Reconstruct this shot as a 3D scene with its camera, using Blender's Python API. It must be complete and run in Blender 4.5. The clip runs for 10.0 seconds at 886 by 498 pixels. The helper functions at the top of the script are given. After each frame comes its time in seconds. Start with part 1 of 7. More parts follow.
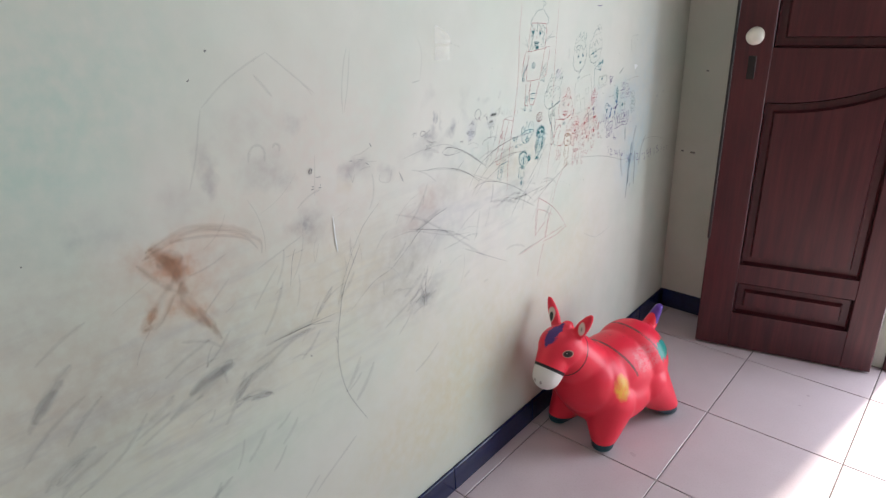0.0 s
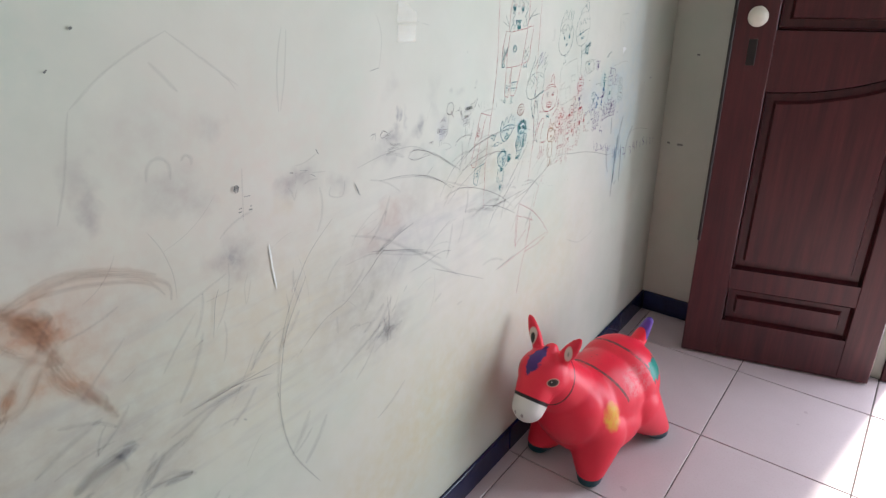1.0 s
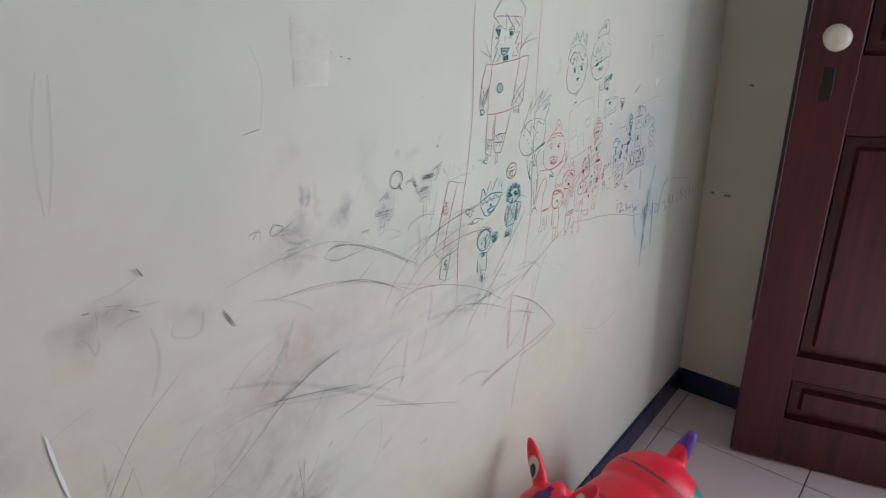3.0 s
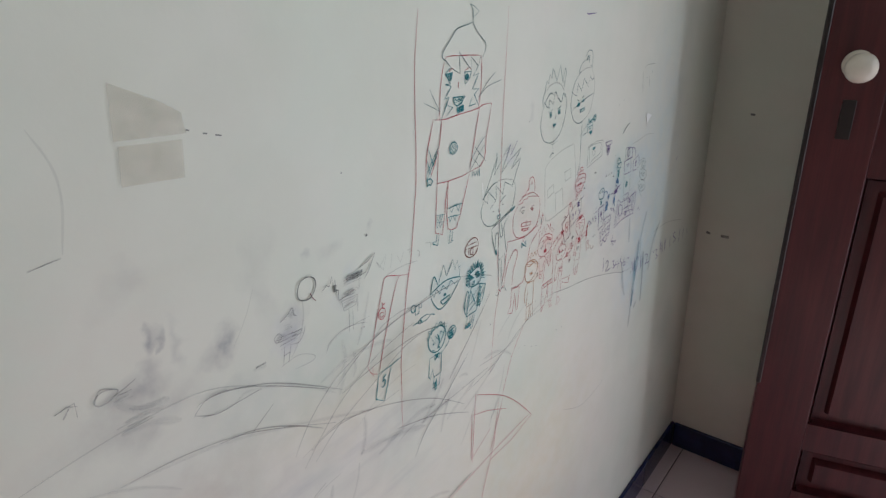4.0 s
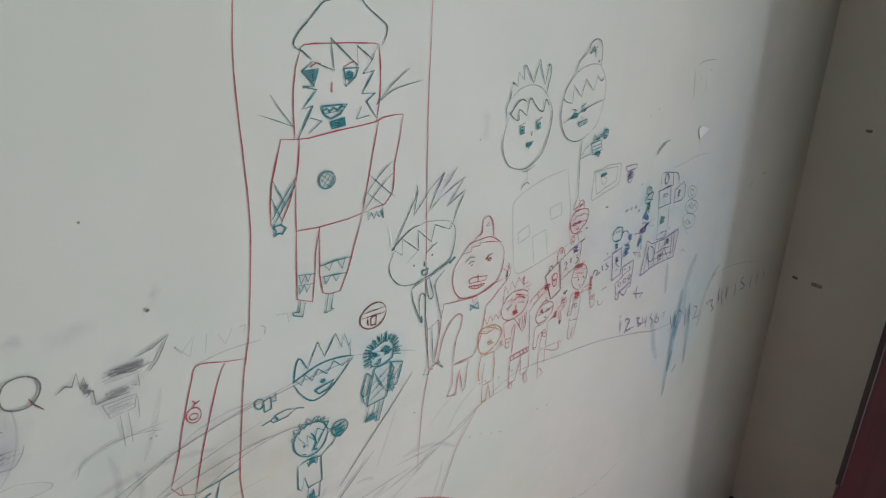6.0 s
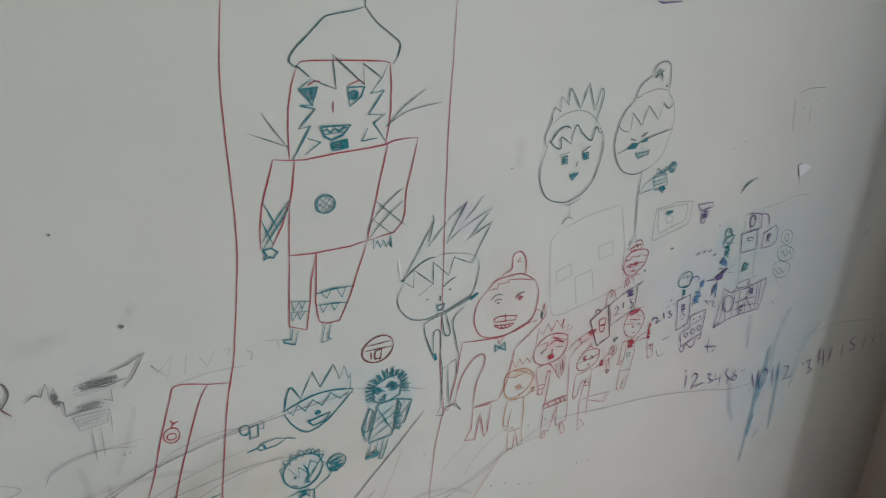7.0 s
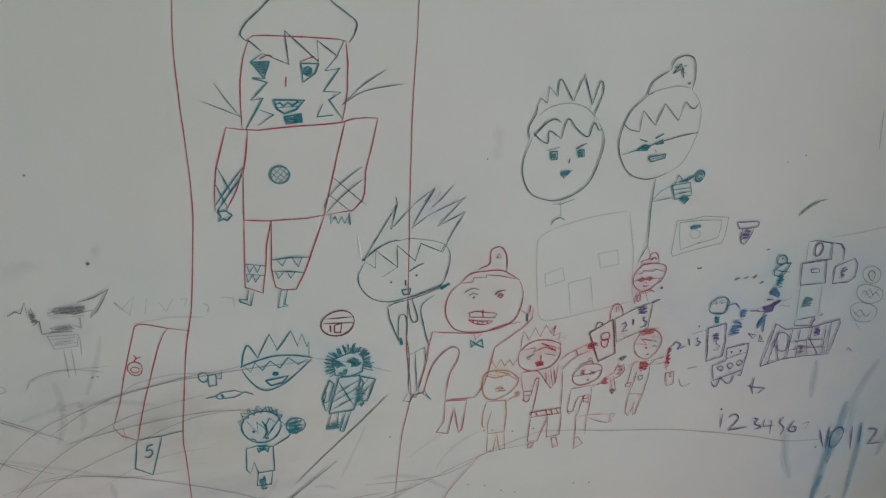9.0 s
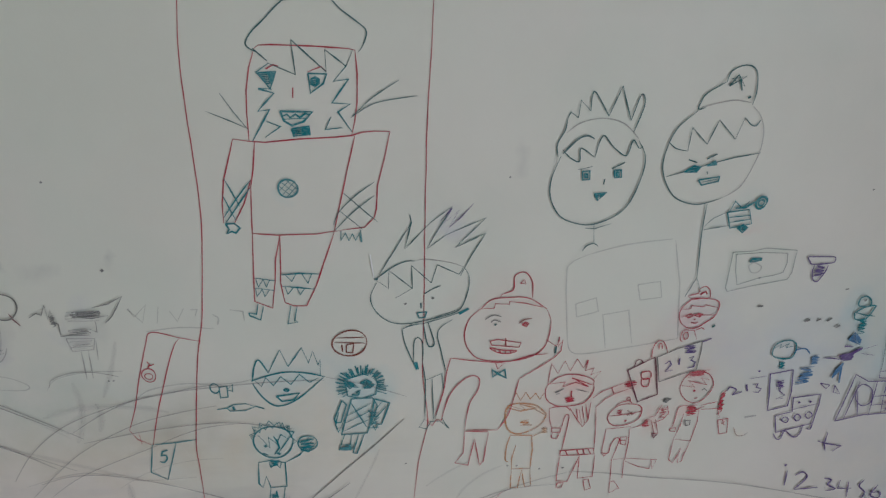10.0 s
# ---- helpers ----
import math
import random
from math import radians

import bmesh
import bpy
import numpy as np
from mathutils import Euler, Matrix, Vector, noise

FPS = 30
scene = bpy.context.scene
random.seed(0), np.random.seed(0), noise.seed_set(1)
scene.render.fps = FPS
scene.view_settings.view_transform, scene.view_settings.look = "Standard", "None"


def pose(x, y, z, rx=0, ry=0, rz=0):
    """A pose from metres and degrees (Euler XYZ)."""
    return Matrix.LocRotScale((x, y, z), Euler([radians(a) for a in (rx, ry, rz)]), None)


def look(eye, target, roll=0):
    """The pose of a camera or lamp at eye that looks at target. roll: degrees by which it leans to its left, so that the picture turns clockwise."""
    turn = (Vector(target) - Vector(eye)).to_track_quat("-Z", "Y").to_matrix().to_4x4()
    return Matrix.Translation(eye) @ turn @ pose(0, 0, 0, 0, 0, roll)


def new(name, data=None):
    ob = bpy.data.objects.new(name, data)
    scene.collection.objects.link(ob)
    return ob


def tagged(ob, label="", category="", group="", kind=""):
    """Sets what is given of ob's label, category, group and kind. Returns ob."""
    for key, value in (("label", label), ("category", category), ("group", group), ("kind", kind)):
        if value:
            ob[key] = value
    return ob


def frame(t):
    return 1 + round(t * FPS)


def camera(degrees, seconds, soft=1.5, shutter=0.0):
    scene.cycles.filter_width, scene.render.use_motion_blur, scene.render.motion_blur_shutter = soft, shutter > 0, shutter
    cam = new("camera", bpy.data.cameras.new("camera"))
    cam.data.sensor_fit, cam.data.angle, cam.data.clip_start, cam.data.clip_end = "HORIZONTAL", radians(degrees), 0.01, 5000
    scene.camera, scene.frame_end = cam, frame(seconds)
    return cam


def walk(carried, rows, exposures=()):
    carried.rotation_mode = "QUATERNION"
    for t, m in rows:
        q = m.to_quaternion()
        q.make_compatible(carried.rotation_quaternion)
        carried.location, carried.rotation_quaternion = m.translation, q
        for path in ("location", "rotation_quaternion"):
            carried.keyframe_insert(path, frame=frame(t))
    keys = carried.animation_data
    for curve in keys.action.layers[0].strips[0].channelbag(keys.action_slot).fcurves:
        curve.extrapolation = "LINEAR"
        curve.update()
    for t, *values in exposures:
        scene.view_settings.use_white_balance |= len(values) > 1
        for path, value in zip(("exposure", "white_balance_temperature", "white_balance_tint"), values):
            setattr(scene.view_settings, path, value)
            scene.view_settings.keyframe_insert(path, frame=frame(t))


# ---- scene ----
cam = camera(70.0, 10.0, soft=1.35)
PATH = [
    (0, (0.52, 0.142, 1.384), (-0.715, 1.503, 0.595), -2.7),
    (0.5, (0.421, 0.246, 1.377), (-0.751, 1.631, 0.536), -1.8),
    (1, (0.325, 0.345, 1.361), (-0.797, 1.763, 0.507), -1.6),
    (1.5, (0.272, 0.417, 1.346), (-0.813, 1.85, 0.469), -1.3),
    (2, (0.221, 0.573, 1.333), (-0.882, 1.987, 0.447), -0.6),
    (2.5, (0.177, 0.682, 1.329), (-1.006, 2.048, 0.472), -1.5),
    (2.7, (0.172, 0.712, 1.321), (-1.045, 2.075, 0.509), -2.6),
    (3.8, (0.022, 0.97, 1.352), (-1.154, 2.377, 0.554), -1.6),
    (4, (0.012, 1.01, 1.351), (-1.15, 2.428, 0.552), -2.3),
    (4.5, (-0.001, 1.105, 1.35), (-1.204, 2.483, 0.54), -1.6),
    (5, (0.012, 1.226, 1.354), (-1.291, 2.519, 0.56), -1.6),
    (5.5, (0.002, 1.293, 1.335), (-1.337, 2.534, 0.517), -1.6),
    (6.8, (-0.019, 1.434, 1.319), (-1.565, 2.391, 0.487), -1.8),
    (7, (-0.002, 1.452, 1.322), (-1.603, 2.331, 0.508), -1.6),
    (7.5, (0.05, 1.488, 1.325), (-1.656, 2.158, 0.525), -1.9),
    (8, (0.089, 1.519, 1.329), (-1.664, 2.07, 0.54), -2.0),
    (8.5, (0.1, 1.547, 1.326), (-1.67, 2.019, 0.524), -1.9),
    (9, (0.059, 1.618, 1.306), (-1.73, 2.0, 0.498), -1.4),
    (9.5, (0.039, 1.662, 1.308), (-1.787, 1.882, 0.523), -1.8),
    (10, (0.027, 1.69, 1.307), (-1.803, 1.772, 0.504), -2.5),
]
walk(cam, [(t, look(eye, target, roll)) for t, eye, target, roll in PATH],
     exposures=[(0.0, 0.62), (1.5, 0.62), (2.0, 0.55), (2.5, 0.33), (4.0, 0.08), (4.5, 0.07), (5.5, 0.07), (7.0, -0.20), (10.0, -0.33)])

# ---------------------------------------------------------------- light
world = bpy.data.worlds.new("world")
scene.world = world
world.use_nodes = True
wn = world.node_tree.nodes
sky = wn.new("ShaderNodeTexSky")
sky.sky_type = "NISHITA"
sky.sun_disc = False
sky.sun_elevation = radians(50)
sky.sun_rotation = radians(8.1)
wn["Background"].inputs["Strength"].default_value = 0.12
world.node_tree.links.new(sky.outputs[0], wn["Background"].inputs["Color"])

sun = new("sun", bpy.data.lights.new("sun", "SUN"))
sun.data.energy = 5.0
sun.data.angle = radians(4.0)
sun.data.color = (1.0, 0.95, 0.87)
sun.matrix_world = look((0.85, 6.0, 7.2), (0, 0, 0))


def opening_lamp(name, eye, target, w, h, watts, colour):
    lamp = new(name, bpy.data.lights.new(name, "AREA"))
    lamp.data.shape = "RECTANGLE"
    lamp.data.size, lamp.data.size_y = w, h
    lamp.data.energy, lamp.data.color = watts, colour
    lamp.matrix_world = look(eye, target)
    return lamp


opening_lamp("doorway_daylight", (0.97, 2.645, 1.05), (0.97, 0.0, 1.0), 1.03, 2.0, 29.0, (0.80, 0.885, 1.0))
# fill lamp in an added, unseen east opening; brightens the wall towards the corner
opening_lamp("window_daylight", (2.66, 1.81, 1.55), (-0.4, 1.81, 1.5), 1.18, 1.46, 4.0, (0.78, 0.885, 1.0))


# ---------------------------------------------------------------- materials
class Mat:
    """A small builder of node materials."""

    def __init__(self, name, rough=0.5, metal=0.0, spec=0.5):
        self.m = bpy.data.materials.new(name)
        self.m.use_nodes = True
        self.t = self.m.node_tree
        self.b = self.t.nodes["Principled BSDF"]
        self.b.inputs["Roughness"].default_value = rough
        self.b.inputs["Metallic"].default_value = metal
        self.b.inputs["Specular IOR Level"].default_value = spec

    def node(self, kind, **sets):
        n = self.t.nodes.new(kind)
        for k, v in sets.items():
            setattr(n, k, v)
        return n

    def link(self, a, b):
        self.t.links.new(a, b)

    def coords(self, which="Object", scale=(1, 1, 1)):
        c = self.node("ShaderNodeTexCoord")
        m = self.node("ShaderNodeMapping")
        m.inputs["Scale"].default_value = scale
        self.link(c.outputs[which], m.inputs["Vector"])
        return m.outputs[0]

    def noise(self, vec, scale, detail=4.0, rough=0.55):
        n = self.node("ShaderNodeTexNoise")
        n.inputs["Scale"].default_value = scale
        n.inputs["Detail"].default_value = detail
        n.inputs["Roughness"].default_value = rough
        self.link(vec, n.inputs["Vector"])
        return n.outputs[0]

    def ramp(self, fac, *stops):
        r = self.node("ShaderNodeValToRGB")
        e = r.color_ramp.elements
        while len(e) < len(stops):
            e.new(0.5)
        for el, (p, c) in zip(e, stops):
            el.position = p
            el.color = (*c, 1) if isinstance(c, tuple) else (c, c, c, 1)
        self.link(fac, r.inputs[0])
        return r.outputs[0]

    def mix(self, fac, a, b, blend="MIX"):
        n = self.node("ShaderNodeMix", data_type="RGBA", blend_type=blend)
        for s, v in ((n.inputs[0], fac), (n.inputs[6], a), (n.inputs[7], b)):
            if isinstance(v, bpy.types.NodeSocket):
                self.link(v, s)
            elif isinstance(v, tuple):
                s.default_value = (*v, 1)
            else:
                s.default_value = v
        return n.outputs[2]

    def math(self, op, a, b=0.0, clamp=False):
        n = self.node("ShaderNodeMath", operation=op, use_clamp=clamp)
        for s, v in ((n.inputs[0], a), (n.inputs[1], b)):
            if isinstance(v, bpy.types.NodeSocket):
                self.link(v, s)
            else:
                s.default_value = v
        return n.outputs[0]

    def set(self, **sockets):
        names = {"colour": "Base Color", "rough": "Roughness", "alpha": "Alpha"}
        for k, v in sockets.items():
            s = self.b.inputs[names[k]]
            if isinstance(v, bpy.types.NodeSocket):
                self.link(v, s)
            else:
                s.default_value = (*v, 1) if isinstance(v, tuple) else v
        return self

    def bump(self, height, strength=0.2, dist=0.002):
        n = self.node("ShaderNodeBump")
        n.inputs["Strength"].default_value = strength
        n.inputs["Distance"].default_value = dist
        self.link(height, n.inputs["Height"])
        self.link(n.outputs[0], self.b.inputs["Normal"])
        return self


STAIN_TINT = {"grey": (0.22, 0.22, 0.24), "rust": (0.44, 0.19, 0.09), "ochre": (0.60, 0.52, 0.32), "red": (0.70, 0.36, 0.32),
         "violet": (0.44, 0.41, 0.56), "blue": (0.38, 0.56, 0.69), "teal": (0.32, 0.53, 0.55), "green": (0.40, 0.56, 0.48)}


def paint_material(stain_tints=()):
    """Semi-gloss emulsion. Stains and tints: rubbed pencil, crayon dust, dirt and painted-in casts of light as (colour,
    strength, mm along, mm up, half width, half height, turn).
    """
    m = Mat("pale_green_wall_paint", 0.5, spec=0.3)
    v = m.node("ShaderNodeNewGeometry").outputs["Position"]
    big = m.noise(v, 1.3, 3)
    mid = m.noise(v, 9.0, 5)
    fine = m.noise(v, 160.0, 3)
    c = m.ramp(big, (0.3, (0.595, 0.627, 0.530)), (0.7, (0.700, 0.66, 0.590)))
    c = m.mix(m.ramp(m.noise(v, 4.2, 4), (0.50, 0.0), (0.72, 0.45)), c, (0.54, 0.62, 0.53))
    c = m.mix(m.ramp(m.noise(m.coords("Object", (1, 1.3, 0.7)), 3.1, 4), (0.52, 0.0), (0.75, 0.40)), c, (0.69, 0.62, 0.58))
    c = m.mix(m.ramp(mid, (0.42, 0.0), (0.75, 0.30)), c, (0.56, 0.55, 0.47))
    if stain_tints:
        warp = m.node("ShaderNodeTexNoise")
        warp.inputs["Scale"].default_value, warp.inputs["Detail"].default_value = 22.0, 5.0
        m.link(v, warp.inputs["Vector"])
        shift = m.node("ShaderNodeVectorMath", operation="MULTIPLY_ADD")
        m.link(warp.outputs["Color"], shift.inputs[0])
        shift.inputs[1].default_value = (0, 0.07, 0.07)
        shift.inputs[2].default_value = (0, -0.035, -0.035)
        moved = m.node("ShaderNodeVectorMath", operation="ADD")
        m.link(v, moved.inputs[0])
        m.link(shift.outputs[0], moved.inputs[1])
        flat = m.node("ShaderNodeVectorMath", operation="MULTIPLY")
        m.link(moved.outputs[0], flat.inputs[0])
        flat.inputs[1].default_value = (0, 1, 1)
        grain = m.ramp(m.noise(v, 34.0, 4, 0.6), (0.32, 0.35), (0.68, 1.0))
        place = flat.outputs[0]
        for colour in STAIN_TINT:
            total = 0.0
            for ink, strength, y, z, ry, rz, turn in stain_tints:
                if ink != colour:
                    continue
                mp = m.node("ShaderNodeMapping", vector_type="TEXTURE")
                mp.inputs["Location"].default_value = (0, y / 1000, z / 1000)
                mp.inputs["Rotation"].default_value = (radians(turn), 0, 0)
                mp.inputs["Scale"].default_value = (1, 1.3 * ry / 1000, 1.3 * rz / 1000)
                m.link(place, mp.inputs["Vector"])
                d = m.node("ShaderNodeVectorMath", operation="LENGTH")
                m.link(mp.outputs[0], d.inputs[0])
                near = m.math("SUBTRACT", 1.0, d.outputs["Value"], True)
                acc = m.node("ShaderNodeMath", operation="MULTIPLY_ADD")
                m.link(near, acc.inputs[0])
                acc.inputs[1].default_value = 1.45 * strength
                if total:
                    m.link(total, acc.inputs[2])
                else:
                    acc.inputs[2].default_value = 0.0
                total = acc.outputs[0]
                # one stain or tint is worked out after the other, which keeps the shader small
                step = m.node("ShaderNodeVectorMath", operation="MULTIPLY_ADD")
                m.link(total, step.inputs[0])
                step.inputs[1].default_value = (1e-9, 1e-9, 1e-9)
                m.link(place, step.inputs[2])
                place = step.outputs[0]
            if total:
                c = m.mix(m.math("MINIMUM", m.math("MULTIPLY", total, grain), 0.7), c, STAIN_TINT[colour])
    if stain_tints:
        # rubbed slanting strokes: noise drawn out along the sweep of the arm, inside three worn areas
        turned = m.node("ShaderNodeMapping")
        turned.inputs["Rotation"].default_value = (radians(-36), 0, 0)
        turned.inputs["Scale"].default_value = (1, 5.0, 34.0)
        m.link(v, turned.inputs["Vector"])
        streak = m.ramp(m.noise(turned.outputs[0], 1.0, 4, 0.6), (0.47, 0.0), (0.68, 1.0))
        for cy, cz, ry, rz, strength in ((0.42, 0.72, 0.62, 0.34, 0.28), (1.05, 0.78, 0.50, 0.28, 0.16), (1.50, 0.82, 0.32, 0.14, 0.20)):
            area = m.node("ShaderNodeMapping", vector_type="TEXTURE")
            area.inputs["Location"].default_value = (0, cy, cz)
            area.inputs["Scale"].default_value = (1, ry, rz)
            m.link(flat.outputs[0], area.inputs["Vector"])
            far = m.node("ShaderNodeVectorMath", operation="LENGTH")
            m.link(area.outputs[0], far.inputs[0])
            inside = m.ramp(far.outputs["Value"], (0.35, strength), (1.0, 0.0))
            c = m.mix(m.math("MULTIPLY", streak, inside), c, (0.30, 0.285, 0.31))
    m.set(colour=c, rough=m.ramp(mid, (0.3, 0.46), (0.7, 0.60)))
    h = m.math("ADD", m.math("MULTIPLY", fine, 0.25), m.math("MULTIPLY", m.noise(v, 14.0, 2), 1.0))
    return m.bump(h, 0.12, 0.003).m


def tile_material():
    m = Mat("pinkish_ceramic_tile", 0.3)
    v = m.coords("Object")
    info = m.node("ShaderNodeObjectInfo").outputs["Random"]
    g = m.node("ShaderNodeNewGeometry").outputs["Position"]
    cloud = m.noise(g, 7.0, 5)
    fleck = m.noise(g, 190.0, 3)
    c = m.ramp(cloud, (0.3, (0.53, 0.42, 0.435)), (0.7, (0.57, 0.46, 0.475)))
    c = m.mix(m.ramp(fleck, (0.5, 0.0), (0.75, 0.4)), c, (0.44, 0.33, 0.31))
    c = m.mix(m.math("MULTIPLY", info, 0.25), c, (0.61, 0.50, 0.50))
    m.set(colour=c, rough=m.ramp(cloud, (0.3, 0.27), (0.75, 0.33)))
    return m.bump(m.noise(g, 60.0, 3), 0.05, 0.001).m


def wood_material():
    m = Mat("lacquered_maroon_wood", 0.30)
    v = m.coords("Object", (14, 14, 0.9))
    grain = m.noise(v, 3.0, 6, 0.65)
    fine = m.noise(m.coords("Object", (90, 90, 2.5)), 4.0, 3)
    c = m.ramp(grain, (0.3, (0.043, 0.008, 0.010)), (0.55, (0.078, 0.0145, 0.017)), (0.75, (0.105, 0.021, 0.023)))
    c = m.mix(m.ramp(fine, (0.5, 0.0), (0.8, 0.5)), c, (0.05, 0.01, 0.01))
    m.set(colour=c, rough=m.ramp(fine, (0.3, 0.30), (0.8, 0.46)))
    return m.bump(fine, 0.12, 0.001).m


def plain(name, colour, rough=0.5, metal=0.0, vary=0.25, scale=30.0):
    m = Mat(name, rough, metal)
    n = m.noise(m.coords(), scale, 4)
    dark = tuple(c * (1 - vary) for c in colour)
    m.set(colour=m.ramp(n, (0.35, dark), (0.65, colour)))
    return m.bump(n, 0.06, 0.001).m


PAINT = paint_material()
SMUDGE_TINTS = []


def smudge_tint(*values):
    SMUDGE_TINTS.append(values)


smudge_tint("grey", .30, 640.8, 1116.9, 16.2, 37.6, -10)
smudge_tint("grey", .30, 641.3, 1080.7, 14.8, 24.6, -0)
smudge_tint("grey", .28, 722.4, 1084.5, 35.6, 30, -0)
smudge_tint("grey", .22, 766.8, 1082.9, 34.1, 35, -0)
smudge_tint("grey", .25, 773, 1052.4, 40, 16, -0)
smudge_tint("grey", .22, 831.5, 946.6, 47.9, 31.8, -10)
smudge_tint("grey", .30, 814.7, 953.4, 14, 12.4, -0)
smudge_tint("grey", .25, 955.3, 1031.5, 42, 25.8, -0)
smudge_tint("grey", .22, 1173.3, 892.8, 128, 46.7, 20)
smudge_tint("red", .10, 1141.1, 892.4, 104, 45.8, 20)
smudge_tint("grey", .28, 1136, 662.1, 77.8, 28.8, 25)
smudge_tint("grey", .18, 1033.5, 746.8, 155.1, 83.7, 35)
smudge_tint("grey", .14, 722.1, 1162.8, 94.2, 49.5, -0)
smudge_tint("grey", .25, 819.7, 1148.3, 22, 23, -0)
smudge_tint("rust", .10, 595.6, 996.6, 126.1, 51.2, 10)
smudge_tint("rust", .12, 566.7, 914.3, 80.6, 61.4, -20)
smudge_tint("grey", .16, 551.9, 780.1, 138.9, 67.7, 25)
smudge_tint("grey", .16, 687.1, 722.1, 172.2, 68.3, 25)
smudge_tint("grey", .14, 588.9, 1066.9, 44.2, 41, -0)
smudge_tint("violet", .08, 1276.4, 869.7, 269.7, 88.6, -0)
smudge_tint("grey", .12, 1438.6, 948.1, 143.8, 51.9, -0)
smudge_tint("rust", .07, 892.3, 860.1, 294.5, 123.7, -0)
smudge_tint("grey", .16, 345.5, 722.9, 332.9, 152.8, 20)
smudge_tint("rust", .10, 307.8, 852.4, 171.2, 146.6, -0)
smudge_tint("grey", .12, 356.9, 1033.1, 90.1, 100.2, -0)
# next three: green cast of lens and light, painted into the wall colour
smudge_tint("green", .40, 465.7, 1279.3, 216.5, 154.9, -0)
smudge_tint("green", .30, 388.2, 1148, 118.9, 127.3, -0)
smudge_tint("green", .22, 620.2, 534.9, 260.6, 104.5, -0)
smudge_tint("red", .14, 862.6, 1099.4, 359.9, 178.1, -0)
smudge_tint("rust", .55, 547.7, 965, 29.6, 21.4, -30)
smudge_tint("rust", .30, 528.2, 997.3, 42.8, 20.7, 15)
smudge_tint("rust", .30, 562.5, 884.9, 48.3, 16.4, -40)
smudge_tint("rust", .35, 494.3, 899.2, 15.3, 29.4, -25)
smudge_tint("rust", .16, 564.8, 942.9, 119.9, 70.4, -0)
smudge_tint("grey", .22, 593.1, 742.6, 87.7, 31.7, 45)
smudge_tint("grey", .20, 653.3, 677.8, 54.7, 61, 20)
smudge_tint("grey", .18, 391.7, 803.6, 146.6, 88.7, 35)
smudge_tint("ochre", .34, 1214.2, 325.1, 271.8, 331.2, -0)
smudge_tint("ochre", .26, 990, 281.8, 287.8, 140.1, -0)
smudge_tint("ochre", .20, 937.6, 783, 229, 163.3, -0)
smudge_tint("grey", .18, 471.1, 1055, 50.9, 35.1, -0)
smudge_tint("grey", .18, 415, 1055.8, 22.9, 21, -0)
smudge_tint("grey", .14, 330.6, 936.4, 76.8, 51.8, -0)
smudge_tint("rust", .12, 456.3, 995, 79.7, 36.1, -0)
smudge_tint("ochre", .22, 525.9, 663.9, 559.2, 238.6, -0)
smudge_tint("rust", .10, 568.8, 865.5, 411.3, 194.8, -0)
smudge_tint("ochre", .14, 1627.8, 545.1, 481.9, 331.5, -0)
smudge_tint("grey", .30, 962, 1051.2, 36.7, 17.8, 5)
smudge_tint("grey", .22, 931.8, 1029.5, 18.8, 22.2, -0)
smudge_tint("ochre", .25, 922.6, 1002.9, 25.6, 16.1, -0)
smudge_tint("grey", .25, 1034.2, 1006.2, 27.8, 19.8, -0)
smudge_tint("grey", .25, 816, 962.4, 32.3, 24.4, -0)
smudge_tint("grey", .35, 812.3, 948.9, 7.4, 8.5, -0)
smudge_tint("grey", .18, 826.4, 931.9, 34.5, 31.7, -0)
smudge_tint("rust", .22, 1165.5, 907, 30.5, 34.6, -0)
smudge_tint("rust", .18, 1101.1, 870.2, 25.3, 29.8, -0)
smudge_tint("grey", .18, 1208.7, 810.8, 152.8, 48.7, 20)
smudge_tint("grey", .35, 1128.8, 664.5, 59, 16.4, 35)
smudge_tint("grey", .20, 1073.6, 687.6, 72, 29.2, 30)
smudge_tint("grey", .22, 1455.3, 932.5, 41, 30.9, -0)
smudge_tint("ochre", .22, 1465.5, 405.6, 299.5, 140.9, -0)
smudge_tint("ochre", .20, 1861.6, 525.7, 209.9, 218.2, -0)
smudge_tint("grey", .16, 1040.3, 780.4, 131.9, 80.6, 40)
smudge_tint("grey", .15, 1153.5, 1036.8, 80.5, 22.8, 10)
smudge_tint("grey", .16, 1304.2, 1092.4, 14, 49.2, -0)
smudge_tint("grey", .40, 1192.8, 1085.7, 5, 11.2, -10)
smudge_tint("grey", .40, 1201.4, 1085.3, 4.5, 11.3, -0)
smudge_tint("grey", .35, 1252.5, 1047.3, 19.1, 14.8, -0)
smudge_tint("grey", .40, 1259.9, 1056.3, 7.5, 11.7, -10)
smudge_tint("violet", .30, 1325.3, 1039.1, 21, 16.2, -0)
smudge_tint("violet", .22, 1415.3, 1063.4, 14, 7.5, 20)
smudge_tint("violet", .14, 1400.6, 1039.6, 19.6, 12.9, -0)
smudge_tint("grey", .30, 1172.6, 1060, 26.1, 11.2, 10)
smudge_tint("grey", .22, 1184.3, 1021.1, 52.1, 18.5, 10)
smudge_tint("grey", .20, 1218.3, 1080.3, 5.6, 17.9, -0)
smudge_tint("grey", .20, 1262.9, 1010, 26.3, 9.3, 15)
smudge_tint("grey", .12, 1497.8, 829.5, 149.5, 49.4, 25)
smudge_tint("grey", .10, 1261.7, 981.4, 125.7, 32.6, 10)
smudge_tint("grey", .15, 1183.6, 1140.5, 21.9, 17.8, -0)
smudge_tint("grey", .30, 1259, 1054.3, 10.8, 19.7, -0)
smudge_tint("grey", .30, 1190.3, 1084.8, 6.7, 10.6, -0)
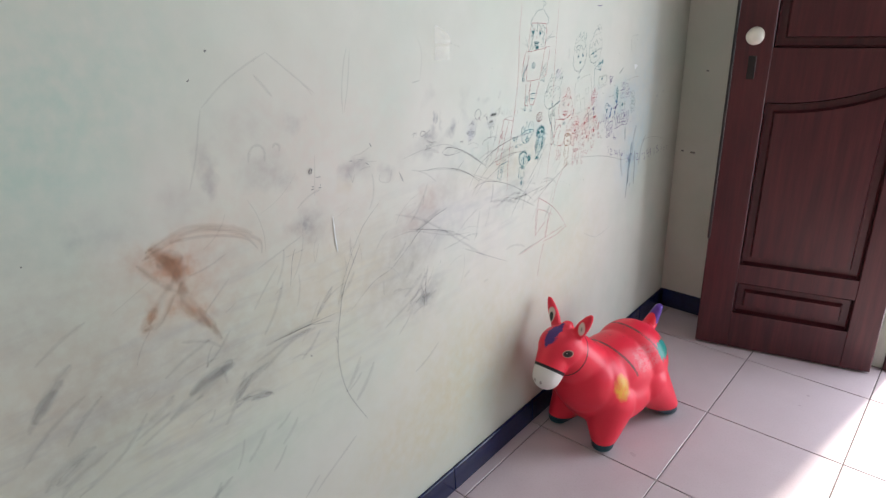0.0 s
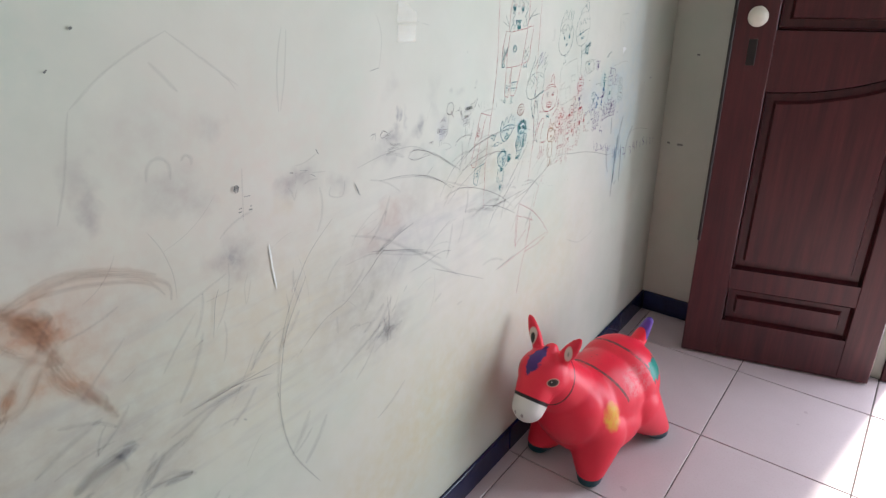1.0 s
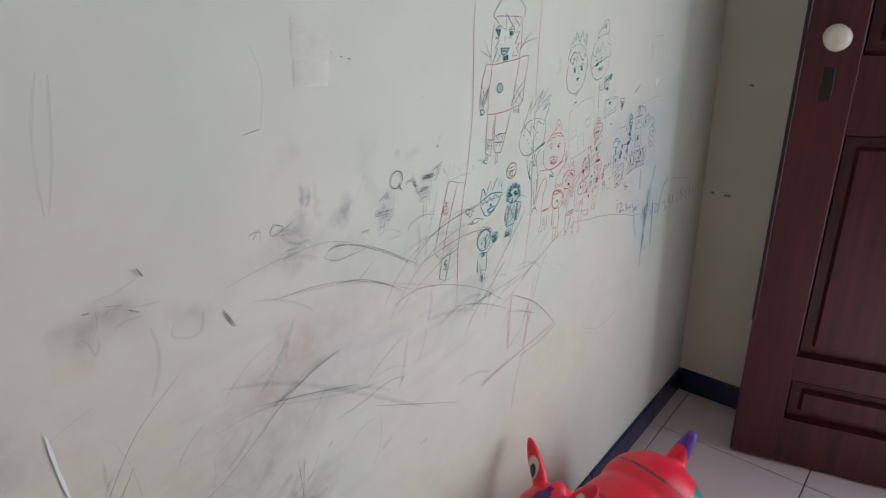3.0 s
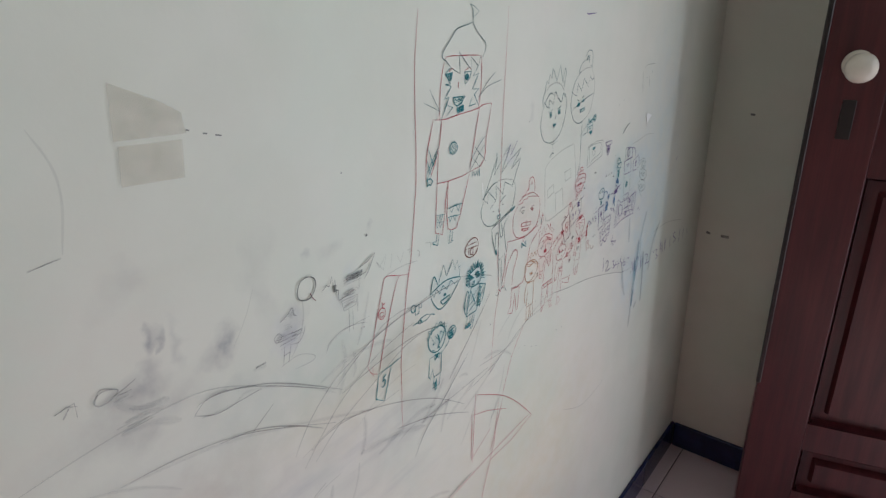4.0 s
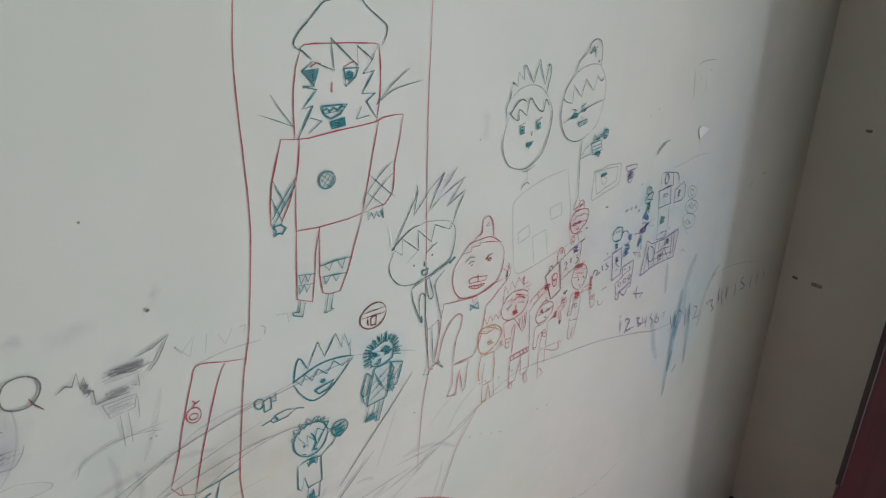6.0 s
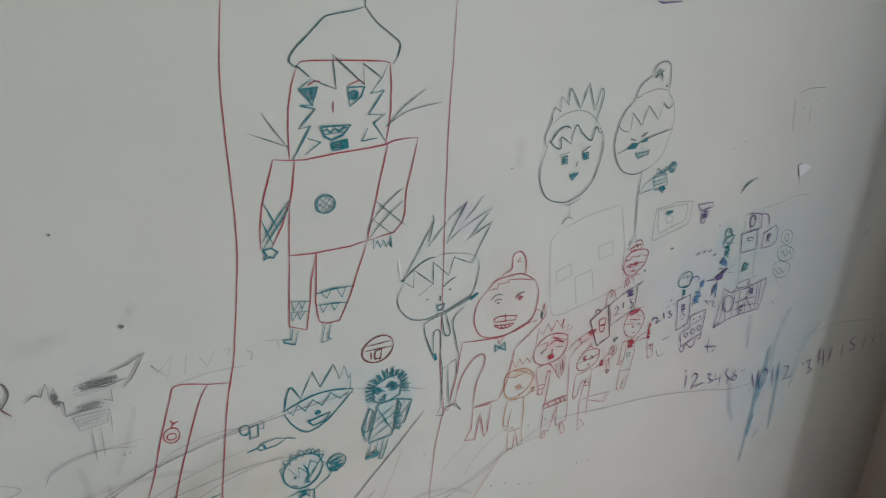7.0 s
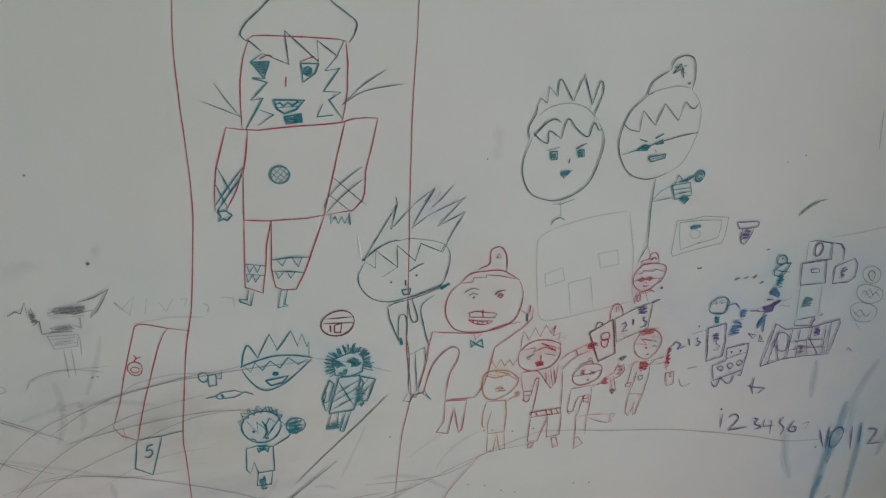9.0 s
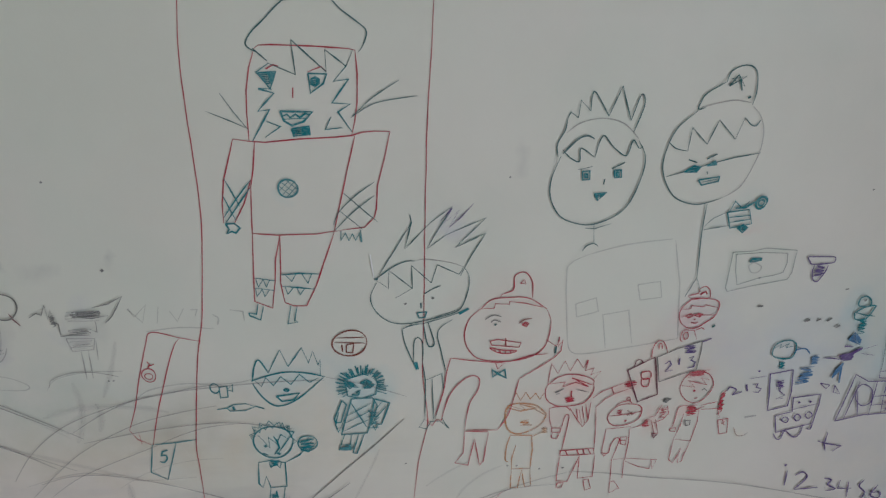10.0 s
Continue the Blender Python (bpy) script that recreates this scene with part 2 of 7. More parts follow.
smudge_tint("grey", .30, 1202.8, 1083.5, 5, 8.8, -0)
smudge_tint("grey", .22, 1164.1, 1052, 28.9, 15.5, 15)
smudge_tint("ochre", .30, 1414.3, 915.3, 234.5, 57.6, -0)
smudge_tint("green", .22, 1360.2, 973.1, 117.1, 63.9, -0)
smudge_tint("teal", 0.18, 1574.3, 982.4, 53.7, 31.3, -0)
smudge_tint("teal", 0.27, 1630.6, 952.6, 27.4, 40.4, -0)
smudge_tint("teal", 0.24, 1548.1, 912.1, 28.6, 27, -0)
smudge_tint("red", 0.21, 1820.4, 946.7, 54.1, 45.1, -0)
smudge_tint("red", 0.21, 1907.1, 967.6, 49.9, 62, -0)
smudge_tint("red", 0.15, 1769.8, 1027, 55, 46.4, -0)
smudge_tint("violet", 0.12, 2043.1, 980.3, 66.7, 49, -0)
smudge_tint("blue", 0.14, 2028.1, 968.6, 37.3, 40.8, -0)
smudge_tint("teal", 0.12, 2095.1, 984.2, 91.1, 76.6, -0)
smudge_tint("violet", 0.07, 2182.2, 900.6, 116.9, 57.9, -0)
smudge_tint("blue", 0.15, 2177.3, 990.3, 64.5, 61.4, -0)
smudge_tint("violet", 0.15, 1938.6, 1023.8, 32.7, 29, -0)
smudge_tint("green", .08, 1980.2, 1056.3, 59.3, 35.7, -0)
smudge_tint("teal", 0.15, 1952.4, 1112.4, 31.1, 19.4, -0)
smudge_tint("blue", 0.21, 2200.8, 750.3, 76.4, 79.9, -10)
smudge_tint("violet", 0.24, 1720.4, 1117.4, 14.7, 14, -0)
smudge_tint("grey", .22, 1444.7, 1107.9, 5.7, 9.7, -0)
smudge_tint("grey", .15, 1766.3, 1170.1, 9.6, 10.7, -0)
smudge_tint("grey", .22, 1408.7, 1042.1, 18.6, 15.8, -0)
smudge_tint("grey", .28, 1326.7, 1045, 10.2, 17.1, -0)
smudge_tint("grey", .22, 1338.4, 1046.7, 14.8, 15.1, -0)
smudge_tint("grey", .30, 1356.1, 1101.7, 2.9, 7.4, -0)
smudge_tint("grey", .14, 1382.4, 1102.6, 14.9, 9.5, -0)
smudge_tint("blue", 0.15, 2272.8, 805.5, 78.6, 139.1, -25)
smudge_tint("red", 0.18, 1973.6, 1096.6, 11.2, 5.3, -0)
smudge_tint("violet", 0.18, 1959.6, 984.1, 25.7, 30.7, -0)
# broad blue wash: bluish daylight by the corner put into the paint
smudge_tint("blue", 0.15, 2242.6, 929.2, 141, 286.8, -8)
smudge_tint("violet", 0.06, 2115.4, 948.3, 161.4, 130.4, -0)
smudge_tint("red", .30, 1826, 958, 22, 10, 0)
smudge_tint("red", .28, 1940, 958, 17, 9, 0)
smudge_tint("red", .28, 1880, 954, 18, 10, 20)
smudge_tint("red", .30, 1940, 916, 10, 10, 0)
smudge_tint("red", .30, 1934, 1024, 18, 14, 0)
smudge_tint("red", .22, 1902, 910, 12, 12, 0)
smudge_tint("teal", .22, 1634, 968, 26, 26, 0)
smudge_tint("teal", .20, 1632, 925, 26, 22, 0)
smudge_tint("teal", .18, 1560, 915, 28, 22, 0)
smudge_tint("teal", .16, 1570, 985, 34, 22, 0)
smudge_tint("teal", .16, 1594, 1159, 9, 9, 0)
smudge_tint("teal", .25, 2086, 1000, 12, 34, 0)
smudge_tint("teal", .16, 2126, 975, 22, 60, 0)
smudge_tint("teal", .14, 2200, 965, 26, 44, 0)
# sky glow beside the corner, painted as a tall blue tint
smudge_tint("blue", .10, 2330, 1050, 120, 330, 0)
SCRIBBLED = paint_material(SMUDGE_TINTS)
TILE = tile_material()
WOOD = wood_material()
GROUT = plain("dirty_grout", (0.16, 0.13, 0.12), 0.9)
SKIRT = plain("navy_black_glazed_tile", (0.010, 0.015, 0.070), 0.22, vary=0.4)
CEILING = plain("white_ceiling_board", (0.75, 0.75, 0.72), 0.8, vary=0.06)
CONCRETE = plain("pale_concrete", (0.42, 0.41, 0.39), 0.9, scale=6.0)
IVORY = plain("ivory_plastic", (0.72, 0.66, 0.56), 0.3, vary=0.1)
STEEL = plain("brushed_steel", (0.55, 0.54, 0.52), 0.35, 1.0, vary=0.1)
DARK = plain("dark_varnished_strip", (0.02, 0.011, 0.010), 0.35, vary=0.4)


# ---------------------------------------------------------------- mesh helpers
def add_box(bm, lo, hi):
    c = [(a + b) / 2 for a, b in zip(lo, hi)]
    s = [b - a for a, b in zip(lo, hi)]
    r = bmesh.ops.create_cube(bm, size=1.0, matrix=Matrix.Translation(c) @ Matrix.Diagonal((*s, 1)))
    return r["verts"]


def box_bm(lo, hi, bevel=0.0, segments=1):
    bm = bmesh.new()
    add_box(bm, lo, hi)
    if bevel:
        bmesh.ops.bevel(bm, geom=bm.edges[:], offset=bevel, segments=segments, affect="EDGES")
    return bm


def obj(name, bm, material, smooth=False):
    me = bpy.data.meshes.new(name)
    bm.to_mesh(me)
    bm.free()
    me.materials.append(material)
    if smooth:
        for p in me.polygons:
            p.use_smooth = True
    return new(name, me)


def part(name, bm, material, parent, label="", smooth=False):
    ob = obj(name, bm, material, smooth)
    ob.parent = parent
    if label:
        tagged(ob, label)
    return ob


def empty(name, m):
    ob = new(name)
    ob.matrix_world = m
    return ob


# ---------------------------------------------------------------- the room
XW, YN, XE, YS, ZC, TH = -0.445, 2.63, 2.60, -2.0, 2.9, 0.13
DX0, DX1, DZ = 0.40, 1.52, 2.08


def wall(name, boxes, label, paint=PAINT):
    bm = bmesh.new()
    for lo, hi in boxes:
        add_box(bm, lo, hi)
    return tagged(obj(name, bm, paint), label, "wall", kind="structure")


wall("wall_west", [((XW - TH, YS - TH, 0), (XW, YN + TH, ZC))], "pale green painted wall covered in pen scribbles and smudges", SCRIBBLED)
wall("wall_north", [((XW, YN, 0), (DX0, YN + TH, ZC)), ((DX1, YN, 0), (XE, YN + TH, ZC)), ((DX0, YN, DZ), (DX1, YN + TH, ZC))],
     "pale green painted wall with a bright doorway")
# out of view; the opening is added to let in fill light
wall("wall_east", [((XE, YS, 0), (XE + TH, 1.2, ZC)), ((XE, 2.42, 0), (XE + TH, YN + TH, ZC)), ((XE, 1.2, 0), (XE + TH, 2.42, 0.8)),
                   ((XE, 1.2, 2.3), (XE + TH, 2.42, ZC))], "unseen pale green painted wall with an opening added for fill light")
wall("wall_south", [((XW, YS - TH, 0), (XE + TH, YS, ZC))], "plain pale green painted wall")
tagged(obj("ceiling", box_bm((XW - TH, YS - TH, ZC), (XE + TH, YN + TH, ZC + 0.1)), CEILING), "plain white ceiling", "ceiling", kind="structure")
floor = tagged(obj("floor", box_bm((XW, YS, -0.06), (XE, YN + TH, -0.004)), GROUT), "pinkish ceramic tile floor with dark joints", "floor", kind="structure")
tagged(obj("ground", box_bm((-400, -400, -0.30), (400, 400, -0.12)), CONCRETE), "pale concrete ground outside the doorway", "ground", kind="structure")

# door lining of the doorway
for i, (lo, hi) in enumerate([((DX0, YN - 0.012, 0), (DX0 + 0.032, YN + TH, DZ)), ((DX1 - 0.055, YN - 0.012, 0), (DX1, YN + TH, DZ)),
                              ((DX0 + 0.032, YN - 0.012, DZ - 0.055), (DX1 - 0.055, YN + TH, DZ))]):
    tagged(obj("trim", box_bm(lo, hi, 0.004), WOOD), "dark maroon wooden door lining", "door frame", kind="structure")


# ---------------------------------------------------------------- door leaf
def door_leaf():
    """Leaf in its own frame: x along the leaf from its free edge, y to the back, z up."""
    ang = math.degrees(math.atan2(0.145, 0.574))
    root = empty("door_1", pose(-0.203, 2.414, 0.008, 0, 0, ang))
    tagged(root, "open maroon panelled wooden door leaf with an ivory knob", "door", kind="structure")
    w, h, t = 0.592, 2.05, 0.036
    x0, x1 = 0.118, 0.497
    part("stile", box_bm((0, 0, 0), (x0, t, h), 0.003), WOOD, root)
    part("stile", box_bm((x1, 0, 0), (w, t, h), 0.003), WOOD, root)

    def level(z):
        return lambda x: z

    def swept(x):
        return 0.945 + 0.085 * ((x - x0) / (x1 - x0)) ** 2.2

    def strip(name, xa, xb, low, high, ya, yb, slope=0.0, n=14):
        """A board between two edges, low and high, as functions of x; slope draws its front face in."""
        bm = bmesh.new()
        rows = []
        for k in range(n + 1):
            x = xa + (xb - xa) * k / n
            xf = min(max(x, xa + slope), xb - slope)
            rows.append([bm.verts.new(p) for p in ((x, yb, low(x)), (xf, ya, low(x) + slope), (xf, ya, high(x) - slope), (x, yb, high(x)))])
        for a, b in zip(rows, rows[1:]):
            for q in range(4):
                bm.faces.new((a[q], a[(q + 1) % 4], b[(q + 1) % 4], b[q]))
        bm.faces.new(rows[0])
        bm.faces.new(rows[-1])
        bmesh.ops.recalc_face_normals(bm, faces=bm.faces[:])
        part(name, bm, WOOD, root)

    edges = [level(0.0), level(0.148), level(0.275), level(0.350), swept, level(1.12), level(1.93), level(h)]
    for low, high in zip(edges[::2], edges[1::2]):
        strip("rail", x0, x1, low, high, 0.0015, t - 0.0015)
    for low, high in zip(edges[1:-1:2], edges[2::2]):
        strip("panel", x0, x1, low, high, 0.021, t - 0.008)
        strip("raised_field", x0 + 0.029, x1 - 0.029, lambda x, f=low: f(x) + 0.029, lambda x, f=high: f(x) - 0.029, 0.003, 0.022, 0.007)
        strip("moulding", x0, x0 + 0.008, low, high, 0.004, 0.020, 0.004, 2)
        strip("moulding", x1 - 0.008, x1, low, high, 0.004, 0.020, 0.004, 2)
        strip("moulding", x0 + 0.008, x1 - 0.008, low, lambda x, f=low: f(x) + 0.008, 0.004, 0.020, 0.004)
        strip("moulding", x0 + 0.008, x1 - 0.008, lambda x, f=high: f(x) - 0.008, high, 0.004, 0.020, 0.004)
    part("edge_strip", box_bm((-0.004, -0.006, 0.44), (0.006, 0.004, h - 0.01), 0.002), DARK, root, "dark wooden cover strip on the free edge")
    # knob on its rose
    bm = bmesh.new()
    prof = ((0.0, 0.026), (0.006, 0.026), (0.010, 0.012), (0.030, 0.011), (0.036, 0.020), (0.046, 0.027), (0.058, 0.025), (0.065, 0.012), (0.066, 0.0))
    rings = []
    for d, r in prof:
        rings.append([bm.verts.new((0.062 + r * math.cos(a), -d, 1.160 + r * math.sin(a))) for a in [i * math.tau / 24 for i in range(24)]])
    for a, b in zip(rings, rings[1:]):
        for i in range(24):
            bm.faces.new((a[i], a[(i + 1) % 24], b[(i + 1) % 24], b[i]))
    bmesh.ops.recalc_face_normals(bm, faces=bm.faces[:])
    part("knob", bm, IVORY, root, "round ivory door knob", True)
    bm = box_bm((0.050, -0.003, 1.02), (0.074, 0.001, 1.095), 0.001)
    part("keyhole_plate", bm, DARK, root, "small dark keyhole plate")
    return root


door_leaf()


# ---------------------------------------------------------------- ride-on toy
def toy():
    bm = bmesh.new()

    def ball(c, r, m=Matrix()):
        bmesh.ops.create_icosphere(bm, subdivisions=4, radius=1.0, matrix=Matrix.Translation(c) @ m @ Matrix.Diagonal((*r, 1)))

    def limb(a, b, ra, rb, n=8):
        a, b = Vector(a), Vector(b)
        for i in range(n + 1):
            k = i / n
            r = ra + (rb - ra) * k
            ball(a.lerp(b, k), (r, r, r))

    ball((-0.01, 0.0, 0.180), (0.190, 0.124, 0.128))
    ball((-0.10, 0.0, 0.190), (0.112, 0.126, 0.132))
    ball((0.09, 0.0, 0.180), (0.105, 0.122, 0.128))
    ball((0.0, 0.0, 0.155), (0.180, 0.128, 0.118))
    for s in (1, -1):
        ball((0.02, 0.034 * s, 0.132), (0.150, 0.104, 0.092))
    ball((0.125, -0.004, 0.205), (0.092, 0.112, 0.112))
    for s in (1, -1):
        limb((0.075, 0.055 * s, 0.14), (0.138, 0.090 * s, 0.034), 0.086, 0.037)
        limb((-0.09, 0.060 * s, 0.14), (-0.163, 0.112 * s, 0.036), 0.086, 0.038)
        ball((0.140, 0.091 * s, 0.018), (0.036, 0.034, 0.018))
        ball((-0.165, 0.113 * s, 0.018), (0.038, 0.036, 0.018))
    limb((0.13, -0.01, 0.25), (0.20, -0.025, 0.345), 0.085, 0.064)
    ball((0.213, -0.027, 0.350), (0.070, 0.070, 0.064))
    limb((0.235, -0.026, 0.345), (0.288, -0.014, 0.288), 0.055, 0.043)
    # ears
    for a, e in (((0.192, -0.066, 0.392), (0.168, -0.120, 0.462)), ((0.192, 0.008, 0.392), (0.180, 0.054, 0.472))):
        a, e = Vector(a), Vector(e)
        for k in range(19):
            f = k / 18
            r = 0.008 + 0.0125 * math.sin(math.pi * min(1.0, 0.22 + 0.78 * f)) ** 0.8
            ball(a.lerp(e, f), (r * 0.62, r, r))
    # topknot and tail
    ball((0.19, -0.028, 0.412), (0.022, 0.018, 0.014))
    limb((-0.192, 0.004, 0.285), (-0.213, 0.018, 0.344), 0.024, 0.014, 10)
    src = obj("toy_form", bm, GROUT)
    mod = src.modifiers.new("remesh", "REMESH")
    mod.mode, mod.voxel_size = "VOXEL", 0.0048
    sm = src.modifiers.new("smooth", "SMOOTH")
    sm.factor, sm.iterations = 0.5, 7
    deps = bpy.context.evaluated_depsgraph_get()
    me = bpy.data.meshes.new_from_object(src.evaluated_get(deps))
    bpy.data.objects.remove(src)

    m = Mat("moulded_red_rubber", 0.36, spec=0.36)
    p = m.coords()
    sep = m.node("ShaderNodeSeparateXYZ")
    m.link(p, sep.inputs[0])
    px, py, pz = sep.outputs
    wob = m.math("MULTIPLY", m.math("SUBTRACT", m.noise(p, 45.0, 3), 0.5), 0.02)

    def blob(c, r, soft=0.0015, wobble=0.0):
        d = m.node("ShaderNodeVectorMath", operation="DISTANCE")
        q = m.node("ShaderNodeVectorMath", operation="DIVIDE")
        m.link(p, q.inputs[0])
        q.inputs[1].default_value = r
        m.link(q.outputs[0], d.inputs[0])
        d.inputs[1].default_value = tuple(a / b for a, b in zip(c, r))
        s = soft / min(r)
        v = m.math("SUBTRACT", 1.0, d.outputs["Value"])
        if wobble:
            v = m.math("ADD", v, m.math("MULTIPLY", wob, wobble / min(r)))
        return m.math("ADD", m.math("DIVIDE", v, s), 0.5, True)

    def band(value, centre, half):
        return m.math("LESS_THAN", m.math("ABSOLUTE", m.math("SUBTRACT", value, centre)), half)

    def both(a, b):
        return m.math("MULTIPLY", a, b)

    worn = m.noise(p, 60.0, 6, 0.7)
    c = m.ramp(m.noise(p, 8.0, 4), (0.3, (0.76, 0.022, 0.050)), (0.7, (0.86, 0.032, 0.062)))
    # worn printed saddle: two dark bands, specks and a pale patch
    up = m.math("GREATER_THAN", pz, 0.225)
    bend = m.math("ADD", px, m.math("MULTIPLY", m.math("POWER", m.math("ABSOLUTE", py), 2.0), 2.2))
    ink = m.ramp(worn, (0.35, 0.0), (0.5, 0.85))
    for at in (0.045, -0.075):
        c = m.mix(both(both(band(bend, at, 0.0035), up), ink), c, (0.03, 0.06, 0.05))
    c = m.mix(both(blob((-0.02, 0.0, 0.33), (0.07, 0.06, 0.06), 0.01), m.ramp(m.noise(p, 120.0, 2), (0.66, 0.0), (0.72, 0.8))), c, (0.05, 0.05, 0.06))
    # pale patch: scuffing, with the doorway's sheen painted into the colour
    c = m.mix(both(blob((-0.045, 0.105, 0.262), (0.060, 0.05, 0.042), 0.012, 1.5), m.ramp(worn, (0.40, 0.0), (0.70, 0.4))), c, (0.55, 0.42, 0.42))
    c = m.mix(blob((-0.135, 0.105, 0.262), (0.038, 0.04, 0.030), 0.003, 2.0), c, (0.01, 0.22, 0.18))
    c = m.mix(both(blob((0.090, 0.105, 0.215), (0.030, 0.04, 0.038), 0.016, 1.5), m.ramp(worn, (0.25, 0.3), (0.55, 0.85))), c, (0.70, 0.40, 0.03))
    # mane, tail, hooves
    c = m.mix(blob((0.250, -0.034, 0.412), (0.046, 0.022, 0.046), 0.003, 1.6), c, (0.06, 0.018, 0.15))
    c = m.mix(both(m.math("LESS_THAN", px, -0.190), m.math("GREATER_THAN", pz, 0.292)), c, (0.10, 0.04, 0.28))
    c = m.mix(m.math("LESS_THAN", pz, 0.036), c, (0.010, 0.050, 0.065))
    # muzzle with its halter line
    c = m.mix(blob((0.298, -0.013, 0.274), (0.063, 0.063, 0.063)), c, (0.012, 0.010, 0.012))
    c = m.mix(blob((0.301, -0.013, 0.271), (0.059, 0.059, 0.059)), c, (0.72, 0.66, 0.62))
    for s in (1, -1):
        c = m.mix(blob((0.332, -0.012 + 0.011 * s, 0.286), (0.008, 0.004, 0.007), 0.002), c, (0.35, 0.27, 0.26))
        c = m.mix(blob((0.246, -0.028 + 0.054 * s, 0.364), (0.0165, 0.018, 0.0115), 0.002), c, (0.55, 0.36, 0.28))
        c = m.mix(blob((0.247, -0.028 + 0.055 * s, 0.364), (0.0140, 0.016, 0.0096), 0.0015), c, (0.05, 0.025, 0.02))
        c = m.mix(blob((0.249, -0.028 + 0.056 * s, 0.364), (0.008, 0.014, 0.0065), 0.0015), c, (0.012, 0.010, 0.010))
        c = m.mix(blob((0.252, -0.028 + 0.060 * s, 0.367), (0.0025, 0.005, 0.002), 0.001), c, (0.7, 0.6, 0.55))
    neck = m.math("ADD", m.math("MULTIPLY", px, 0.75), m.math("MULTIPLY", pz, 0.55))
    c = m.mix(both(band(neck, 0.322, 0.0016), m.math("GREATER_THAN", pz, 0.26)), c, (0.02, 0.012, 0.014))
    # inner ears
    c = m.mix(blob((0.204, 0.034, 0.432), (0.013, 0.013, 0.030), 0.003), c, (0.70, 0.55, 0.48))
    c = m.mix(blob((0.208, 0.034, 0.430), (0.010, 0.006, 0.018), 0.002), c, (0.02, 0.02, 0.02))
    c = m.mix(blob((0.196, -0.090, 0.430), (0.014, 0.015, 0.032), 0.003), c, (0.70, 0.55, 0.48))
    c = m.mix(blob((0.200, -0.088, 0.424), (0.011, 0.009, 0.020), 0.002), c, (0.02, 0.035, 0.03))
    m.set(colour=c, rough=m.ramp(m.noise(p, 9.0, 2), (0.3, 0.32), (0.7, 0.42)))
    m.bump(m.noise(p, 26.0, 2), 0.06, 0.002)

    def belongs(c):
        if c.z < 0.036:
            return "hoof", c.x > 0, c.y > 0
        if c.x < -0.190 and c.z > 0.292:
            return ("tail",)
        if (c - Vector((0.301, -0.013, 0.271))).length < 0.059:
            return ("muzzle",)
        if c.z > 0.400 and abs(c.y + 0.028) > 0.038:
            return "ear", c.y > -0.028
        return ("body",)

    pieces = {}
    for f in me.polygons:
        pieces.setdefault(belongs(f.center), []).append(f)
    normals = [v.vector.copy() for v in me.vertex_normals]
    root = empty("ride_on_toy", pose(-0.253, 1.78, 0, 0, 0, -100.7))
    says = {"hoof": "dark teal hoof", "tail": "purple tail stub", "muzzle": "white muzzle with a dark halter line", "ear": "", "body": ""}
    for key in sorted(pieces):
        faces = pieces[key]
        used = sorted({i for f in faces for i in f.vertices})
        at = {i: k for k, i in enumerate(used)}
        piece = bpy.data.meshes.new(key[0])
        piece.from_pydata([me.vertices[i].co for i in used], [], [[at[i] for i in f.vertices] for f in faces])
        piece.materials.append(m.m)
        piece.polygons.foreach_set("use_smooth", [True] * len(piece.polygons))
        piece.normals_split_custom_set_from_vertices([normals[i] for i in used])
        ob = new(key[0], piece)
        ob.parent = root
        if says[key[0]]:
            tagged(ob, says[key[0]])
    return tagged(root, "red rubber ride-on hopper toy with worn paint beside the wall", "toy")


toy()


# ---------------------------------------------------------------- pen and crayon on the west wall
INKS = {"red": (0.43, 0.022, 0.045), "teal": (0.0, 0.180, 0.205), "green": (0.015, 0.105, 0.110), "black": (0.022, 0.020, 0.024),
        "violet": (0.10, 0.055, 0.20), "grey": (0.20, 0.19, 0.20), "faint": (0.30, 0.30, 0.29), "pale": (0.10, 0.28, 0.23),
        "brown": (0.20, 0.045, 0.03), "wine": (0.16, 0.03, 0.05), "orange": (0.60, 0.24, 0.07), "blue": (0.05, 0.17, 0.33),
        "ghost": (0.30, 0.30, 0.30), "pencilc": (0.10, 0.10, 0.12), "hair": (0.22, 0.21, 0.22), "ghostc": (0.24, 0.23, 0.26), "white": (0.86, 0.86, 0.84), "faintviolet": (0.30, 0.27, 0.33), "rust": (0.36, 0.17, 0.08), "ochre": (0.50, 0.40, 0.18),
        "rustc": (0.46, 0.20, 0.10), "greyc": (0.21, 0.20, 0.25), "bluec": (0.02, 0.28, 0.42), "bluepalec": (0.20, 0.42, 0.52)}
COVER = {"ghost": 0.12, "pencilc": 0.8, "rustc": 0.46, "greyc": 0.37, "bluec": 0.95, "bluepalec": 0.55, "hair": 0.18, "ghostc": 0.34, "faint": 0.26, "grey": 0.42, "orange": 0.58, "faintviolet": 0.4, "pale": 0.5, "black": 0.74, "white": 0.95}


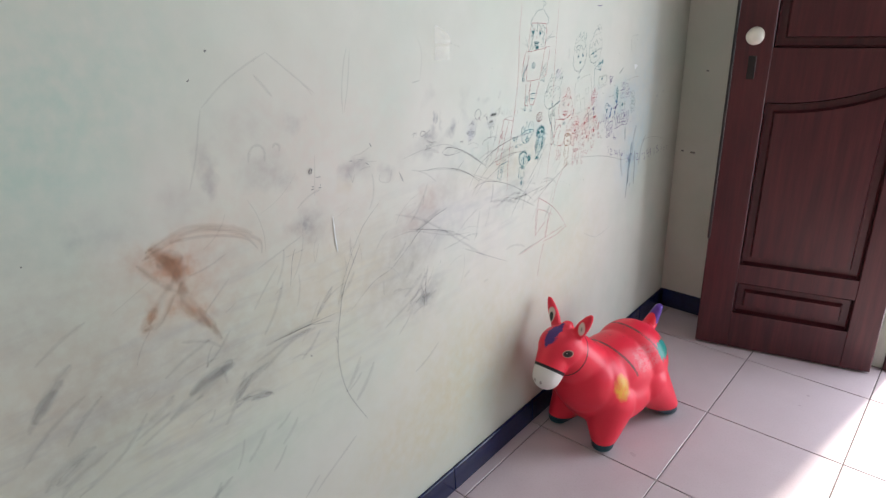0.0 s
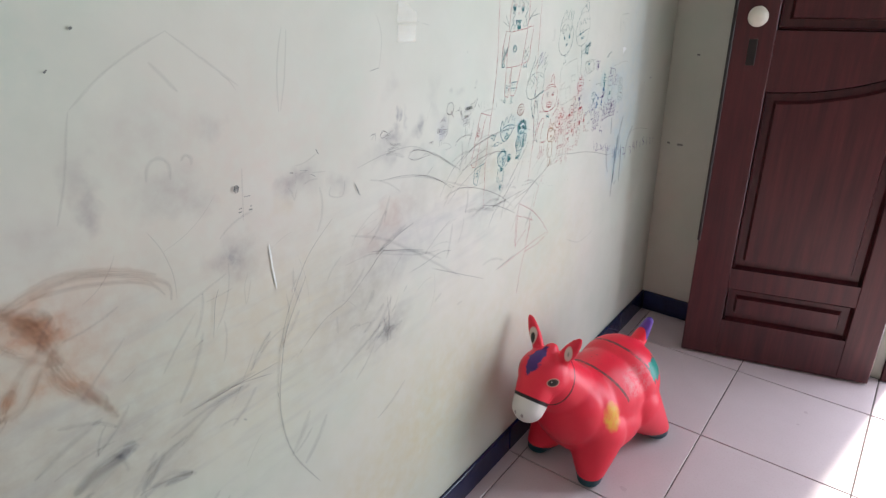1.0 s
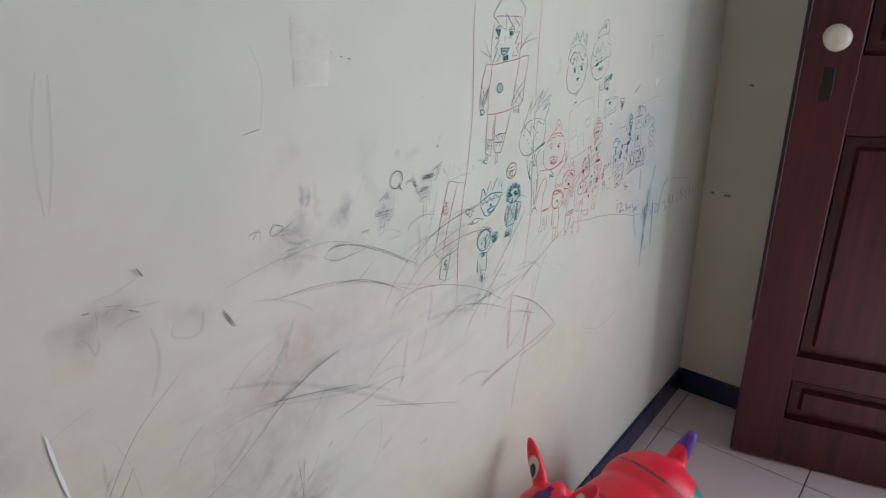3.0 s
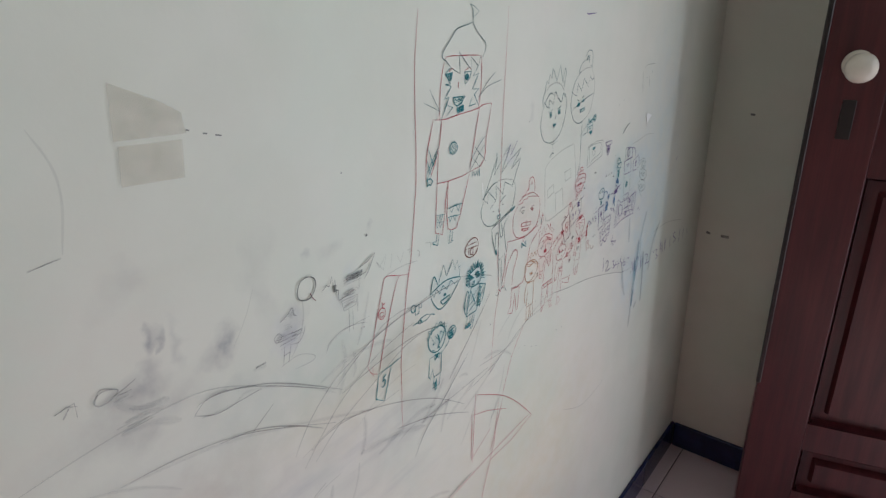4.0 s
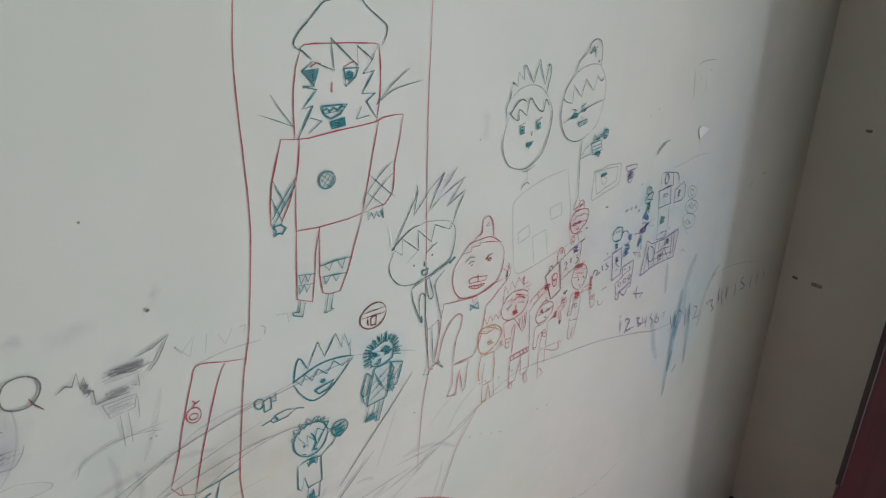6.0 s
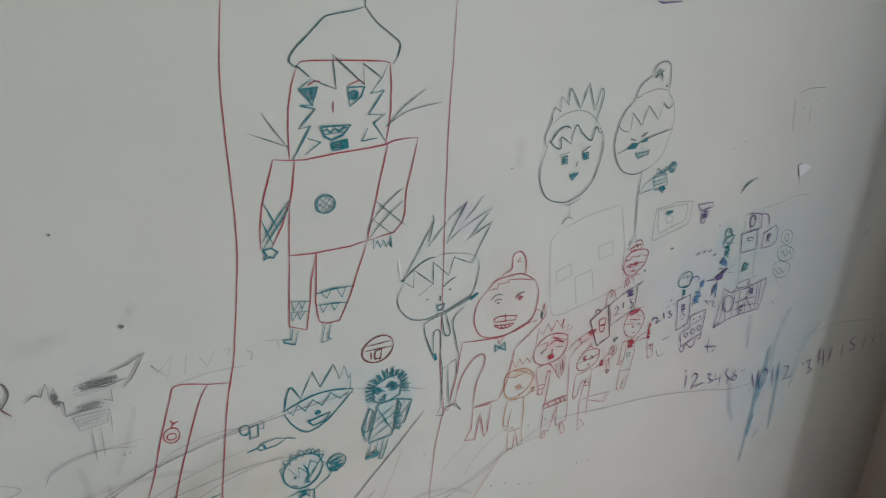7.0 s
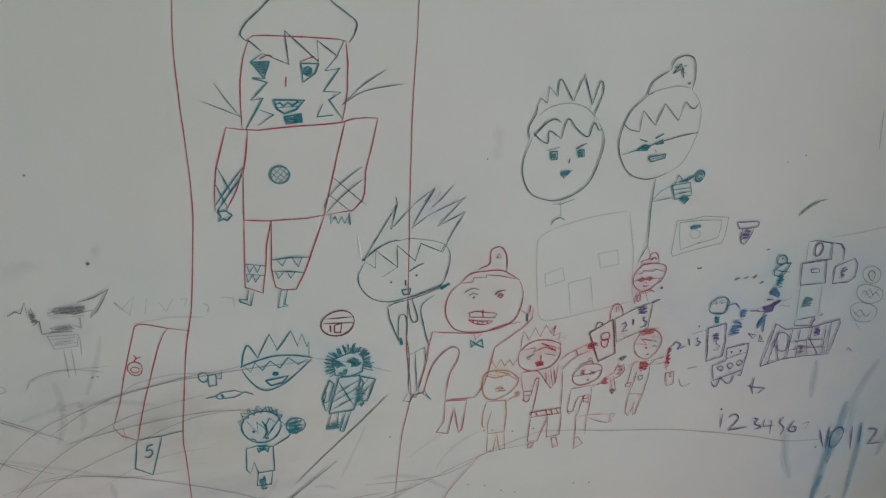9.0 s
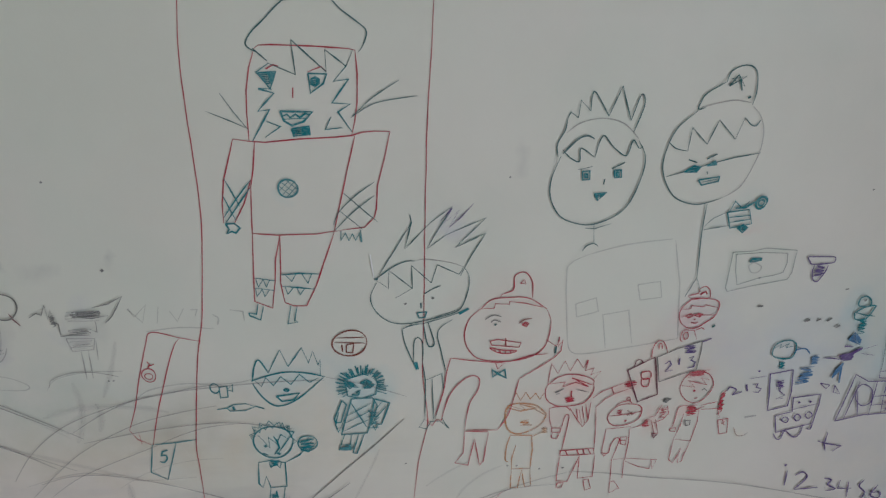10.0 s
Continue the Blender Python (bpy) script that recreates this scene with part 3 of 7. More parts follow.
def ink_material(ink):
    """Pen: a thin line that covers unevenly, so that the paint shows through. Crayon: a broad soft-edged stroke that skips over the relief."""
    crayon = ink.endswith("c")
    m = Mat(ink + ("_crayon" if crayon else "_pen_ink"), 0.6, spec=0.08)
    g = m.node("ShaderNodeNewGeometry").outputs["Position"]
    cover = COVER.get(ink, 0.97)
    if crayon:
        sep = m.node("ShaderNodeSeparateXYZ")
        m.link(m.coords("UV"), sep.inputs[0])
        across = m.math("ABSOLUTE", m.math("SUBTRACT", sep.outputs[1], 0.5))
        edge = m.ramp(across, (0.0, 1.0), (0.25, 0.6), (0.5, 0.0))
        streak = m.noise(m.coords("UV", (7, 3.2, 1)), 3.0, 6, 0.75)
        a = m.math("MULTIPLY", edge, m.ramp(streak, (0.34, 0.08), (0.68, 1.0)))
        a = m.math("MULTIPLY", a, m.ramp(m.noise(g, 420.0, 2), (0.3, 0.5), (0.7, 1.0)))
        m.set(colour=INKS[ink], alpha=m.math("MULTIPLY", a, cover))
    else:
        a = m.ramp(m.noise(g, 300.0, 3, 0.7), (0.28, 0.8), (0.50, 1.0))
        a = m.math("MULTIPLY", a, m.ramp(m.noise(g, 28.0, 2), (0.30, 0.85), (0.55, 1.0)))
        if cover < 0.6:
            m.set(colour=INKS[ink], alpha=m.math("MULTIPLY", a, cover))
        else:
            m.set(colour=m.mix(m.math("MULTIPLY", a, cover), (0.60, 0.61, 0.56), INKS[ink]))
    return m.m


PENS = {}


def pen(ink):
    if ink not in PENS:
        PENS[ink] = ink_material(ink)
    return PENS[ink]


def smooth_path(pts, closed=False, steps=6):
    p = [Vector(q) for q in pts]
    n = len(p)
    res = []
    for i in range(n if closed else n - 1):
        a, b = p[i], p[(i + 1) % n]
        before = p[i - 1] if closed or i else a
        after = p[(i + 2) % n] if closed or i + 2 < n else b
        for k in range(steps):
            t = k / steps
            res.append(0.5 * (2 * a + (b - before) * t + (2 * before - 5 * a + 4 * b - after) * t * t + (3 * a - before - 3 * b + after) * t ** 3))
    return res if closed else res + [p[-1]]


THICK = {"pencilc": 1.6, "rustc": 3.2, "greyc": 2.7, "ghostc": 2.4, "bluec": 1.8, "bluepalec": 2.0, "faint": 1.0, "grey": 1.0, "teal": 1.15, "red": 0.92, "green": 0.84, "black": 0.9, "pale": 1.1, "violet": 1.15}


def ink_word(ink):
    return {"rustc": "rust", "greyc": "grey", "ghostc": "pale_grey", "bluec": "blue", "bluepalec": "pale_blue", "faintviolet": "pale_violet", "faint": "pencil", "hair": "thin_pencil"}.get(ink, ink)


class Drawing:
    """Strokes on the west wall, in millimetres along it (towards the corner) and up it. Each stroke is a part."""
    layer = 0

    def __init__(self, name, label):
        self.name, self.label, self.count = name, label, 0
        self.rnd = random.Random(name)
        Drawing.layer += 1
        self.root = empty(name, pose(XW + 0.0005 + 0.00004 * Drawing.layer, 0, 0))
        tagged(self.root, label, "drawing", "drawings on the wall")

    def ribbon(self, ink, width, pts, closed=False):
        pts = [Vector(q).to_2d() for q in pts]
        fine = [pts[0]]
        ring = pts[1:] + ([pts[0]] if closed else [])
        for q in ring:
            n = max(1, int((q - fine[-1]).length / 9.0))
            a = fine[-1]
            fine += [a.lerp(q, (k + 1) / n) for k in range(n)]
        pts = [q for i, q in enumerate(fine) if i == 0 or (q - fine[i - 1]).length > 0.05]
        if len(pts) < 2:
            return
        width *= THICK.get(ink, 1.3)
        b = bmesh.new()
        uv = b.loops.layers.uv.new("UVMap")
        self.count += 1
        off = self.rnd.random() * 50
        sides, run = [], [0.0]
        whole = sum((b2 - a2).length for a2, b2 in zip(pts, pts[1:]))
        gone = 0.0
        for i, q in enumerate(pts):
            d0 = (q - pts[i - 1]).normalized() if i else None
            d1 = (pts[i + 1] - q).normalized() if i + 1 < len(pts) else None
            d = ((d0 or d1) + (d1 or d0))
            d = d.normalized() if d.length > 0.3 else (d1 or d0)
            w = width * 0.5 * (0.85 + 0.3 * noise.noise((q.x * 0.09 + off, q.y * 0.09, 0)))
            if i:
                gone += (q - pts[i - 1]).length
            if not closed and whole > 12:
                w *= min(1.0, 0.4 + 4.0 * min(gone, whole - gone) / whole)
            nrm = Vector((-d.y, d.x)) * w
            j = noise.noise((q.x * 0.05, q.y * 0.05, off)) * 0.35
            sides.append([b.verts.new((self.count * 0.000012 + run[-1] * 0.0006, (q.x + s * nrm.x + j) / 1000, (q.y + s * nrm.y) / 1000)) for s in (1, -1)])
            if i + 1 < len(pts):
                run.append(run[-1] + (pts[i + 1] - q).length / 1000)
        for i in range(len(pts) - 1):
            (a, c), (e, f) = sides[i], sides[i + 1]
            face = b.faces.new((a, c, f, e))
            for lp, co in zip(face.loops, ((run[i] + off, 1), (run[i] + off, 0), (run[i + 1] + off, 0), (run[i + 1] + off, 1))):
                lp[uv].uv = co
        word = "crayon_stroke" if ink.endswith("c") else "pen_line"
        part(ink_word(ink) + "_" + word, b, pen(ink), self.root)

    def line(self, ink, width, *pts):
        self.ribbon(ink, width, pts)

    def loop(self, ink, width, *pts):
        self.ribbon(ink, width, pts, True)

    def curve(self, ink, width, *pts):
        self.ribbon(ink, width, smooth_path(pts))

    def ring(self, ink, width, *pts):
        self.ribbon(ink, width, smooth_path(pts, True), True)

    def oval(self, ink, width, x, y, rx, ry, turn=0.0):
        c, s = math.cos(radians(turn)), math.sin(radians(turn))
        pts = []
        for i in range(30):
            a = i * math.tau * 1.03 / 29
            k = 1 + 0.03 * math.sin(2 * a + x) + 0.02 * math.sin(3 * a + y)
            u, v = rx * k * math.cos(a), ry * k * math.sin(a)
            pts.append((x + u * c - v * s, y + u * s + v * c))
        self.ribbon(ink, width, pts)

    def dot(self, ink, size, x, y):
        self.ribbon(ink, size, ((x - size * 0.45, y - size * 0.2), (x, y), (x + size * 0.4, y + size * 0.3)))

    def scribble(self, ink, width, x, y, rx, ry, turns):
        pts = []
        for i in range(2 * turns):
            side = 1 if i % 2 else -1
            k = i / (2 * turns - 1) * 2 - 1
            pts.append((x + rx * (side * 0.75 + self.rnd.uniform(-0.3, 0.25)), y + ry * (k + self.rnd.uniform(-0.25, 0.25))))
        self.ribbon(ink, width, smooth_path(pts, steps=3))

    def bristles(self, ink, width, x, y, rx, ry, count):
        for i in range(count):
            a = radians(-25 + 230 * i / (count - 1) + self.rnd.uniform(-4, 4))
            r = self.rnd.uniform(1.25, 1.5)
            self.ribbon(ink, width, ((x + rx * math.cos(a) * 0.9, y + ry * math.sin(a) * 0.85), (x + rx * r * math.cos(a), y + ry * r * math.sin(a))))

    def fill(self, ink, *pts):
        """A patch inked in with close zigzag strokes inside its outline."""
        self.ribbon(ink, 1.2, pts, True)
        p = [Vector(q) for q in pts]
        lo, hi = min(q.y for q in p), max(q.y for q in p)
        n = max(3, int((hi - lo) / 0.6))
        zig = []
        for i in range(1, n):
            y = lo + (hi - lo) * i / n
            xs = []
            for a, b in zip(p, p[1:] + p[:1]):
                if (a.y - y) * (b.y - y) < 0:
                    xs.append(a.x + (b.x - a.x) * (y - a.y) / (b.y - a.y))
            if len(xs) >= 2:
                zig.append((min(xs), y) if i % 2 else (max(xs), y))
        if len(zig) > 1:
            self.ribbon(ink, 1.5, zig)



d = Drawing("tall_box_drawing", "red and teal pen drawing of tall stacked boxes")
d.curve("red", 1.0, (1541.7, 1317.4), (1537.7, 1296.6), (1531.7, 1259.8), (1528.9, 1220.4), (1526.7, 1177.9), (1523.1, 1132.3), (1509.3, 1057.6), (1502.4, 1030.9), (1496.2, 1008.7), (1478.9, 924.7), (1476.2, 891.7), (1473.1, 850.1), (1471.9, 821))
d.curve("red", 0.8, (1714.2, 1310.6), (1712.4, 1289.2), (1708.7, 1251.5), (1704.2, 1211.1), (1700.8, 1167.8), (1697.5, 1121.1), (1692.3, 1038.5), (1688.3, 981.2), (1690.3, 931.2), (1686.7, 912), (1678.5, 878.9), (1672.2, 835.4), (1667.3, 800))
d.line("red", 1.2, (1584.5, 1263.1), (1578.5, 1249.9), (1574.3, 1234.2), (1572.1, 1218.1), (1571, 1203.5), (1570.4, 1197.2))
d.line("red", 1.2, (1584.5, 1263.1), (1587.6, 1264.9), (1596.6, 1264.8), (1627.9, 1262.2), (1649.6, 1259.7), (1654.6, 1258.3))
d.line("red", 1.2, (1654.6, 1258.3), (1654.7, 1242.2), (1652.8, 1222.1), (1649.8, 1207.7), (1646.8, 1198.1))
d.line("red", 1.3, (1558.7, 1199.5), (1569.9, 1197.2), (1582.2, 1195.7), (1607.5, 1196.8), (1632.7, 1196.7), (1646.3, 1197.3), (1654.1, 1199.4), (1664.6, 1199.7), (1675.1, 1198.7))
d.line("red", 1.5, (1574.3, 1196.1), (1569.8, 1175.4), (1566, 1162.2))
d.line("red", 1.2, (1566, 1162.2), (1561.7, 1129.9), (1561.1, 1123.6), (1579.8, 1121), (1610.9, 1119.9), (1624.5, 1121.4), (1630.8, 1121.5))
d.line("red", 1.2, (1648.8, 1197.1), (1640.7, 1171.3), (1630.9, 1139.7), (1625.4, 1121.9))
d.line("red", 1.2, (1558.7, 1199.5), (1551.3, 1180.9), (1546.4, 1167.9), (1542.4, 1149.9), (1540.4, 1133.6))
d.line("red", 1.2, (1566.9, 1167.6), (1558.7, 1148.9), (1549.1, 1133.5))
d.line("red", 1.2, (1675.1, 1198.7), (1669.4, 1178.5), (1662.4, 1156.4), (1660, 1137.9), (1657.6, 1130.9), (1649.3, 1123.2), (1631.3, 1122))
d.line("red", 1.2, (1561.1, 1123.6), (1556.8, 1090.7), (1553.4, 1063.4), (1567.2, 1056), (1572.4, 1079.4), (1575.8, 1099.5), (1582.5, 1121.3))
d.line("red", 1.2, (1582.5, 1121.3), (1577, 1079), (1578.1, 1060.6), (1584.6, 1056.9), (1595.3, 1056.1), (1605.5, 1074.4), (1621.2, 1111.4), (1625.3, 1120.9))
d.line("red", 1.2, (1590.2, 1248.5), (1595.8, 1251), (1599.6, 1250))
d.line("red", 1.2, (1619.8, 1245.1), (1629.5, 1248.2), (1633.1, 1244.9))
d.line("red", 1.2, (1607.5, 1234.6), (1606.6, 1227.4))
d.curve("green", 1.3, (1638.0, 1298.0), (1629.0, 1296.0), (1612.0, 1294.0), (1606.0, 1292.0), (1594.0, 1282.0), (1584.0, 1274.0), (1579.0, 1267.0), (1581.0, 1263.0), (1586.0, 1260.0), (1592.0, 1254.0))
d.curve("green", 1.3, (1638.0, 1298.0), (1646.0, 1287.0), (1657.0, 1278.0), (1664.0, 1271.0), (1661.0, 1262.0), (1657.0, 1257.0))
d.line("green", 1.3, (1638.0, 1298.0), (1639.0, 1304.0), (1639.0, 1311.0), (1633.0, 1318.0))
d.line("green", 1.2, (1633.0, 1318.0), (1641.0, 1315.0), (1651.0, 1309.0), (1645.0, 1306.0), (1639.0, 1303.0))
d.line("green", 2.0, (1583.0, 1263.0), (1588.0, 1258.0), (1592.0, 1254.0))
d.line("green", 1.4, (1592.8, 1252.3), (1610.8, 1243.6), (1610.4, 1267.6), (1632.7, 1244.5), (1633.6, 1259.7), (1647.2, 1247.7), (1653.1, 1258.7))
d.line("teal", 1.5, (1647.2, 1247.7), (1637.2, 1237.5), (1648.3, 1238.6), (1634.7, 1222.2), (1647.7, 1220.7), (1638.1, 1215.4), (1647, 1200.2))
d.line("teal", 1.5, (1592.8, 1252.3), (1583.1, 1246.5), (1592.1, 1234.2), (1582.9, 1235), (1593.7, 1231.3), (1580.4, 1218.9), (1589.1, 1219.7), (1572.8, 1197))
d.fill("teal", (1584.2, 1246.1), (1597.1, 1246.6), (1594.7, 1241.2), (1591.3, 1234.2))
d.loop("teal", 1.3, (1619.7, 1243.9), (1632.9, 1242.9), (1629.7, 1236.3), (1620, 1229.9))
d.fill("teal", (1621.6, 1239.9), (1624.6, 1241.3), (1627.2, 1239.6), (1626.9, 1236.4), (1623.8, 1234.6), (1621.2, 1236.3))
d.loop("teal", 1.6, (1596.3, 1218.1), (1619.6, 1216.4), (1612.5, 1209.7), (1603.5, 1207.2), (1598.2, 1210.9))
d.line("teal", 1.6, (1596.6, 1214.3), (1600.9, 1215.7), (1603, 1213.1), (1607, 1215.4), (1610, 1212.8), (1614.1, 1215.5), (1617.7, 1214.4))
d.line("teal", 1.6, (1597.1, 1212.2), (1614.9, 1212.1))
d.fill("teal", (1602.7, 1204.8), (1615.8, 1206.2), (1615.8, 1199.8), (1603.6, 1199.2))
d.line("teal", 1.4, (1585.4, 1211.2), (1595.1, 1206.9), (1582.8, 1199.5))
d.line("teal", 1.4, (1632.8, 1212.4), (1627.5, 1203), (1640.2, 1203.6))
d.line("green", 1.0, (1554.8, 1233.2), (1563.2, 1218.6), (1571.3, 1205.6))
d.line("green", 1.0, (1543.2, 1220.8), (1558.2, 1213.4), (1571.4, 1206.5))
d.curve("green", 1.0, (1647.2, 1210.8), (1664.6, 1224.8), (1684, 1236))
d.curve("green", 1.0, (1647.2, 1210.8), (1666.4, 1220.6), (1697.8, 1224.3))
d.line("teal", 1.1, (1546.8, 1170.1), (1555.3, 1146.8))
d.line("teal", 1.1, (1543.6, 1156.7), (1550.3, 1135.3))
d.line("teal", 1.1, (1566.9, 1167.6), (1554.3, 1153.8), (1541.2, 1138.3))
d.line("teal", 1.1, (1566, 1162.2), (1542.1, 1133.5))
d.loop("teal", 1.6, (1542, 1133), (1543.9, 1128.6), (1541.5, 1124.9), (1545.7, 1126.6), (1548.5, 1125), (1552.7, 1129), (1548.6, 1133.1))
d.line("green", 1.1, (1635, 1153.4), (1660, 1127.4))
d.line("green", 1.1, (1630, 1139.8), (1647.9, 1121.9))
d.curve("green", 1.0, (1660.1, 1160.2), (1645.2, 1150.5), (1630.7, 1137.4), (1625.1, 1126.7))
d.curve("green", 1.0, (1659.6, 1149.6), (1641.7, 1136.7), (1625.9, 1122.3))
d.line("teal", 1.6, (1630.8, 1121.5), (1629.9, 1113.3), (1634.2, 1119.4), (1636.2, 1112.9), (1639.5, 1118.5), (1641.6, 1112.5), (1644.9, 1118.7), (1646, 1110.7), (1646, 1121.5))
d.oval("teal", 1.6, 1594, 1159.1, 7.7, 6.9, 25)
d.line("teal", 1.25, (1589.5, 1164.4), (1599.4, 1154.2))
d.line("teal", 1.25, (1587.7, 1160.9), (1596.5, 1152.1))
d.line("teal", 1.25, (1592.8, 1166.5), (1601.1, 1157.8))
d.line("teal", 1.25, (1588.9, 1153.9), (1599.9, 1164.7))
d.line("teal", 1.25, (1586.8, 1157.3), (1596.6, 1166.2))
d.line("teal", 1.25, (1591.7, 1151.9), (1601.5, 1161))
d.line("teal", 1.8, (1556.4, 1085.1), (1572.3, 1081.4))
d.line("teal", 1.5, (1555.4, 1075.9), (1571, 1072.7))
d.line("teal", 1.8, (1557.6, 1084.5), (1558.7, 1076.7), (1563.4, 1083.1), (1565.1, 1076.3), (1568.8, 1082.7))
d.line("teal", 1.6, (1556.2, 1075.3), (1556.4, 1068), (1561.6, 1074.4), (1562.8, 1067.5), (1567.4, 1073.5))
d.line("teal", 1.6, (1578, 1086.2), (1593.2, 1086.7), (1609, 1085))
d.line("teal", 1.5, (1577.5, 1075.9), (1591.5, 1073.8), (1604.2, 1071.4))
d.line("teal", 1.5, (1581.7, 1086.4), (1586.3, 1079.9), (1590.4, 1086.3))
d.line("teal", 1.5, (1595.4, 1086), (1599.3, 1077.4), (1603.1, 1085.4))
d.line("teal", 1.5, (1580.1, 1075.2), (1581.5, 1068.3), (1586.9, 1074.2))
d.line("teal", 1.5, (1589.2, 1074), (1591.6, 1067.5), (1596, 1073))
d.line("teal", 1.5, (1555.8, 1061.1), (1553.4, 1051.7), (1547.1, 1053.2), (1547.6, 1050.5), (1555.8, 1046), (1560, 1058.2))
d.line("teal", 1.5, (1582.4, 1057.6), (1577.7, 1040.6), (1586.3, 1041.5), (1583.7, 1043.4), (1587.4, 1056.7))

d = Drawing("slanted_box_drawing", "red pen outline of a slanted box with a round mark")
d.curve("red", 1.1, (1502.4, 1028.7), (1486.8, 1033.2), (1464, 1040.5), (1456.8, 1028.9), (1445.8, 1001.3), (1433.9, 966.6), (1423.1, 941.4))
d.line("red", 1.1, (1423.1, 941.4), (1428.2, 930.7), (1439.2, 923.8))
d.curve("red", 1.1, (1485.9, 1033.3), (1479.7, 1026), (1467.9, 999.5), (1451.9, 958.8), (1440.2, 923.8))
d.line("red", 0.9, (1430.5, 938.8), (1430.6, 925.9))
d.oval("red", 1.3, 1452.8, 998.4, 5.7, 7.1, -0)
d.oval("red", 1.0, 1452.5, 997.3, 3.3, 3, -20)
d.line("red", 1.2, (1453.4, 1005.3), (1455.7, 1009.2), (1454, 1012.2))
d.line("red", 1.2, (1455.4, 1008), (1459.5, 1009.4))
d.line("teal", 1.1, (1439.2, 923.8), (1459.6, 924.5), (1480.3, 926.5))
d.line("teal", 1.2, (1439.2, 923.8), (1431.3, 892.7), (1444.7, 882.5), (1460.6, 924.4))
d.line("teal", 1.5, (1451.4, 916.8), (1446.5, 915.3), (1444.4, 910.2))
d.curve("teal", 1.5, (1444.4, 910.2), (1448.2, 911.2), (1448.9, 907.2), (1445.4, 902.8), (1441.6, 904.5))

d = Drawing("round_mark_drawing", "small brown pen circle crossed by bars")
d.oval("brown", 1.3, 1627.2, 1017.1, 15, 12.6, 5)
d.line("brown", 1.0, (1616.2, 1023.1), (1640.3, 1021.8))
d.line("brown", 1.0, (1614.3, 1018.7), (1640.7, 1016))
d.line("brown", 1.2, (1620.3, 1016), (1620.1, 1009.1))
d.loop("brown", 1.2, (1624.1, 1015.6), (1630.5, 1016.3), (1628.7, 1007.2), (1623.4, 1008.2))

d = Drawing("crown_shape_drawing", "teal pen zigzag crown over a rounded shape")
d.curve("teal", 1.4, (1539, 984.7), (1542.8, 999.1), (1547.8, 1006.3), (1553.9, 992.3))
d.line("teal", 1.3, (1553.9, 992.3), (1566.9, 1015.1), (1571.8, 997.9), (1585.4, 1015.9), (1589.7, 999.9), (1594.6, 1011.7), (1597.7, 997.5), (1600.3, 1002.6), (1598.3, 985.7))
d.curve("teal", 1.6, (1537.7, 985.4), (1556.1, 990.4), (1571, 992.1), (1587.9, 989.5), (1602.2, 984.7))
d.line("teal", 1.3, (1540.7, 986.3), (1546, 978.7), (1550.8, 987.9), (1556.4, 979), (1564.1, 987.9), (1571.7, 978.9), (1580.4, 988.9), (1588.2, 979.9), (1597.1, 984))
d.curve("teal", 1.4, (1538.7, 982.9), (1543.3, 971.1), (1550.7, 960.6), (1558.7, 956.8), (1571.7, 960.6), (1585.5, 970.5), (1601.1, 984.2))
d.oval("teal", 2.0, 1567, 973.3, 1.9, 1.2, -0)
d.loop("teal", 1.8, (1557.7, 967.4), (1577.9, 969.3), (1572, 962.5), (1561.8, 961.5))
d.oval("teal", 1.3, 1505.4, 980.4, 3.9, 4.9, -0)
d.loop("teal", 1.3, (1509.5, 981.2), (1516.4, 981.8), (1515.4, 970.4), (1508.9, 969.8))
d.line("teal", 1.3, (1516.4, 978.8), (1521.6, 983.2), (1520.4, 976.1), (1516.2, 977.6))
d.loop("teal", 1.1, (1512.4, 958.4), (1517.9, 961.6), (1529.4, 961.9), (1537.3, 958.1), (1528.2, 954.5), (1514.8, 955.1))
d.line("teal", 1.0, (1503.8, 957.9), (1512.4, 958.4))
d.line("teal", 1.0, (1537.4, 958.7), (1544.8, 954.9))
d.line("teal", 2.2, (1517.6, 959.8), (1518.9, 956))

d = Drawing("bow_shape_drawing", "small teal pen drawing of a round shape over a box")
d.oval("teal", 1.5, 1547.3, 917, 17.4, 18.6, -8)
d.line("teal", 1.4, (1530.4, 921.2), (1528.9, 927.8), (1532.1, 924.9), (1532.3, 932.7), (1536.8, 929), (1539.1, 937.2), (1542.3, 931.7), (1546.3, 937.8), (1548.5, 932.5), (1553.6, 939), (1554.7, 932.5), (1558.5, 938), (1559.6, 931.5), (1564.1, 934.3), (1563.7, 927.2), (1567.9, 928.1))
d.line("teal", 1.3, (1534.8, 926), (1543.3, 910.8), (1543.6, 923.2), (1550.1, 914.8), (1555.2, 925.4), (1562, 918.9))
d.line("teal", 1.3, (1564.2, 923.3), (1549.5, 903.5))
d.line("teal", 2.2, (1548.6, 904.3), (1552, 902.6))
d.line("teal", 1.4, (1530.4, 894.6), (1542.2, 896.2), (1554.7, 892.3), (1552.3, 863.4), (1537.3, 863.5), (1535.2, 877.7), (1530, 864.3), (1527, 869.5), (1530.4, 894.6))
d.line("teal", 1.7, (1540.2, 893.7), (1540.9, 887.5), (1545.7, 891.8), (1549.2, 886.7), (1551.2, 893.3))
d.line("teal", 1.4, (1537.3, 863.5), (1534, 848.2), (1539.3, 847.6), (1542, 858.8), (1542.5, 847.3), (1547.3, 846.8), (1550.7, 863.6))
d.line("teal", 1.3, (1554.7, 892.3), (1568.8, 899.7), (1573.1, 904.6))
d.oval("teal", 1.3, 1578.3, 912.8, 8.8, 8.7, 15)
d.line("teal", 1.2, (1571.1, 909.5), (1580.8, 920.4))
d.line("teal", 1.2, (1573.7, 905.2), (1584.7, 918.1))
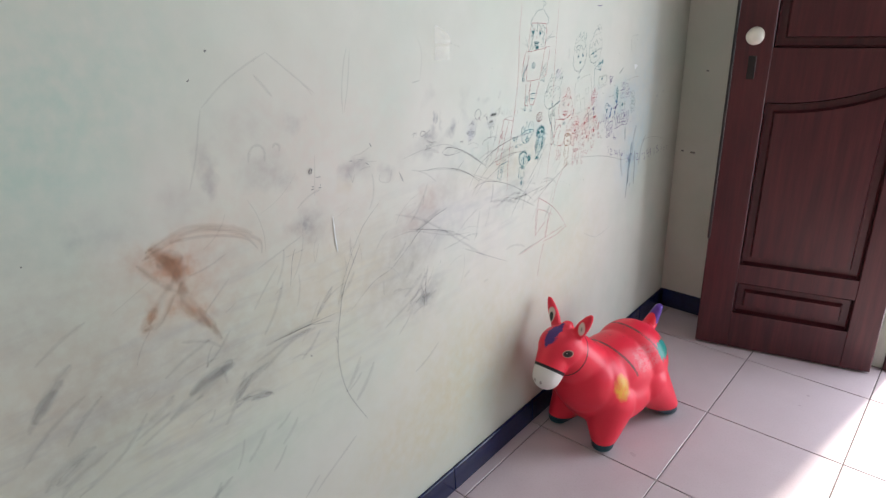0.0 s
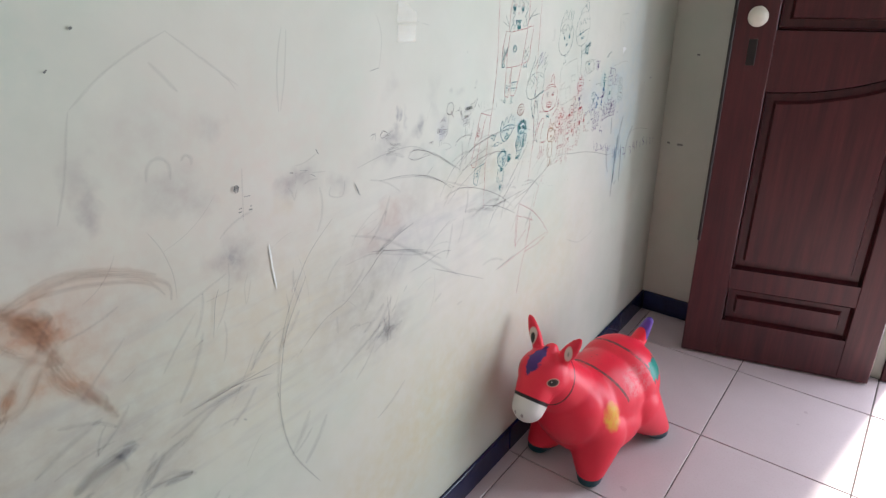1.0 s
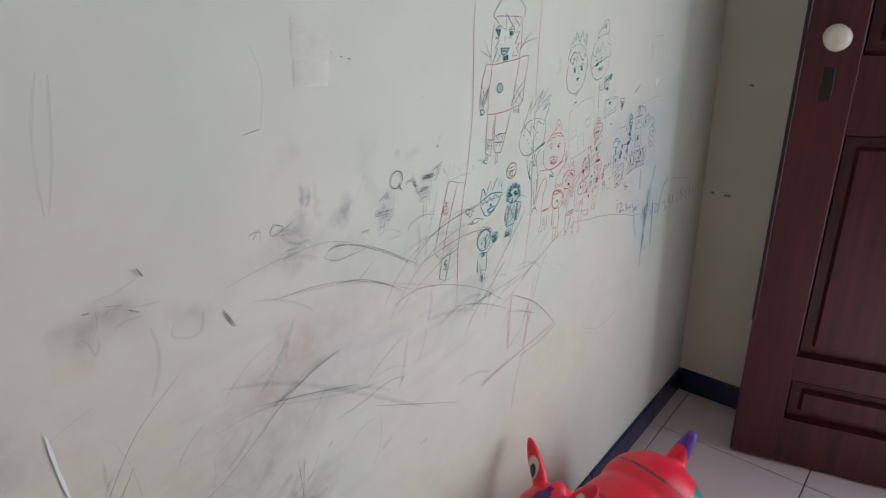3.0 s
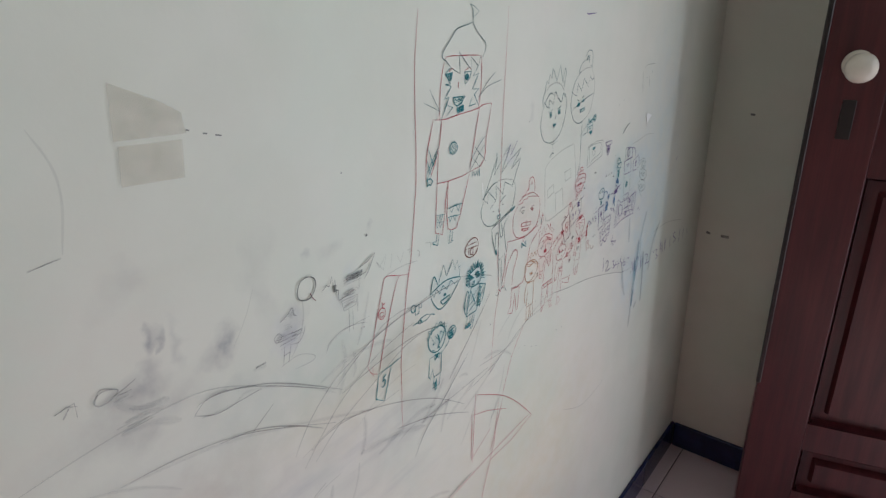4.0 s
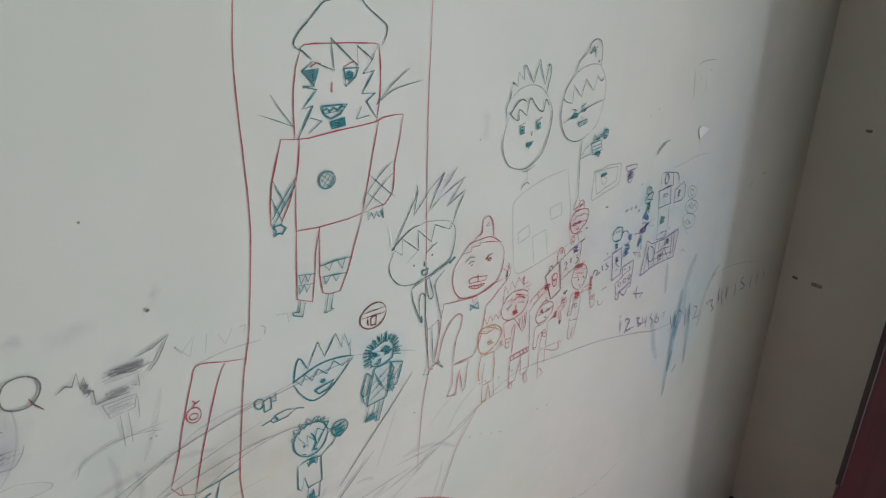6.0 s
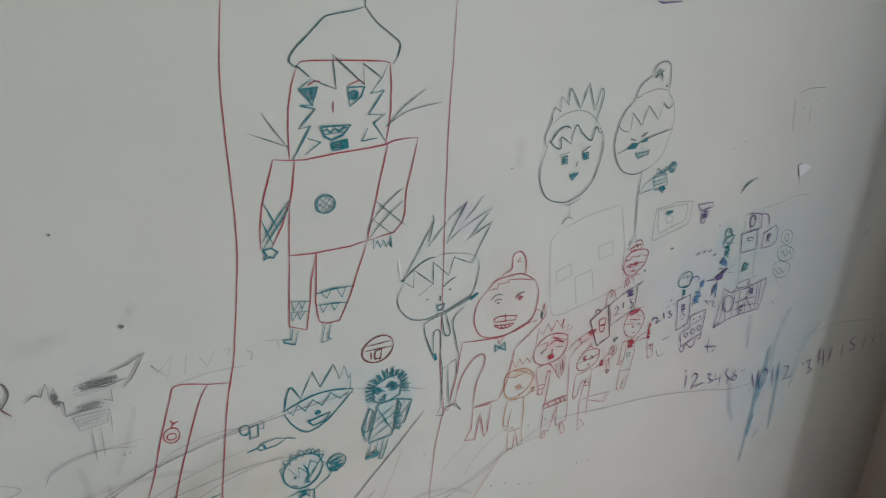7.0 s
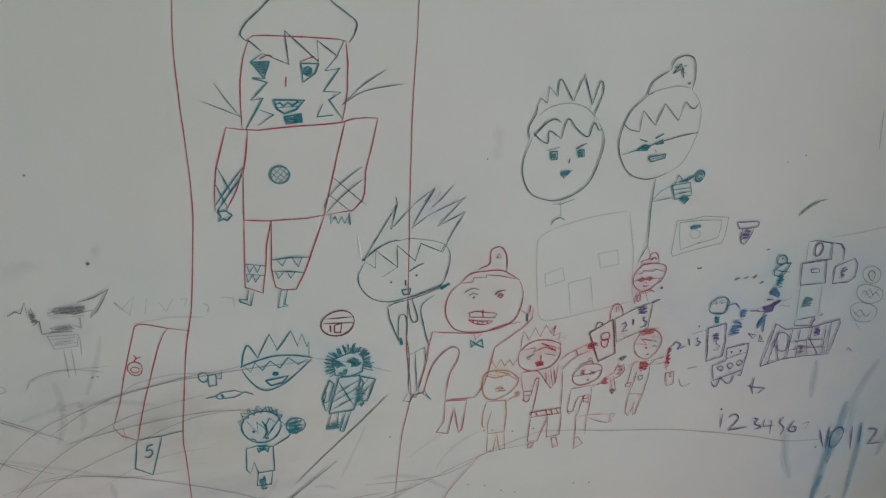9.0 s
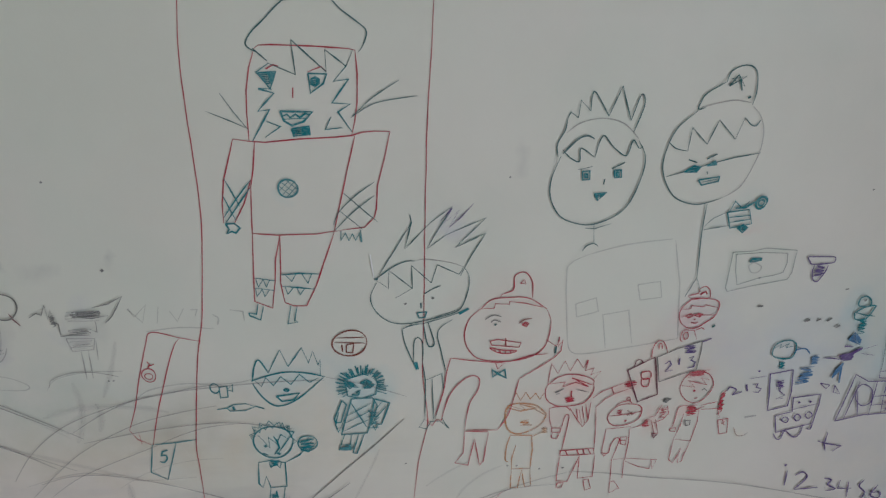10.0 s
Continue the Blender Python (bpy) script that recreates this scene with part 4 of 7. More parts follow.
d.line("teal", 1.2, (1577.8, 904.2), (1586.8, 914))
d.line("teal", 2.5, (1570.7, 906.2), (1578.7, 903.4))
d.line("teal", 1.1, (1529.2, 921.3), (1527.2, 927.4), (1532.4, 929.0), (1531.0, 936.2), (1536.9, 934.2), (1538.2, 940.1), (1543.3, 936.1), (1546.8, 941.6), (1550.6, 935.8), (1556.1, 939.4), (1557.1, 932.9), (1563.0, 934.4), (1562.3, 928.2), (1567.4, 927.0), (1563.9, 921.5), (1568.6, 916.1), (1563.6, 913.0))
d.line("teal", 2.0, (1548.7, 923.7), (1551.4, 917.4), (1551.8, 910.1), (1546.4, 902.8))
d.dot("teal", 2.6, 1539.5, 913.1)
d.line("teal", 1.4, (1536.3, 905.3), (1540.6, 902.8))
d.scribble("teal", 1.2, 1577.5, 911.8, 6.9, 6.3, 9)
d.scribble("teal", 1.1, 1540.3, 849.1, 4.1, 6.7, 6)
d.scribble("teal", 1.2, 1545.2, 892.9, 5.1, 3.5, 4)

d = Drawing("striped_shape_drawing", "teal pen drawing of a hatched shape with bristles")
d.loop("teal", 1.5, (1619, 979.7), (1634.4, 984.4), (1645.4, 984.7), (1647.5, 973.7), (1645.1, 962.3), (1632.1, 958.5), (1619.8, 962.6))
d.bristles("teal", 1.1, 1633.4, 973.7, 15.1, 14.7, 26)
d.fill("teal", (1619, 974.9), (1623.8, 977.5), (1627.5, 974.2), (1623.1, 970.3))
d.fill("teal", (1632.1, 975.6), (1637.9, 978.8), (1642.7, 975.9), (1638.3, 972.1))
d.line("teal", 2.2, (1627.7, 965.6), (1631.3, 967.2), (1629.4, 963))
d.loop("teal", 1.5, (1623, 959.3), (1642.2, 958.8), (1645.5, 949.2), (1633.8, 920.1), (1610.4, 920.3), (1615.8, 937.9))
d.line("teal", 1.3, (1621.7, 956.3), (1634.3, 926.6))
d.line("teal", 1.2, (1617.6, 940.9), (1640.8, 953.4))
d.line("teal", 1.2, (1614.8, 932.9), (1639, 944.7))
d.line("teal", 1.2, (1612.3, 924), (1636.1, 934.8))
d.loop("teal", 1.4, (1614.3, 958.2), (1605.6, 938.8), (1606.1, 933.7), (1611.3, 934.5), (1617.9, 953.5))
d.loop("teal", 1.6, (1643.6, 957.5), (1657, 951.9), (1647.5, 928.6), (1637.3, 930.8))
d.line("teal", 1.2, (1641.2, 934.3), (1654.3, 949.7))
d.line("teal", 1.2, (1640.8, 942), (1650, 953.8))
d.line("teal", 1.6, (1639.6, 928), (1641.3, 922.7), (1643.8, 928.3))
d.line("teal", 1.4, (1612.9, 920.1), (1607.2, 904.8), (1616.3, 901.9), (1619.1, 919.5))
d.line("teal", 2.2, (1605.9, 902.9), (1615.6, 905.3))
d.line("teal", 1.4, (1626, 920.2), (1618.6, 898.3), (1622.2, 897.3), (1631.1, 919.7))
d.bristles("teal", 1.0, 1633.4, 971, 16, 15.5, 22)
d.fill("teal", (1620.4, 979.4), (1625.9, 975.6), (1630.3, 971.3), (1624.5, 972.5))
d.fill("teal", (1634.9, 970.3), (1641.0, 973.8), (1645.7, 973.6), (1640.8, 969.8))
d.line("teal", 2.0, (1624.0, 964.4), (1629.7, 962.5))
d.line("teal", 1.6, (1610.3, 946.0), (1606.3, 932.9), (1608.0, 923.9), (1615.0, 938.0))
d.scribble("teal", 1.1, 1641.1, 935.7, 6.0, 11.1, 6)
d.scribble("teal", 1.2, 1615.0, 904.9, 7.1, 3.6, 5)

d = Drawing("long_diagonal_line", "long dark pen line running up the wall")
d.line("black", 1.3, (1569.4, 841.6), (1602.7, 872.4), (1637.6, 903.2), (1669.1, 933.1))

d = Drawing("spiky_shape_drawing", "dark green pen drawing of a rounded shape with long spikes")
d.curve("green", 1.2, (1655.2, 1073.5), (1648.9, 1060.7), (1651.2, 1048.1), (1660.8, 1037), (1675, 1032.6), (1692.1, 1034.6), (1711.6, 1038.7), (1723.9, 1044.3), (1730.5, 1060.1), (1731.8, 1073.3), (1728.7, 1081.3))
d.curve("green", 1.4, (1655.5, 1077.1), (1666.8, 1085.6), (1678.8, 1090.9), (1688.1, 1091.3))
d.curve("grey", 1.0, (1688.1, 1091.3), (1697.4, 1092.2), (1718.1, 1087.2), (1728.7, 1082.3))
d.line("green", 1.3, (1654.5, 1076.1), (1664.5, 1067.5), (1665.8, 1084.1), (1684.2, 1066.1), (1684.6, 1087), (1700, 1070.3), (1705.9, 1086.5), (1723.4, 1076.5), (1727.3, 1083))
d.line("green", 1.2, (1684.2, 1066.1), (1669.5, 1058.1))
d.line("green", 1.2, (1654.5, 1076.1), (1672.7, 1103), (1686.8, 1125.2), (1680.4, 1102.5), (1701.2, 1123.3))
d.line("green", 1.2, (1701.2, 1123.3), (1719.8, 1136.5), (1697.8, 1101.3), (1714.4, 1112.6))
d.line("green", 1.2, (1714.4, 1112.6), (1746.7, 1125.2), (1720.9, 1100.7), (1746.5, 1112), (1734.6, 1093.7), (1724.8, 1075.3))
d.line("green", 1.0, (1685.9, 1131.5), (1687.2, 1124.2))
d.line("violet", 0.9, (1710.3, 1125.1), (1719.8, 1135.1), (1712.5, 1122.6), (1725.1, 1132.8), (1716.9, 1118.9), (1726.3, 1126.5), (1736.9, 1137.8))
d.line("green", 2.6, (1653.1, 1076.7), (1656.4, 1077))
d.dot("black", 2.2, 1677.7, 1052.1)
d.dot("black", 2.2, 1700.8, 1055.8)
d.curve("green", 1.3, (1693.4, 1060.1), (1700.7, 1064.4), (1707.9, 1067.1))
d.line("green", 1.4, (1690.6, 1052.3), (1690.3, 1046.8))
d.loop("teal", 1.5, (1686.7, 1042.7), (1694.9, 1043.2), (1693.2, 1037.8), (1688.3, 1037.7))
d.curve("green", 1.2, (1689.5, 1031.5), (1711.5, 1037), (1722.3, 1040.6), (1730.2, 1043.9))
d.line("green", 1.0, (1694.5, 1034.4), (1722.4, 1043.9))
d.line("teal", 2.4, (1722.3, 1039), (1731.1, 1043.8))
d.curve("green", 1.3, (1673.2, 1027.7), (1679.7, 1030.5), (1689.5, 1032))
d.curve("green", 1.3, (1673.2, 1027.7), (1674.3, 1014.5), (1679.1, 996.8), (1683.5, 986.3))
d.curve("green", 1.3, (1680.9, 993.7), (1682.6, 1013.9), (1686.3, 1018.2), (1689.9, 1012.2), (1688.9, 993))
d.curve("green", 1.5, (1691.9, 1031.8), (1693.4, 1013), (1696.6, 1008.2), (1699.8, 1012.5), (1695.8, 1032.6))
d.curve("green", 1.2, (1716.3, 1033.9), (1703.7, 1023.6), (1705.3, 1003.4), (1709.4, 979.4))
d.line("green", 1.2, (1688.9, 993), (1690.4, 973.7), (1687.7, 931.4))
d.line("green", 1.2, (1690.4, 973.7), (1705.3, 979.7), (1706.1, 961.4), (1697.1, 930.6))
d.line("green", 1.2, (1696.5, 974.4), (1695.5, 930.8))
d.line("teal", 3.0, (1682.4, 993.5), (1684, 985.7))
d.line("green", 1.2, (1687.7, 931.4), (1682, 922.2), (1688.7, 919.7), (1692.7, 927.8), (1701.1, 927.7), (1709.7, 918.4), (1705.7, 924.7), (1703.4, 931.3))
d.line("red", 1.2, (1688.2, 930.1), (1694.1, 923.1), (1698, 929.2), (1704.8, 928.6))

d = Drawing("cap_shape_drawing", "red pen drawing of a round shape with a knobbed cap")
d.curve("red", 1.2, (1741.8, 1043), (1730.9, 1032.8), (1726.5, 1016.2), (1730.1, 1001.4), (1739.9, 991.8), (1762.6, 987.6), (1785.4, 991.1), (1797.8, 1001.9), (1802.2, 1024.5), (1798.4, 1037.1))
d.curve("red", 1.2, (1741.8, 1043), (1750.6, 1050.6), (1765.1, 1051.7), (1782, 1049.9), (1798.4, 1038.2))
d.line("red", 1.1, (1741.7, 1042.5), (1752.9, 1042.2), (1753.9, 1046.5), (1766, 1045.1), (1766, 1047.8), (1779.7, 1045.1), (1794.4, 1040.2))
d.curve("red", 1.2, (1757.8, 1052.2), (1760.2, 1055.3), (1768.9, 1059), (1769.8, 1070.6), (1774.5, 1074.5), (1780.2, 1073.5), (1785.2, 1064.2), (1785.4, 1049.6))
d.loop("red", 1.0, (1775.1, 1064.4), (1778.4, 1067.9), (1779.9, 1063.5))
d.curve("black", 1.2, (1744.5, 1031.7), (1751.9, 1035.6), (1759.2, 1033.4))
d.curve("black", 1.0, (1749.4, 1028.6), (1753.3, 1030.5), (1758.2, 1028.4))
d.dot("green", 2.4, 1753.8, 1026)
d.curve("brown", 1.3, (1774, 1025.6), (1778.9, 1029.1), (1785.3, 1029.8))
d.fill("red", (1776.9, 1024.2), (1779.9, 1026.8), (1782.9, 1024.9), (1780.4, 1021.7))
d.loop("red", 1.2, (1749.2, 1009.8), (1755.2, 1011), (1776.1, 1005.9), (1774.2, 1001.4), (1750.1, 1005.7))
d.line("red", 1.1, (1762.6, 1011.6), (1762.6, 1003.5))
d.ring("red", 1.2, (1748.6, 1002.9), (1760.1, 999.6), (1772.2, 998.1), (1765.1, 995.7), (1755.1, 997.7))
d.line("red", 1.0, (1752.6, 1002), (1753.1, 999))
d.line("red", 1.0, (1757.1, 1000.4), (1757.6, 996.9))
d.line("red", 1.0, (1762.1, 1000), (1762.6, 996.5))
d.line("red", 1.0, (1766.6, 999.1), (1767.2, 996.1))
d.line("red", 1.2, (1713.5, 995.2), (1724.9, 992.5), (1755, 987), (1767.7, 987.8), (1785.4, 992.3), (1800.6, 992.8))
d.line("red", 1.2, (1797.7, 1007.7), (1807.9, 999.9), (1810.1, 1009.6), (1809.5, 999.8), (1813.3, 1006.5), (1811.7, 994.9), (1805.8, 988.3), (1795.8, 981.3), (1774.4, 967.9))
d.curve("red", 1.2, (1774.4, 967.9), (1765.3, 931), (1754.6, 912.3))
d.line("red", 1.2, (1754.6, 912.3), (1725.4, 915))
d.curve("red", 1.2, (1713.5, 995.2), (1709.4, 979.4), (1706.1, 961.4), (1697.2, 933.8))
d.curve("red", 1.2, (1702.1, 926.9), (1711, 954.8), (1721.7, 969.3), (1732, 975.1), (1738.6, 970.9), (1736.8, 958.8), (1728.8, 943.8), (1723.8, 915.1))
d.line("red", 1.8, (1723.8, 913.8), (1746.1, 911.1))
d.line("red", 1.2, (1723.8, 913.8), (1722.1, 888.5), (1713.6, 876.9), (1726, 872.9), (1733.2, 904.3), (1736.9, 871.9), (1740.8, 876.4), (1746.1, 909.8))
d.line("red", 1.3, (1753, 987.8), (1755, 980.4), (1761.6, 986.5))
d.line("teal", 2.4, (1750.4, 980.2), (1750.9, 972.3), (1761.6, 979.3), (1762.6, 970.1), (1755, 975.6), (1750.4, 980.2))
d.line("green", 2.5, (1807.4, 1000), (1806.6, 992.9))

d = Drawing("faint_orange_drawing", "faint orange crayon outline of a crowned shape")
d.ring("orange", 1.5, (1764.0, 937.0), (1773.0, 941.0), (1789.0, 938.0), (1797.0, 931.0), (1800.0, 925.0), (1795.0, 915.0), (1784.0, 908.0), (1773.0, 906.0), (1765.0, 911.0), (1762.0, 922.0))
d.line("orange", 1.4, (1769.0, 945.0), (1772.0, 953.0), (1776.0, 944.0), (1781.0, 953.0), (1785.0, 945.0), (1790.0, 951.0), (1794.0, 944.0), (1798.0, 951.0))
d.line("orange", 1.5, (1764.0, 937.0), (1776.0, 932.0), (1789.0, 934.0), (1800.0, 925.0))
d.line("orange", 1.4, (1768.0, 938.0), (1781.0, 933.0), (1775.0, 940.0), (1792.0, 934.0))
d.curve("orange", 1.3, (1767.0, 905.0), (1763.0, 891.0), (1762.0, 876.0), (1765.0, 873.0))
d.line("orange", 1.4, (1767.0, 905.0), (1787.0, 903.0), (1788.0, 886.0), (1786.0, 863.0), (1768.0, 864.0))
d.line("orange", 1.3, (1772.0, 893.0), (1768.0, 877.0), (1768.0, 864.0))
d.line("orange", 1.3, (1768.0, 864.0), (1767.0, 840.0), (1774.0, 840.0), (1778.0, 862.0), (1781.0, 840.0), (1787.0, 841.0), (1786.0, 862.0))
d.line("orange", 1.4, (1787.0, 901.0), (1796.0, 906.0), (1802.0, 909.0))
d.scribble("orange", 1.0, 1799.0, 908.0, 3.0, 4.0, 4)
d.scribble("orange", 0.9, 1781.0, 918.0, 6.0, 3.0, 4)

d = Drawing("crowned_shape_drawing", "red pen drawing of a crowned shape over a skirted box")
d.line("red", 1.2, (1801.0, 959.0), (1804.0, 982.0), (1810.0, 971.0), (1816.0, 984.0), (1821.0, 973.0), (1827.0, 985.0), (1833.0, 975.0), (1837.0, 983.0), (1835.0, 972.0), (1843.0, 974.0), (1840.0, 967.0), (1849.0, 970.0), (1842.0, 960.0))
d.curve("red", 1.2, (1801.0, 959.0), (1809.0, 966.0), (1819.0, 969.0), (1832.0, 967.0), (1843.0, 961.0), (1843.0, 956.0))
d.line("red", 1.5, (1802.0, 960.0), (1817.0, 961.0), (1815.0, 956.0), (1827.0, 960.0), (1839.0, 954.0), (1823.0, 965.0), (1842.0, 956.0))
d.curve("red", 1.2, (1801.0, 959.0), (1799.0, 953.0), (1800.0, 944.0), (1805.0, 938.0), (1813.0, 934.0), (1823.0, 934.0), (1834.0, 936.0), (1841.0, 943.0), (1844.0, 951.0), (1843.0, 958.0))
d.line("black", 1.4, (1808.0, 950.0), (1813.0, 952.0), (1816.0, 954.0))
d.line("black", 1.2, (1809.0, 948.0), (1812.0, 949.0))
d.line("black", 1.4, (1827.0, 952.0), (1834.0, 950.0), (1839.0, 948.0))
d.line("red", 1.2, (1823.0, 951.0), (1823.0, 944.0))
d.scribble("red", 1.6, 1822.0, 941.0, 5.0, 3.0, 6)
d.curve("red", 1.0, (1803.0, 933.0), (1810.0, 934.0), (1819.0, 933.0), (1823.0, 928.0))
d.line("red", 1.0, (1803.0, 933.0), (1804.0, 918.0), (1806.0, 910.0))
d.loop("red", 1.2, (1806.0, 910.0), (1815.0, 909.0), (1814.0, 904.0), (1806.0, 905.0))
d.curve("red", 1.1, (1807.0, 904.0), (1806.0, 899.0), (1811.0, 897.0), (1813.0, 903.0))
d.curve("red", 1.0, (1815.0, 909.0), (1818.0, 922.0), (1821.0, 924.0), (1822.0, 921.0), (1820.0, 906.0), (1816.0, 882.0))
d.line("red", 1.1, (1822.0, 932.0), (1829.0, 919.0), (1835.0, 909.0), (1840.0, 916.0), (1842.0, 937.0))
d.line("red", 1.1, (1831.0, 930.0), (1834.0, 913.0))
d.line("red", 1.1, (1834.0, 933.0), (1837.0, 913.0))
d.line("red", 1.1, (1837.0, 935.0), (1840.0, 916.0))
d.line("red", 1.1, (1829.0, 930.0), (1830.0, 919.0))
d.line("red", 1.0, (1847.0, 929.0), (1848.0, 904.0), (1848.0, 881.0))
d.loop("red", 1.3, (1815.0, 882.0), (1847.0, 882.0), (1848.0, 875.0), (1815.0, 876.0))
d.line("red", 1.3, (1820.0, 881.0), (1822.0, 876.0))
d.line("red", 1.3, (1831.0, 882.0), (1833.0, 876.0))
d.line("red", 1.3, (1837.0, 882.0), (1839.0, 875.0))
d.line("red", 1.3, (1842.0, 882.0), (1845.0, 875.0))
d.line("red", 1.0, (1815.0, 876.0), (1812.0, 845.0), (1823.0, 843.0), (1834.0, 874.0))
d.line("red", 1.0, (1834.0, 874.0), (1833.0, 846.0), (1848.0, 847.0), (1849.0, 874.0))
d.loop("red", 1.1, (1813.0, 842.0), (1819.0, 842.0), (1817.0, 835.0), (1812.0, 836.0))
d.loop("red", 1.1, (1839.0, 844.0), (1844.0, 844.0), (1847.0, 832.0), (1841.0, 830.0))
d.line("red", 1.1, (1843.0, 941.0), (1852.0, 948.0), (1862.0, 952.0), (1872.0, 956.0))
d.line("red", 1.1, (1846.0, 930.0), (1855.0, 939.0), (1865.0, 945.0), (1875.0, 948.0))
d.line("red", 1.1, (1860.0, 952.0), (1863.0, 944.0))

d = Drawing("board_drawing", "pen drawing of two boards with the numbers 2 1 3")
d.loop("wine", 1.1, (1874.0, 969.0), (1898.0, 981.0), (1900.0, 970.0), (1904.0, 940.0), (1886.0, 933.0), (1880.0, 950.0))
d.scribble("red", 0.9, 1878.0, 953.0, 6.0, 4.0, 6)
d.ring("red", 1.2, (1887.0, 965.0), (1895.0, 966.0), (1896.0, 959.0), (1889.0, 958.0))
d.ring("red", 1.2, (1888.0, 958.0), (1895.0, 958.0), (1894.0, 950.0), (1889.0, 951.0))
d.curve("wine", 1.0, (1880.0, 973.0), (1882.0, 979.0), (1886.0, 979.0), (1888.0, 975.0))
d.curve("red", 1.1, (1895.0, 980.0), (1895.0, 990.0), (1898.0, 997.0), (1903.0, 998.0), (1907.0, 992.0), (1909.0, 985.0))
d.curve("red", 1.0, (1901.0, 989.0), (1901.0, 994.0), (1903.0, 995.0), (1904.0, 989.0))
d.loop("black", 1.2, (1900.0, 981.0), (1919.0, 989.0), (1940.0, 995.0), (1940.0, 985.0), (1938.0, 965.0), (1904.0, 954.0))
d.line("violet", 1.6, (1908.0, 973.0), (1912.0, 976.0), (1914.0, 972.0), (1909.0, 965.0), (1916.0, 966.0))
d.line("violet", 1.5, (1921.0, 978.0), (1921.0, 971.0))
d.line("violet", 1.6, (1930.0, 978.0), (1934.0, 979.0), (1932.0, 975.0), (1936.0, 973.0), (1935.0, 968.0), (1929.0, 967.0))
d.scribble("violet", 1.0, 1930.0, 987.0, 7.0, 4.0, 5)
d.line("violet", 1.2, (1940.0, 994.0), (1948.0, 997.0))

d = Drawing("masked_shape_drawing", "red pen drawing of a round shape with a band")
d.ring("red", 1.1, (1859.0, 919.0), (1864.0, 927.0), (1871.0, 931.0), (1881.0, 931.0), (1889.0, 928.0), (1891.0, 922.0), (1888.0, 913.0), (1879.0, 908.0), (1868.0, 907.0), (1861.0, 911.0))
d.line("red", 1.2, (1859.0, 919.0), (1868.0, 919.0), (1882.0, 920.0), (1891.0, 922.0))
d.scribble("red", 1.2, 1870.0, 922.0, 3.0, 3.0, 4)
d.line("brown", 1.4, (1877.0, 924.0), (1883.0, 919.0), (1877.0, 918.0), (1882.0, 922.0))
d.curve("red", 1.0, (1865.0, 929.0), (1869.0, 933.0), (1878.0, 935.0), (1881.0, 931.0))
d.ring("red", 1.0, (1875.0, 937.0), (1878.0, 939.0), (1879.0, 935.0))
d.dot("red", 2.4, 1876.0, 912.0)
d.line("red", 1.0, (1858.0, 904.0), (1865.0, 904.0), (1882.0, 905.0))
d.curve("red", 1.0, (1858.0, 904.0), (1857.0, 893.0), (1856.0, 877.0), (1862.0, 875.0), (1864.0, 885.0), (1868.0, 892.0), (1872.0, 891.0), (1870.0, 881.0), (1866.0, 866.0))
d.loop("red", 1.0, (1855.0, 876.0), (1860.0, 874.0), (1858.0, 871.0))
d.line("red", 1.0, (1881.0, 902.0), (1881.0, 887.0), (1879.0, 865.0))
d.loop("red", 1.0, (1873.0, 893.0), (1879.0, 893.0), (1878.0, 883.0), (1873.0, 885.0))
d.line("red", 1.0, (1873.0, 889.0), (1878.0, 889.0))
d.line("red", 1.0, (1865.0, 866.0), (1878.0, 867.0))
d.line("red", 1.0, (1866.0, 866.0), (1866.0, 839.0))
d.line("red", 1.0, (1878.0, 865.0), (1878.0, 841.0))
d.loop("red", 1.1, (1866.0, 838.0), (1870.0, 839.0), (1876.0, 829.0), (1866.0, 824.0))
d.line("red", 1.0, (1878.0, 867.0), (1903.0, 863.0))
d.line("red", 1.0, (1879.0, 863.0), (1893.0, 855.0), (1904.0, 851.0), (1906.0, 860.0))
d.loop("red", 1.0, (1905.0, 863.0), (1911.0, 862.0), (1907.0, 851.0))
d.line("red", 1.1, (1881.0, 903.0), (1890.0, 905.0), (1896.0, 905.0))
d.scribble("red", 1.1, 1896.0, 907.0, 4.0, 4.0, 6)
d.line("red", 1.1, (1899.0, 914.0), (1905.0, 916.0), (1907.0, 922.0), (1910.0, 928.0))
d.line("red", 1.1, (1901.0, 906.0), (1912.0, 911.0), (1917.0, 917.0), (1915.0, 926.0))
d.line("red", 1.1, (1901.0, 911.0), (1905.0, 895.0), (1909.0, 894.0), (1905.0, 912.0))
d.scribble("red", 0.9, 1911.0, 919.0, 4.0, 6.0, 5)
d.fill("black", (1910.0, 932.0), (1914.0, 935.0), (1918.0, 934.0), (1913.0, 930.0))
d.fill("wine", (1903.0, 895.0), (1908.0, 893.0), (1905.0, 889.0))

d = Drawing("banded_shape_drawing", "red pen drawing of a banded round shape with a cap")
d.curve("red", 1.1, (1923.0, 1040.0), (1922.0, 1042.0), (1930.0, 1044.0), (1931.0, 1048.0), (1936.0, 1050.0), (1940.0, 1046.0), (1941.0, 1039.0))
d.line("red", 1.6, (1932.0, 1042.0), (1934.0, 1044.0), (1937.0, 1045.0), (1938.0, 1042.0))
d.line("red", 1.0, (1923.0, 1040.0), (1927.0, 1038.0), (1941.0, 1039.0))
d.ring("red", 1.2, (1928.0, 1039.0), (1944.0, 1037.0), (1950.0, 1033.0), (1950.0, 1026.0), (1947.0, 1019.0), (1940.0, 1014.0), (1934.0, 1010.0), (1927.0, 1009.0), (1920.0, 1013.0), (1916.0, 1020.0), (1916.0, 1028.0), (1921.0, 1035.0))
